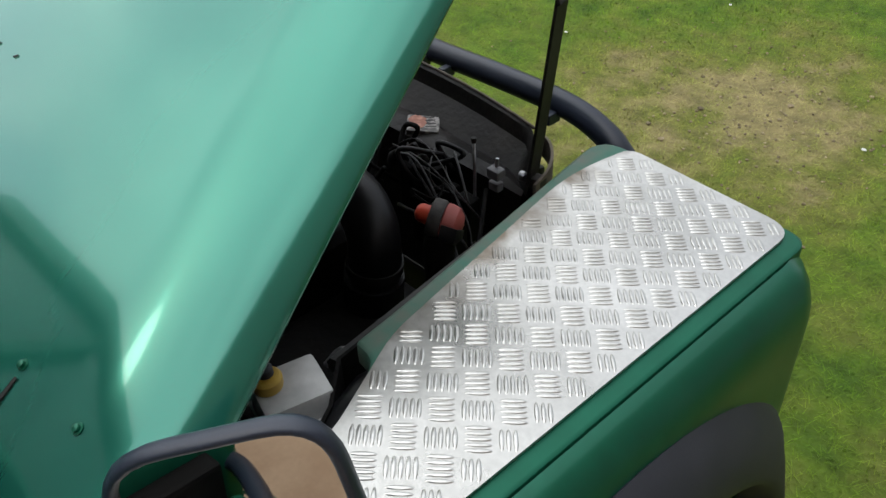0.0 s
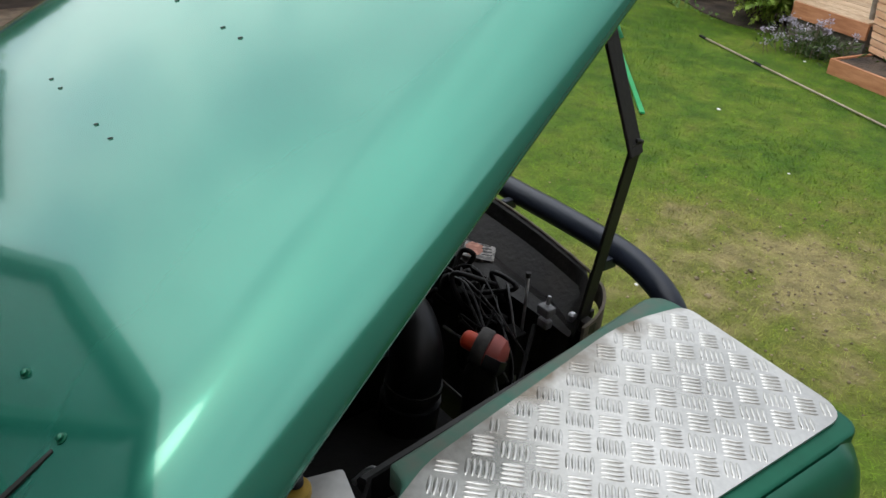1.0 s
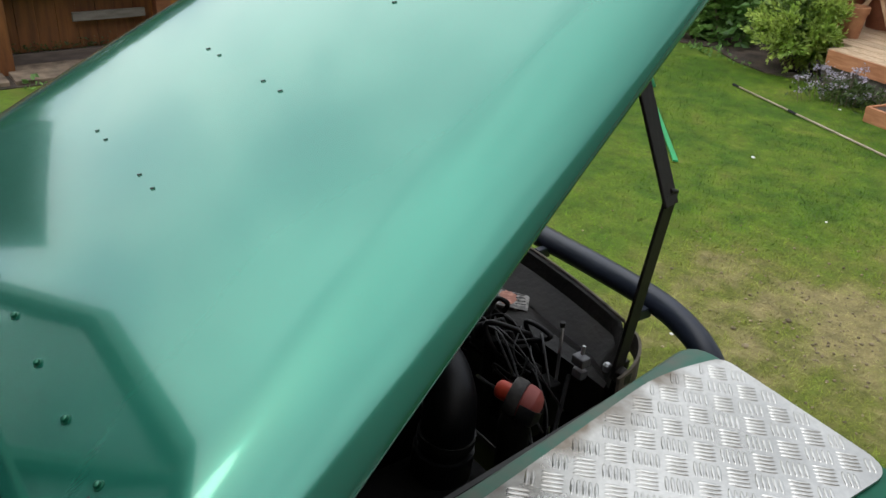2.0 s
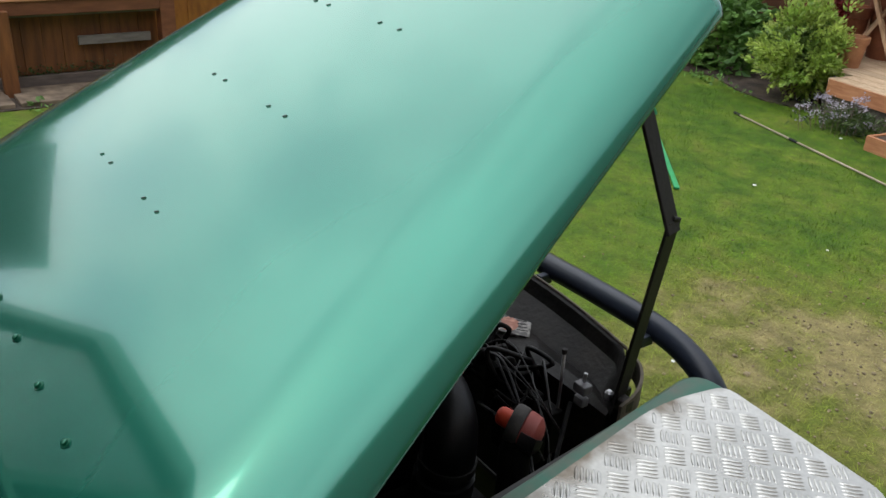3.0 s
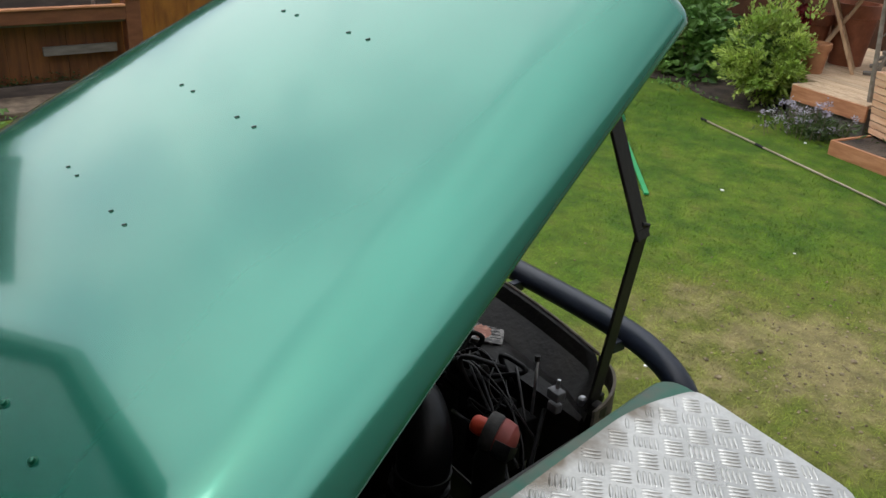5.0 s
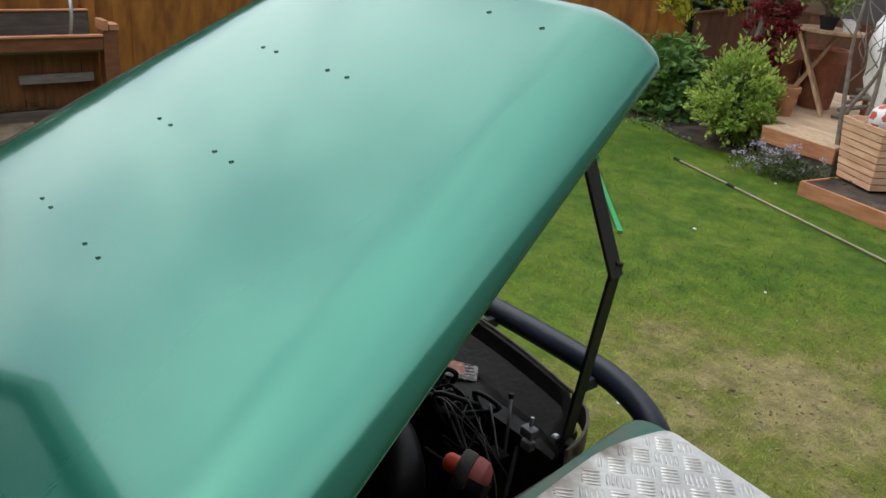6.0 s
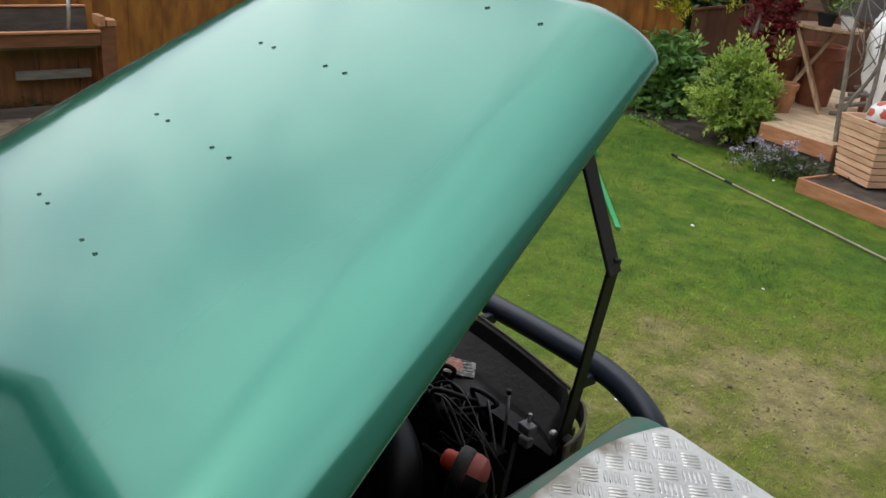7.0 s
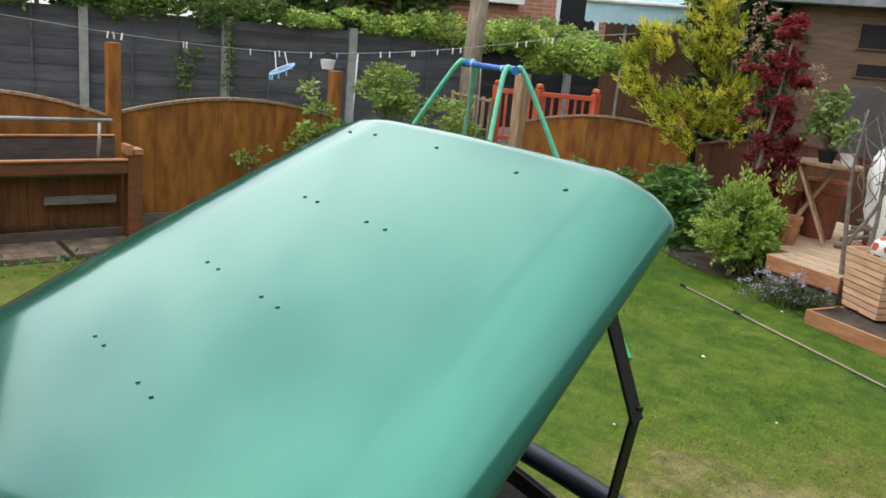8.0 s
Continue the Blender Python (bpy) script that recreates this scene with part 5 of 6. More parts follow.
for y in (0.985, -1.0):
    part("rail_leg", tube(bmesh.new(), [(-5.55, y, 0.955), (-5.55, y, 0.80), (-5.54, y - 0.02, 0.66)], 0.014, 10), M_GALV, rail, smooth="all")
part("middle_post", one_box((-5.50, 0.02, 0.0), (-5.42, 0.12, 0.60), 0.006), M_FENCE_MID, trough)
g_ = np.random.default_rng(33)
spots = np.stack([g_.uniform(-5.645, -5.615, 260), g_.uniform(0.1, 1.17, 260), 0.10 + np.abs(g_.normal(0, 0.035, 260))], 1)
tagged(leaves("foot_weeds", spots, 0.016, L_DEEP, seed=34), "dark low weeds along the foot of the boarding", "weeds", kind="stuff")
tagged(part("grey_plank", one_box((-5.60, 0.585, 0.31), (-5.57, 1.115, 0.375), 0.004), M_GREYWOOD), "short weathered grey plank fixed below the trough", "plank")
back_panel = empty("back_panel", (-5.68, -0.2, 0.0), "fence boarding below the trough, its shade put into a darker red-brown", "panel")
part("rail", one_box((-5.72, -1.6, 0.30), (-5.70, 1.18, 0.34), 0.003), M_FENCE_DK, back_panel)
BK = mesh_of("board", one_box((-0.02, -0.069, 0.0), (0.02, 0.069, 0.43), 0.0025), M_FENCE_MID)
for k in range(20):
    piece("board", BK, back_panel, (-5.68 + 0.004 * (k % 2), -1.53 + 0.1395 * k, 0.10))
tagged(part("plinth_board", one_box((-5.645, -1.6, 0.0), (-5.60, 1.175, 0.10), 0.006), M_SILT), "dark timber board along the foot of the trough", "board")
SL = mesh_of("paving_slab", one_box((-0.215, -0.29, 0.0), (0.215, 0.29, 0.03), 0.006), M_STONE)
paving = tagged(part("paving", one_box((-5.80, -1.9, -0.02), (-5.10, 1.45, 0.006), 0.0), M_SOIL), "row of worn stone paving slabs by the fence", "paving", kind="structure")
for k in range(5):
    piece("paving_slab", SL, paving, (-5.36, -1.5 + 0.62 * k, 0.004), 0.01 * (k % 3 - 1))
rng = np.random.default_rng(31)
spots = np.stack([rng.normal(-5.0, 0.12, 160), rng.uniform(0.1, 1.3, 160), rng.uniform(0, 0.05, 160)], 1)
tagged(leaves("edge_weeds", spots, 0.03, L_LAUREL, seed=5), "low weeds beside the paving", "weeds", kind="stuff")


# ---- plants ----
def stems(bm, base, tips, r, mid=0.5):
    for t in tips:
        b, t = Vector(base), Vector(t)
        c = b.lerp(t, mid) + Vector((0, 0, (t - b).length * 0.08))
        tube(bm, curve_points([b, c, t], 4), [r * (1 - 0.8 * k / 8) for k in range(9)], 6)
    return bm


def shrub(name, at, blobs, count, size, leaf, label, category="shrub", seed=1, bark=M_BARK, crust=0.5, length=1.6, tilt=None, r=0.012, limbs=16):
    thing = empty(name, at, label, category)
    rng = np.random.default_rng(seed)
    base = Vector(at)
    tips = [Vector(b[:3]) + Vector((0, 0, b[5] * 0.5)) for b in blobs]
    for t in tips[::max(1, len(tips) // limbs)]:
        part("stem", stems(bmesh.new(), base, [t], r), bark, thing, smooth="all")
    leaves("crown", clumps(rng, blobs, count, crust), size, leaf, thing, seed=seed, length=length, tilt=tilt)
    return thing


rng = random.Random(11)
bush = empty("rounded_bush", (-2.88, 5.55, 0), "bright yellow-green rounded bush at the lawn's edge", "bush")
g_ = np.random.default_rng(12)
BC = np.array([-2.88, 5.55, 0.41])
# a lumpy body: each lump a boss of shoots that stand out and up from it
d_ = g_.normal(size=(46, 3))
d_ /= np.linalg.norm(d_, axis=1)[:, None]
lumps = BC + d_ * np.array([0.29, 0.28, 0.29]) * g_.uniform(0.75, 1.08, (46, 1))
lumps[:, 2] = np.maximum(lumps[:, 2], 0.12)
which = g_.integers(0, 46, 560)
o_ = g_.normal(size=(560, 3)) * 0.55 + (lumps[which] - BC) / 0.28 * 0.55 + np.array([0, 0, 0.45])
o_ /= np.linalg.norm(o_, axis=1)[:, None]
base_ = lumps[which] + g_.normal(size=(560, 3)) * 0.035
tip_ = base_ + o_ * g_.uniform(0.09, 0.17, (560, 1))
# leaders above the crown
lead = np.stack([g_.normal(-2.88, 0.13, 26), g_.normal(5.55, 0.13, 26), g_.uniform(0.66, 0.78, 26)], 1)
lead_tip = lead + np.stack([g_.normal(0, 0.05, 26), g_.normal(0, 0.05, 26), g_.uniform(0.13, 0.24, 26)], 1)
shoots("crown", np.concatenate([base_, lead]), np.concatenate([tip_, lead_tip]), 14, 0.031, L_BUSH, bush, 12, 0.8, 0.44, 1.75)
# darker leaves inside: shade between the shoots put into their colour
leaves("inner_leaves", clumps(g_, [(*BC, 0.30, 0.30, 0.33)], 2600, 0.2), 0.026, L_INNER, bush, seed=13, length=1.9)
for k in range(0, 46, 3):
    part("stem", stems(bmesh.new(), (-2.88, 5.55, 0), [lumps[k]], 0.010), M_BARK, bush, smooth="all")

lau = []
for _ in range(56):
    d_ = Vector((rng.gauss(0, 1), rng.gauss(0, 1), rng.gauss(0, 1))).normalized() * (rng.random() ** 0.4)
    lau.append((-3.88 + 0.36 * d_.x, 5.92 + 0.28 * d_.y, 0.42 + 0.36 * d_.z, 0.11, 0.11, 0.10))
lau += [(-3.88 + rng.uniform(-0.3, 0.3), 5.86 + rng.uniform(-0.2, 0.15), rng.uniform(0.08, 0.2), 0.11, 0.10, 0.09) for _ in range(14)]
shrub("laurel", (-3.88, 5.92, 0), lau, 2300, 0.066, L_LAUREL, "mid-green leafy shrub against the fence", "shrub", 14, length=1.5)
rng2 = random.Random(5)
lau2 = [(-4.75 + rng2.uniform(-0.3, 0.3), 5.8 + rng2.uniform(-0.2, 0.2), rng2.uniform(0.1, 0.6), 0.13, 0.13, 0.11) for _ in range(12)]
shrub("laurel", (-4.75, 5.8, 0), lau2, 1200, 0.042, L_LAUREL, "mid-green leafy shrub against the fence", "shrub", 15, length=1.7)

# golden conifer behind the fence
con = []
# the boughs, each a clump of upswept sprays
BOUGH = [(-3.94, 6.17, 2.29), (-3.83, 6.26, 2.28), (-3.87, 6.23, 2.13), (-3.97, 6.16, 2.0), (-3.82, 6.26, 1.94), (-4.01, 6.13, 1.9), (-4.29, 5.92, 2.0), (-4.23, 5.96, 1.88),
         (-4.37, 5.85, 1.77), (-4.46, 5.78, 1.70), (-4.45, 5.78, 1.54), (-4.36, 5.84, 1.48), (-4.25, 5.95, 1.38), (-4.11, 6.06, 1.35), (-3.97, 6.15, 1.42), (-3.97, 6.16, 1.24),
         (-3.76, 6.30, 1.32), (-3.64, 6.38, 1.48), (-3.55, 6.44, 1.57), (-3.62, 6.39, 1.19), (-3.82, 6.26, 1.13), (-4.05, 6.10, 1.06), (-3.88, 6.32, 1.72), (-3.81, 6.40, 1.6), (-4.21, 5.98, 1.19), (-3.86, 6.25, 2.55), (-3.82, 6.28, 2.8)]
for x, y, z in BOUGH:
    con.append((x, y, z, 0.07, 0.07, 0.07))
    for k in range(9):
        con.append((x + rng.gauss(0, 0.085), y + rng.gauss(0, 0.085), z + rng.gauss(0.01, 0.065), 0.03, 0.03, 0.05))
conifer = empty("golden_conifer", (-3.95, 7.0, 0), "yellow-green golden conifer leaning over the fence", "tree")
tr = bmesh.new()
tube(tr, curve_points([(-3.95, 7.75, 0), (-3.9, 7.4, 0.9), (-3.85, 6.5, 1.7), (-3.72, 6.3, 2.7)], 4), [0.05 - 0.0035 * k for k in range(13)], 8)
part("trunk", tr, M_BARK, conifer, smooth="all")
for c in con[::10]:
    part("limb", stems(bmesh.new(), (-3.88, 6.6, 1.2), [c[:3]], 0.012), M_BARK, conifer, smooth="all")
g_ = np.random.default_rng(41)
cb = np.repeat(np.array([c[:3] for c in con]), 4, 0)
cb = cb + g_.normal(size=cb.shape) * 0.03
trunk_at = np.array([-3.86, 6.45, 0.0])
out_ = cb - trunk_at
out_[:, 2] = 0
out_ = out_ / (np.linalg.norm(out_, axis=1)[:, None] + 0.05)
way = out_ * 0.75 + g_.normal(size=cb.shape) * 0.38 + np.array([0, 0, 0.75])
way /= np.linalg.norm(way, axis=1)[:, None]
shoots("crown", cb - way * 0.03, cb + way * g_.uniform(0.06, 0.13, (len(cb), 1)), 17, 0.021, L_GOLD, conifer, 42, 0.55, 0.32, 2.8, 0.012)
# shade inside the crown is painted by these darker sprays
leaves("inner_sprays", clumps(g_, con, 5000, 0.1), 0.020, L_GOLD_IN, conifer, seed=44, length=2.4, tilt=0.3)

# dark red maple
mp = []
TIER = [(-2.98, 6.08, 2.19), (-3.02, 6.05, 2.10), (-3.06, 6.04, 1.87), (-2.99, 6.08, 1.83), (-3.11, 6.01, 1.70), (-2.90, 6.13, 1.70), (-3.27, 5.92, 1.79), (-2.98, 6.08, 1.49), (-3.20, 5.95, 1.40),
        (-2.97, 6.09, 1.32), (-3.07, 6.03, 1.16), (-2.88, 6.14, 1.15), (-3.15, 5.97, 1.0), (-2.98, 6.08, 1.02), (-2.86, 6.14, 0.98), (-3.04, 6.05, 0.86), (-2.93, 6.08, 0.74), (-3.10, 6.0, 0.66)]
for x, y, z in TIER:
    big = 0.055 if x < -3.14 else 0.10
    mp.append((x, y, z, big, big, big * 0.8))
    for k in range(7):
        mp.append((x + rng.gauss(0, 0.062), y + rng.gauss(0, 0.062), z + rng.gauss(0, 0.055), big * 0.4, big * 0.4, big * 0.3))
maple = empty("red_maple", (-3.05, 6.0, 0), "slender dark red maple between the conifer and the deck", "tree")
part("trunk", tube(bmesh.new(), curve_points([(-3.12, 5.98, 0), (-3.08, 6.0, 0.8), (-3.02, 6.03, 1.5), (-2.97, 6.05, 2.2)], 4), [0.026 - 0.0016 * k for k in range(13)], 8), M_PALEBARK, maple, smooth="all")
for c in mp[::8]:
    part("limb", stems(bmesh.new(), (-3.06, 6.02, 0.7), [c[:3]], 0.007), M_BARK, maple, smooth="all")
leaves("crown", clumps(np.random.default_rng(43), mp, 12000, 0.3), 0.025, L_MAPLE, maple, seed=43, length=1.7, tilt=-0.2)

# sparse dry shrub between them
dry = [(-3.36 + rng.uniform(-0.16, 0.18), 6.12 + rng.uniform(-0.1, 0.12), rng.uniform(1.75, 2.5), 0.05, 0.05, 0.06) for _ in range(20)]
dry += [(-2.72 + rng.uniform(-0.12, 0.12), 6.1 + rng.uniform(-0.1, 0.1), rng.uniform(1.3, 1.9), 0.04, 0.04, 0.05) for _ in range(7)]
shrub("sparse_shrub", (-3.22, 6.2, 0), dry, 460, 0.026, L_DRY, "thin shrub with few dry pinkish leaves", "shrub", 17, bark=M_BARK, r=0.006, limbs=4)
# dark hedge closing the view between the awning and the shed
hedge = [(-5.35 + 0.018 * k + rng.uniform(-0.1, 0.1), 8.0 + 0.004 * k + rng.uniform(-0.15, 0.15), 0.5 + 3.4 * ((k * 0.618) % 1), 0.34, 0.28, 0.34) for k in range(60)]
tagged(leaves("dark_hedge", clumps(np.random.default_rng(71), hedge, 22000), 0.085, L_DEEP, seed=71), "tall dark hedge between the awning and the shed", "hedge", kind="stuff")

# climbers and shrubs on the far side
cl = [(-5.75 + rng.uniform(-0.05, 0.1), 2.95 + rng.uniform(-0.22, 0.25), rng.uniform(0.65, 1.25), 0.10, 0.10, 0.09) for _ in range(16)]
shrub("climber", (-5.75, 3.0, 0), cl, 750, 0.04, L_LIME, "pale green climber on the fence", "climber", 18)
cl = [(-5.80, 2.35 + rng.uniform(-0.15, 0.15), rng.uniform(0.45, 0.72), 0.06, 0.06, 0.06) for _ in range(6)]
shrub("climber", (-5.80, 2.35, 0), cl, 130, 0.035, L_LIME, "pale green climber on the fence", "climber", 19)
cl = [(-6.7 + rng.uniform(-0.25, 0.25), 4.35 + rng.uniform(-0.28, 0.28), rng.uniform(0.9, 1.38), 0.16, 0.16, 0.13) for _ in range(16)]
shrub("fruit_bush", (-6.7, 4.35, 0), cl, 1500, 0.045, L_LIME, "light green fruit bush beyond the fence", "bush", 20)
cl = [(-6.4 + rng.uniform(-0.3, 0.4), 4.95 + rng.uniform(-0.2, 0.3), rng.uniform(0.75, 1.08), 0.14, 0.14, 0.11) for _ in range(10)]
shrub("fruit_bush", (-6.4, 4.95, 0), cl, 900, 0.045, L_LIME, "light green fruit bush beyond the fence", "bush", 24)
for j, (f, wide_, top_) in enumerate(((0.68, 0.16, 1.30), (0.99, 0.05, 1.75))):
    o = A + STEP * f
    cl = [(o.x + 0.16 + rng.uniform(-0.04, 0.04), o.y + rng.uniform(-wide_, wide_), 0.8 + (top_ - 0.8) * k / 9, 0.06, 0.08, 0.08) for k in range(10)]
    shrub("wall_climber", (o.x + 0.16, o.y, 0), cl, 150, 0.045, L_INNER, "thin climber on the dark fence", "climber", 26 + j, r=0.006, limbs=3)


# ---- swing ----
swing = empty("swing_frame", (-4.41, 3.88, 0), "green tubular swing frame with blue joints", "swing")
sl, sr = Vector((-4.704, 3.836, 1.595)), Vector((-3.845, 3.622, 1.592))
across = (sr - sl).normalized()
out_dir = Vector((-across.y, across.x, 0))
part("top_tube", tube(bmesh.new(), [sl - across * 0.02, sr + across * 0.02], 0.024, 12), M_BLUE, swing, "blue top tube", "all")
for end, s in ((sl, -1), (sr, 1)):
    bm = bmesh.new()
    lathe(bm, end, [(0.034, -0.03), (0.036, 0), (0.034, 0.03)], 12, Matrix.Rotation(math.atan2(across.y, across.x), 3, "Z") @ Matrix.Rotation(radians(90), 3, "Y"))
    part("joint", bm, M_BLUE, swing, "blue plastic joint", 40)
    for d in (-1, 1):
        a_, b_ = {(-1, -1): (-0.60, 0.85), (-1, 1): (-0.70, 0.30), (1, -1): (0.58, 0.58), (1, 1): (0.60, 0.70)}[(s, d)]
        foot = end + across * a_ + out_dir * d * b_
        foot.z = 0
        knee = end + across * s * 0.02 + out_dir * d * 0.10 - Vector((0, 0, 0.045))
        part("leg", tube(bmesh.new(), curve_points([end + out_dir * d * 0.01, knee, knee.lerp(foot, 0.5), foot], 5), 0.021, 12), M_SWING, swing, smooth="all")
for k, p in enumerate((sl + across * 0.10, sl + across * 0.30)):
    part("rope", tube(bmesh.new(), curve_points([p, p + Vector((0.01, 0.0, -0.4)), p + Vector((0.0, 0.01, -0.95))], 4), 0.009, 6), M_GALV, swing, "pale swing rope", "all")
for f in (0.06, 0.16, 0.80, 0.92):
    bm = bmesh.new()
    lathe(bm, sl.lerp(sr, f), [(0.026, -0.016), (0.030, -0.012), (0.030, 0.012), (0.026, 0.016)], 12, Matrix.Rotation(math.atan2(across.y, across.x), 3, "Z") @ Matrix.Rotation(radians(90), 3, "Y"))
    part("clamp", bm, M_LTBLUE if f in (0.16, 0.80) else M_BLUE, swing, smooth=40)
part("swing_seat", one_box((-4.62, 3.72, 0.60), (-4.40, 3.92, 0.63), 0.008), M_BLUE, swing)

# ---- red balustrade ----
RA, RB = Vector((-6.62, 5.90, 0)), Vector((-5.78, 6.75, 0))
bal = empty("balustrade", RA, "red painted timber balustrade beyond the fence", "railing")
RD = RB - RA
rt = math.atan2(RD.y, RD.x)
rm = Matrix.Translation(RA) @ Matrix.Rotation(rt, 4, "Z")
part("top_rail", one_box((0, -0.03, 1.215), (RD.length, 0.03, 1.27), 0.006, rm), M_REDPAINT, bal)
part("bottom_rail", one_box((0, -0.025, 0.66), (RD.length, 0.025, 0.71), 0.006, rm), M_REDPAINT, bal)
SP = mesh_of("spindle", one_box((-0.016, -0.016, 0), (0.016, 0.016, 0.51), 0.003), M_REDPAINT)
for k in range(13):
    p = RA + RD * ((k + 0.5) / 13)
    piece("spindle", SP, bal, (p.x, p.y, 0.708), rt)
for f in (0.02, 0.44, 1.0):
    p = RA + RD * f
    post = part("newel", one_box((p.x - 0.045, p.y - 0.045, 0), (p.x + 0.045, p.y + 0.045, 1.30), 0.008), M_REDPAINT, bal)
    kb = bmesh.new()
    lathe(kb, (p.x, p.y, 1.30), [(0.035, 0), (0.05, 0.02), (0.045, 0.05), (0.02, 0.065)], 12)
    part("finial", kb, M_REDPAINT, post, smooth=True)
part("deck_floor", one_box((0, -0.2, 0.55), (RD.length, 2.0, 0.62), 0.01, rm), M_GREYWOOD, bal)
# weathered gate beside it
GA, GB = Vector((-6.83, 5.42, 0)), Vector((-6.62, 5.84, 0))
gate = empty("picket_gate", GA, "weathered grey picket gate", "gate")
GD = GB - GA
for k in range(6):
    p = GA + GD * (k / 5)
    part("picket", one_box((p.x - 0.018, p.y - 0.018, 0.1), (p.x + 0.018, p.y + 0.018, 1.20 - 0.012 * k), 0.004), M_WOOD, gate)
part("gate_rail", tube(bmesh.new(), [GA + Vector((0, 0, 1.16)), GB + Vector((0, 0, 1.10))], 0.022, 8), M_WOOD, gate)

# telegraph pole
pole = part("telegraph_pole", tube(bmesh.new(), [(-7.75, 6.38, 0), (-7.72, 6.42, 2.0), (-7.6, 6.6, 6.5)], [0.13, 0.12, 0.10], 18), M_POLE, smooth="all")
tagged(pole, "weathered timber telegraph pole", "pole")

# ---- washing line with pegs ----
line = empty("washing_line", (-6.762, 0.561, 0), "thin grey washing line with clothes pegs", "washing line")
LP = curve_points([(-6.9, -1.6, 1.85), (-6.762, 0.561, 1.665), (-7.0, 1.75, 1.56), (-7.2, 3.1, 1.50), (-6.9, 4.1, 1.55), (-6.3, 4.9, 1.68), (-5.19, 5.52, 1.90), (-4.6, 5.9, 2.0)], 10)
part("line", tube(bmesh.new(), LP, 0.0028, 5), M_GALV, line, smooth="all")
PEG = mesh_of("peg", one_box((-0.007, -0.005, -0.05), (0.008, 0.006, 0.014), 0.0025), M_WHITE)
PEG2 = mesh_of("peg", one_box((-0.007, -0.005, -0.05), (0.007, 0.005, 0.010), 0.0025), M_LTBLUE)
for k in (70, 72, 75, 94, 95, 116, 127, 140, 151, 170, 174, 184, 185, 195, 201, 204, 223, 226, 232, 235):
    at = LP[k // 4].lerp(LP[min(k // 4 + 1, len(LP) - 1)], k % 4 / 4)
    ob = piece("peg", PEG2 if k in (151, 195) else PEG, line, at - Vector((0, 0, 0.004)), 0.7 + 0.2 * (k % 3))
    ob.rotation_euler[0] = 0.25 * ((k * 7) % 5 - 2) / 2
part("line_prop", tube(bmesh.new(), [(-6.93, 4.08, 0.0), (-6.90, 4.10, 1.545)], 0.010, 8), M_GALV, line, "thin pale prop", "all")
hanger = empty("peg_hanger", (-6.86, 3.28, 1.33), "pale blue plastic sock hanger on the washing line", "hanger")
hm = Matrix.Translation((-7.1, 3.30, 1.325)) @ Matrix.Rotation(radians(100), 4, "Z") @ Matrix.Rotation(radians(-22), 4, "Y")
ring = [hm @ Vector((0.16 * math.cos(a), 0.07 * math.sin(a), 0)) for a in (2 * math.pi * k / 20 for k in range(21))]
part("hoop", tube(bmesh.new(), ring, 0.011, 8), M_LTBLUE, hanger, smooth="all")
part("crossbar", tube(bmesh.new(), [hm @ Vector((-0.16, 0, 0)), hm @ Vector((0.16, 0, 0))], 0.009, 8), M_LTBLUE, hanger, smooth="all")
for u in (-0.08, 0.08):
    part("hook_cord", tube(bmesh.new(), [hm @ Vector((u, 0, 0)), Vector((-7.17, 3.30 + u * 0.7, 1.50))], 0.007, 6), M_WHITE, hanger)
for k in range(8):
    p = ring[k * 2 + 1]
    part("clip", one_box((p.x - 0.008, p.y - 0.006, p.z - 0.06), (p.x + 0.008, p.y + 0.006, p.z), 0.002), M_LTBLUE, hanger)
bm = bmesh.new()
lathe(bm, (-6.95, 3.76, 1.36), [(0.062, 0), (0.082, 0.10), (0.076, 0.098), (0.055, 0.008)], 16)
basket = tagged(part("peg_basket", bm, M_WHITE, smooth=40), "small white peg basket hanging on the line", "basket")
part("basket_handle", tube(bmesh.new(), curve_points([(-6.95, 3.68, 1.45), (-6.95, 3.72, 1.52), (-6.95, 3.80, 1.52), (-6.95, 3.84, 1.45)], 4), 0.006, 6), M_BLACK, basket)

# ---- neighbours' buildings ----
def turned(at, ang):
    return Matrix.Translation(at) @ Matrix.Rotation(ang, 4, "Z")


hm = turned((-10.3, 10.2, 0), radians(46))
house = empty("brick_house", (-10.3, 10.2, 0), "red brick neighbouring house with white trim", "house")
part("wall", one_box((-1.2, 0.0, 0), (1.5, 5.0, 5.0), 0, hm), M_BRICK, house)
part("roof", slab(bmesh.new(), [(-1.6, -0.5), (1.9, -0.5), (1.9, 5.5), (-1.6, 5.5)], 5.0, 5.15, lambda p: hm @ p), M_FELT, house)
win = part("window", one_box((0.15, -0.06, 2.05), (0.95, 0.0, 3.1), 0.01, hm), M_WHITE, house)
part("pane", one_box((0.23, -0.07, 2.13), (0.87, -0.055, 3.02), 0, hm), M_DARK, win)
part("gutter_board", one_box((-3.6, -1.4, 2.44), (-0.4, -1.2, 2.56), 0.01, hm), M_WHITE, house, "white fascia board")
part("low_extension", one_box((-3.6, -1.2, 0), (-0.5, 3.0, 2.46), 0, hm), M_BRICK, house)
cm = turned((-6.55, 8.35, 0), radians(40))
awning = empty("awning", (-6.55, 8.35, 0), "pale blue canvas awning with a scalloped edge", "awning")
bm = bmesh.new()
n = 32
u0, u1 = -0.78, 0.72
top_r = [bm.verts.new(cm @ Vector((u0 + (u1 - u0) * k / n, 0, 2.47))) for k in range(n + 1)]
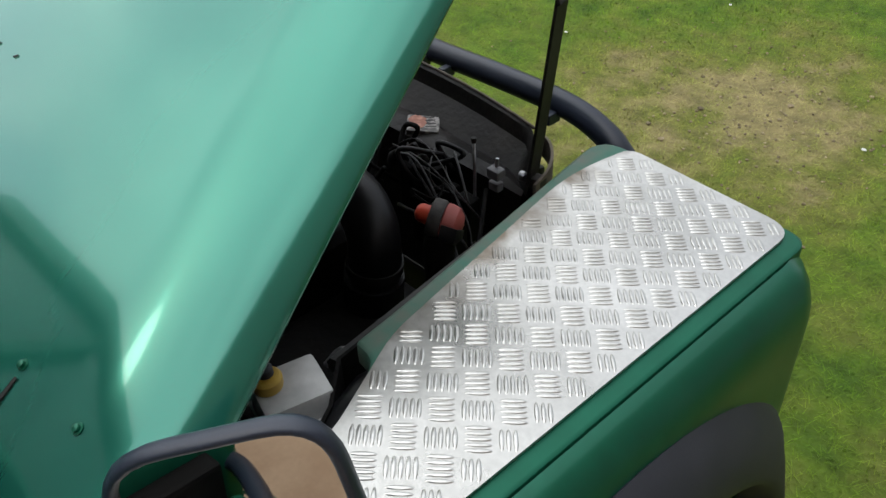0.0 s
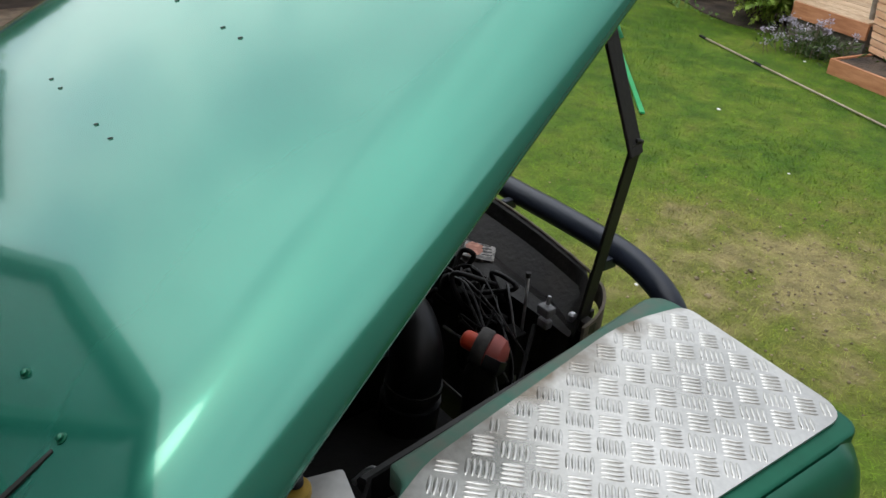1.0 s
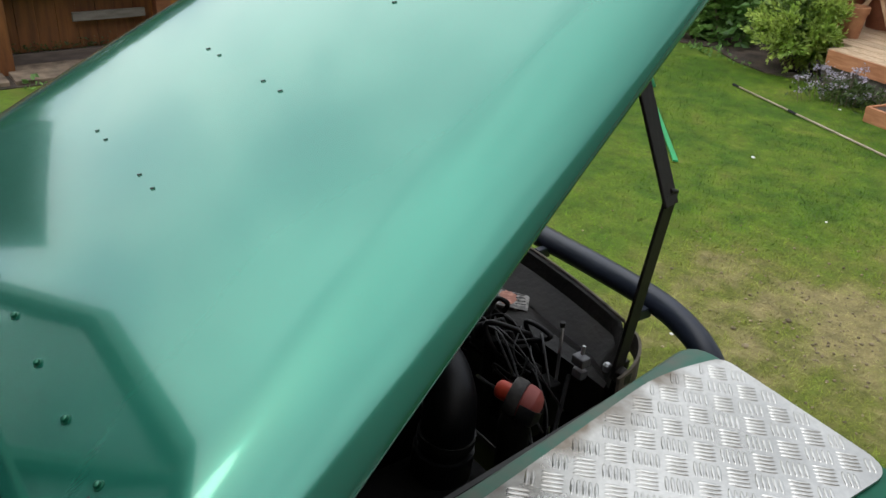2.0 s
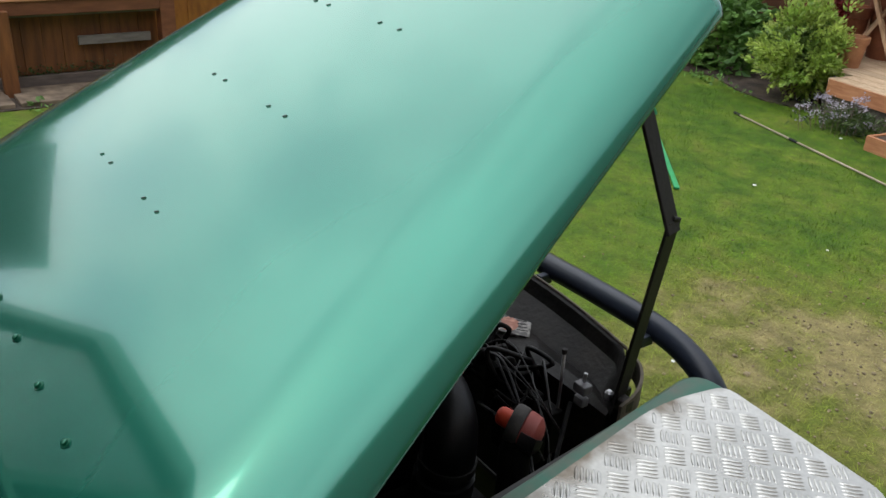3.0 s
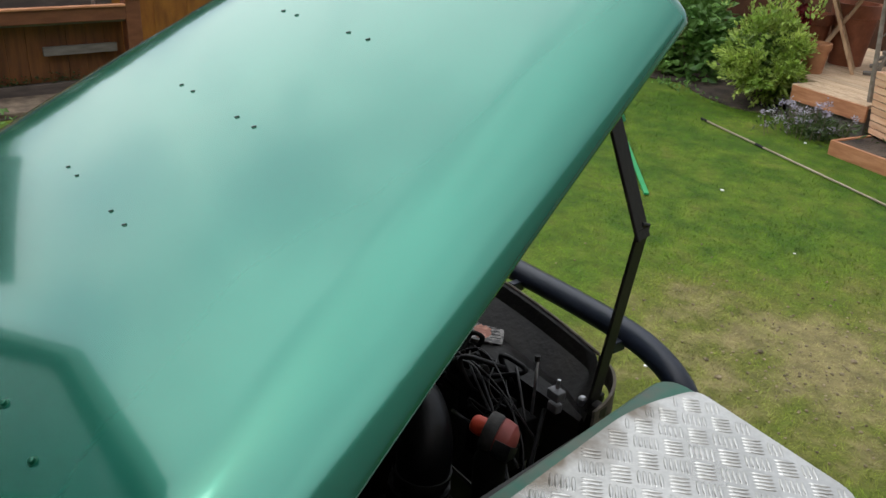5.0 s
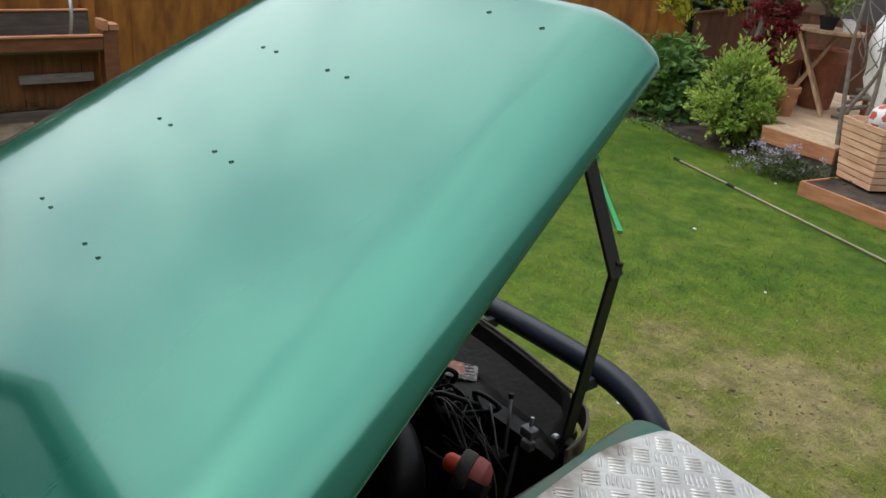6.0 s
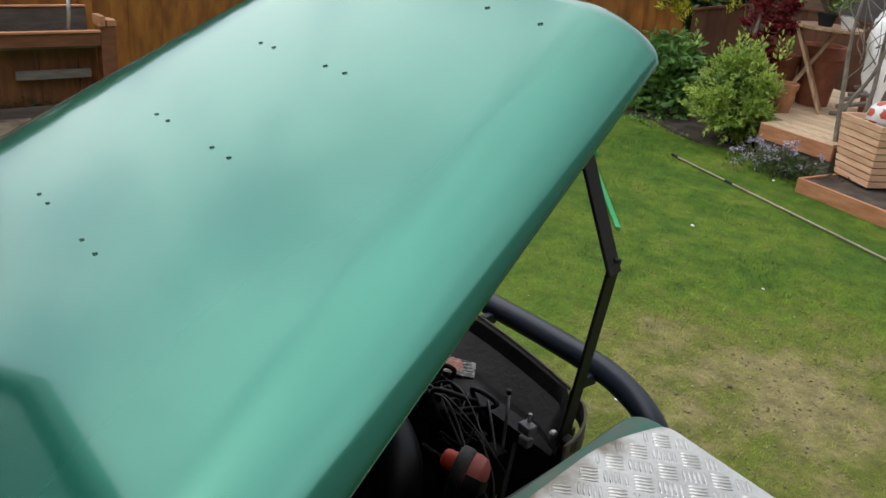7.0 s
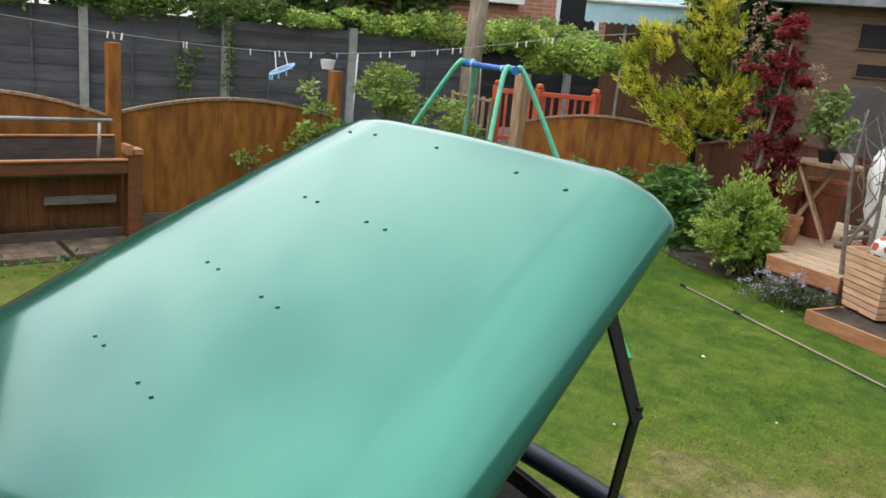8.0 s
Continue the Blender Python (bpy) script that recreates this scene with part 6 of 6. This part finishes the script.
low_r = [bm.verts.new(cm @ Vector((u0 + (u1 - u0) * k / n, -0.02, 2.20 - 0.028 * abs(math.sin(k * math.pi / 2.0 * 1.0))))) for k in range(n + 1)]
back_r = [bm.verts.new(cm @ Vector((u0 + (u1 - u0) * k / n, 1.3, 2.85))) for k in range(n + 1)]
for k in range(n):
    bm.faces.new((top_r[k], top_r[k + 1], low_r[k + 1], low_r[k]))
    bm.faces.new((back_r[k], back_r[k + 1], top_r[k + 1], top_r[k]))
bmesh.ops.solidify(bm, geom=bm.faces[:], thickness=0.006)
part("canvas", bm, M_AWN, awning)
part("front_bar", tube(bmesh.new(), [cm @ Vector((u0, -0.03, 2.47)), cm @ Vector((u1, -0.03, 2.47))], 0.03, 8), M_WHITE, awning)
part("back_wall", one_box((u0 + 0.25, 1.3, 0), (u1 + 0.5, 1.45, 3.1), 0, cm), M_FENCE_DK, awning, "dark brown wall behind the awning")
for u in (-0.22,):
    part("support", tube(bmesh.new(), [cm @ Vector((u, 0.1, 0)), cm @ Vector((u, 0.1, 2.45))], 0.02, 8), M_CONC, awning)

sm = turned((-4.28, 8.10, 0), radians(28))
shed = empty("timber_shed", (-4.28, 8.10, 0), "brown clad timber shed with dark window openings", "shed")
part("wall", one_box((0.0, 0.0, 0), (4.0, 2.4, 2.50), 0, sm), M_SHED, shed)
CL = mesh_of("cladding_board", one_box((-0.01, -0.018, 0), (4.0, 0.0, 0.1447), 0.001, Matrix.Rotation(radians(28), 4, "Z")), M_SHED)
for k in range(17):
    piece("cladding_board", CL, shed, (-4.28, 8.10, 0.02 + 0.145 * k))
part("roof", one_box((-0.2, -0.25, 2.50), (4.2, 2.7, 2.60), 0.01, sm), M_FELT, shed, "grey-blue felt roof")
for x, z, w, h in ((0.75, 2.08, 0.62, 0.25), (0.78, 1.78, 0.66, 0.13)):
    wn_ = part("window", one_box((x - 0.018, -0.045, z - 0.018), (x + w + 0.018, -0.02, z + h + 0.018), 0.004, sm), M_SHED, shed)
    part("pane", one_box((x, -0.05, z), (x + w, -0.04, z + h), 0, sm), M_DARK, wn_)
part("grey_cover", one_box((0.72, -0.10, 0.9), (2.0, -0.05, 1.68), 0.02, sm), M_TARP, shed, "dark grey tarpaulin on the wall")

# ---- deck, table and pots ----
deck = tagged(part("deck_frame", slab(bmesh.new(), [(-2.47, 5.42), (-1.80, 5.29), (-1.74, 5.60), (-0.2, 5.30), (0.2, 7.4), (-2.9, 8.0), (-3.25, 6.52)], 0.02, 0.27), M_GREYWOOD), "raised timber deck with a plank top", "deck", kind="structure")
part("fascia", slab(bmesh.new(), [(-2.475, 5.385), (-1.79, 5.25), (-1.785, 5.27), (-2.475, 5.405)], 0.18, 0.296), M_ORANGE, deck)
da = math.atan2(-0.45, 2.27)
DB = mesh_of("deck_plank", one_box((0, -0.066, 0), (2.6, 0.066, 0.028), 0.004), M_DECK)
for k in range(15):
    x, y = -2.48 + 0.026 * k, 5.47 + 0.138 * k
    more = (x - max(-3.25, -2.47 - 0.72 * (y - 5.42))) / math.cos(da) if k > 1 else 0.0
    piece("deck_plank", DB, deck, (x - more * math.cos(da), y - more * math.sin(da), 0.272), da, (0.268 if k < 2 else (2.6 + more) / 2.6, 1, 1))

TB = Vector((-2.53, 6.215, 0.30))
table = empty("folding_table", TB, "weathered round wooden folding table with crossed legs on the deck", "table")
ACROSS, BACK = Vector((0.894, 0.447, 0)), Vector((-0.447, 0.894, 0))


def on_table(p):
    return TB + ACROSS * p.x + BACK * (p.y + 0.10) + Vector((0, 0, p.z - 0.02 * p.x))


for k in range(6):
    lo_, hi_ = -0.275 + 0.0917 * k, -0.275 + 0.0917 * (k + 1) - 0.004
    edge_ = [(math.sqrt(max(0.0, 0.275 ** 2 - v * v)), v) for v in np.linspace(lo_, hi_, 5)]
    part("top_slat", slab(bmesh.new(), edge_ + [(-x, v) for x, v in edge_[::-1]], 0.705, 0.727, on_table), M_WOOD, table)
part("apron", slab(bmesh.new(), [(-0.20, -0.012), (0.20, -0.012), (0.20, 0.012), (-0.20, 0.012)], 0.672, 0.704, on_table), M_WOOD, table)


def table_leg(a, b, back):
    a, b = Vector(a) + BACK * back, Vector(b) + BACK * back
    d = b - a
    mm = Matrix.Translation(a) @ d.to_track_quat("Z", "Y").to_matrix().to_4x4()
    return part("leg", one_box((-0.030, -0.014, 0), (0.030, 0.014, d.length), 0.004, mm), M_WOOD, table)


for back in (0.0, 0.24):
    table_leg((-2.750, 6.105, 1.00), (-2.459, 6.250, 0.30), back)
    table_leg((-2.480, 6.265, 0.995), (-2.800, 6.105, 0.30), back + 0.03)


def pot(at, r, h, label, mat=M_TERRA, soil=True):
    bm = bmesh.new()
    lathe(bm, at, [(r * 0.68, 0), (r * 0.90, h * 0.78), (r * 1.0, h * 0.79), (r * 1.02, h * 0.98), (r * 0.98, h), (r * 0.86, h), (r * 0.84, h * 0.9)], 24)
    ob = tagged(part("plant_pot", bm, mat, smooth=40), label, "pot", "pots on the deck")
    if soil:
        sb = bmesh.new()
        lathe(sb, (at[0], at[1], at[2] + h * 0.86), [(r * 0.84, 0), (r * 0.84, 0.01)], 20)
        part("soil", sb, M_SOIL, ob)
    return ob


pot((-2.665, 5.97, 0.30), 0.112, 0.25, "round terracotta pot beside the table", M_TERRA_PALE)
pot((-2.99, 6.42, 0.30), 0.15, 0.42, "large terracotta pot behind the bush")
pot((-2.74, 6.62, 0.30), 0.205, 0.53, "wide terracotta pot behind the table")
tagged(part("planter_box", one_box((-2.36, 6.72, 0.30), (-1.86, 6.94, 0.68), 0.02), M_TERRA), "long terracotta-coloured plant box", "planter")
part("box_rim", one_box((-2.39, 6.69, 0.66), (-1.83, 6.97, 0.73), 0.012), M_TERRA, bpy.data.objects["planter_box"])
pot((-2.585, 6.24, 1.026), 0.082, 0.11, "small dark pot on the table", M_DARK)
pot((-2.43, 6.31, 1.024), 0.068, 0.10, "small white pot on the table", M_WHITE)
ct = [(-2.59 + 0.19 * math.cos(k * 2.4) * (k / 20) ** 0.5, 6.20 + 0.13 * math.sin(k * 2.4) * (k / 20) ** 0.5, rng.uniform(1.18, 1.62), 0.08, 0.08, 0.075) for k in range(22)]
shrub("potted_shrub", (-2.585, 6.24, 1.125), ct, 520, 0.045, L_OLIVE, "dull green leafy plant in a pot on the table", "plant", 51, length=1.5)

# slatted planter on its low plinth
plinth = empty("planter_plinth", (-1.45, 5.0, 0), "low orange timber plinth filled with dark mulch", "plinth")
part("front_board", slab(bmesh.new(), [(-1.80, 4.86), (-0.85, 4.645), (-0.84, 4.675), (-1.80, 4.89)], 0.0, 0.105), M_ORANGE, plinth)
part("side_board", slab(bmesh.new(), [(-1.80, 4.885), (-1.775, 4.885), (-1.70, 5.27), (-1.73, 5.27)], 0.0, 0.105), M_ORANGE, plinth)
part("mulch", slab(bmesh.new(), [(-1.775, 4.885), (-0.85, 4.68), (-0.7, 5.3), (-1.70, 5.60)], 0.0, 0.095), M_SOIL, plinth)
PC, PT = Vector((-1.48, 5.335, 0.106)), radians(-28)
slat_planter = empty("slatted_planter", PC, "tapered orange cedar planter of horizontal slats", "planter")
pm = Matrix.Translation(PC) @ Matrix.Rotation(PT, 4, "Z")
for k in range(9):
    z0, z1 = 0.012 + 0.050 * k, 0.012 + 0.050 * k + 0.041
    w0, w1 = 0.192 + 0.036 * z0 / 0.46, 0.192 + 0.036 * z1 / 0.46
    for side in range(4):
        q = pm @ Matrix.Rotation(side * math.pi / 2, 4, "Z")
        bm = bmesh.new()
        vs = [q @ Vector(p) for p in ((-w0, -w0, z0), (w0, -w0, z0), (w1, -w1, z1), (-w1, -w1, z1), (-w0 + 0.016, -w0 + 0.016, z0), (w0 - 0.016, -w0 + 0.016, z0), (w1 - 0.016, -w1 + 0.016, z1), (-w1 + 0.016, -w1 + 0.016, z1))]
        vv = [bm.verts.new(p) for p in vs]
        for f in ((0, 1, 2, 3), (7, 6, 5, 4), (0, 4, 5, 1), (3, 2, 6, 7), (1, 5, 6, 2), (0, 3, 7, 4)):
            bm.faces.new([vv[i] for i in f])
        part("slat", bm, M_CEDAR, slat_planter)
part("liner", one_box((-0.172, -0.172, 0.0), (0.172, 0.172, 0.375), 0.004, pm), M_SOIL, slat_planter)

# ball resting on the planter
bm = bmesh.new()
bmesh.ops.create_icosphere(bm, subdivisions=3, radius=0.105)
spots_dirs = [Vector(v).normalized() for v in ((-0.55, -0.8, 0.25), (0.5, -0.75, 0.3), (-0.1, -0.35, 0.95), (-0.2, -0.85, -0.55), (0.9, 0.1, 0.3), (-0.9, 0.2, 0.4), (0.2, 0.8, 0.5), (-0.95, -0.3, -0.3))]
for f in bm.faces:
    c = f.calc_center_median().normalized()
    f.material_index = 1 if max(c.dot(d) for d in spots_dirs) > 0.952 else 0
bmesh.ops.translate(bm, verts=bm.verts, vec=PC + Vector((-0.02, -0.09, 0.485)))
ball = tagged(part("football", bm, (M_WHITE, M_BALLRED), smooth="all"), "white football with red patches on the planter", "ball")

# thin bare stems beside the planter
bare = empty("bare_shrub", (-1.86, 5.42, 0), "thin leafless grey stems beside the planter", "shrub")
STEM = [((-1.868, 5.41, 0.0), (-1.922, 5.373, 0.722), (-1.949, 5.36, 1.087), (-1.93, 5.37, 1.55)), ((-1.86, 5.42, 0.0), (-1.90, 5.41, 0.5), (-1.745, 5.45, 0.90), (-1.66, 5.46, 1.6)),
        ((-1.85, 5.42, 0.1), (-1.745, 5.456, 0.627), (-1.752, 5.452, 1.115), (-1.72, 5.45, 1.7)), ((-1.80, 5.62, 0.3), (-1.70, 5.60, 0.7), (-1.62, 5.60, 1.1), (-1.60, 5.58, 1.6))]
for pts in STEM:
    part("stem", tube(bmesh.new(), curve_points([(x + 0.03, y + 0.015, z) for x, y, z in pts], 5), [0.022 - 0.0010 * j for j in range(16)], 7), M_PALEBARK, bare, smooth="all")
rs = random.Random(9)
for k in range(18):
    b = Vector((rs.uniform(-1.95, -1.62), rs.uniform(5.38, 5.5), rs.uniform(0.75, 1.4)))
    part("twig", tube(bmesh.new(), curve_points([b, b + Vector((rs.uniform(-0.10, 0.12), rs.uniform(-0.05, 0.05), 0.14)), b + Vector((rs.uniform(-0.22, 0.22), rs.uniform(-0.1, 0.1), 0.36))], 4), [0.006 - 0.0005 * j for j in range(9)], 5), M_PALEBARK, bare, smooth="all")

# pale sheeting and stacked timber on the deck
bm = bmesh.new()
bmesh.ops.create_icosphere(bm, subdivisions=4, radius=1.0)
for v in bm.verts:
    k = 1 + 0.35 * noise.noise(v.co * 1.7) + 0.14 * noise.noise(v.co * 5)
    v.co = Vector((v.co.x * 0.20 * k - 2.07, v.co.y * 0.18 * k + 6.48, max(0.302, v.co.z * 0.44 * k + 0.88)))
tagged(part("plastic_sack", bm, M_WHITE, smooth="all"), "crumpled white plastic sheeting on the deck", "sack")
for k in range(7):
    a = Vector((-2.40 + 0.03 * k, 6.32 + 0.02 * k, 0.32 + 0.06 * k))
    ob = part("timber_offcut", tube(bmesh.new(), [a, a + Vector((0.5, 0.02 + 0.06 * (k % 3), 0.10 * (k % 3) + 0.06))], 0.02, 6), M_GREYWOOD)
    tagged(ob, "grey stick in a loose pile on the deck", "stick", "loose sticks")

# lavender-coloured flowers in front of the deck
rng = np.random.default_rng(61)
flower = empty("flower_clump", (-2.1, 5.12, 0), "clump of mauve flowers below the deck", "flowers")
heads = np.stack([rng.normal(-2.16, 0.15, 24), rng.normal(5.06, 0.09, 24), rng.uniform(0.05, 0.27, 24)], 1)
leaves("foliage", np.stack([rng.normal(-2.05, 0.17, 600), rng.normal(5.12, 0.08, 600), rng.uniform(0, 0.15, 600)], 1), 0.020, L_DEEP, flower, seed=62, length=3.0, tilt=0.8)
petals = np.repeat(heads, 34, 0) + rng.normal(size=(len(heads) * 34, 3)) * 0.016
leaves("blossom", petals, 0.013, L_FLOWER, flower, seed=63)
bm = bmesh.new()
for h_ in heads:
    tube(bm, [(h_[0] * 0.85 - 2.1 * 0.15, h_[1], 0), tuple(h_)], 0.002, 4)
part("flower_stems", bm, M_BARK, flower, kind="stuff")

# long pole lying on the lawn, in two lengths, and a green strip
broom = tagged(part("long_pole", tube(bmesh.new(), [(-2.75, 4.737, 0.014), (-0.55, 4.01, 0.014)], 0.0075, 8), M_PALEPOLE, smooth="all"), "long pale pole lying on the grass", "pole")
part("ferrule", tube(bmesh.new(), [(-2.18, 4.549, 0.014), (-2.10, 4.522, 0.014)], 0.010, 8), M_DARK, broom)
part("pole_tip", tube(bmesh.new(), [(-2.82, 4.76, 0.014), (-2.745, 4.735, 0.014)], 0.010, 8), M_DARK, broom)
bm = bmesh.new()
slab(bm, [(-1.892, 2.992), (-1.868, 3.012), (-2.93, 3.955), (-2.945, 3.94)], 0.012, 0.022)
tagged(part("green_strip", bm, M_STRIP), "bright green plastic strip lying on the lawn", "strip")
# bits of paper and petals on the lawn
for x, y, s in ((-1.684, 3.471, 0.016), (0.193, 2.117, 0.012), (-2.0, 4.9, 0.014), (-0.6, 1.5, 0.01), (-1.3, 2.2, 0.01), (-0.9, 3.0, 0.01)):
    bm = bmesh.new()
    bmesh.ops.create_icosphere(bm, subdivisions=1, radius=s)
    bmesh.ops.scale(bm, vec=(1, 0.7, 0.4), verts=bm.verts)
    bmesh.ops.translate(bm, verts=bm.verts, vec=(x, y, 0.02))
    tagged(part("paper_scrap", bm, M_WHITE), "small white scrap on the grass", "scrap", "scraps on the lawn")

tagged(part("patio", one_box((0.95, -6.9, -0.03), (3.49, -1.0, 0.012)), M_PATIO), "tan gravel standing behind the car", "patio", kind="structure")

# ---- unseen walls added to close the place, behind and beside the camera ----
# west wall: outline and dark colour set by the reflection wanted in the bonnet
bm = bmesh.new()
slab(bm, [(-16.0, 0.0), (-2.6, 0.0), (-2.6, 4.2), (-5.1, 5.5), (-5.2, 3.6), (-7.0, 3.6), (-7.1, 7.6), (-16.0, 7.6)], -12.2, -12.0, lambda p: Vector((p.z, p.x, p.y)))
tagged(part("wall_west", bm, M_WALLDARK), "plain unseen dark gable wall, shaped for its reflection in the bonnet", "wall", kind="structure")
tagged(part("wall_south", one_box((-7.0, -7.2, 0), (9.0, -7.0, 5.0)), M_RENDER), "plain tan house wall", "wall", kind="structure")
# east wall: added so the bonnet's near roll reflects something dark
tagged(part("wall_east", one_box((3.5, -7.0, 0), (3.7, 7.5, 5.4)), M_WALLBRICK), "plain unseen brown wall, added to darken the near edge of the bonnet", "wall", kind="structure")
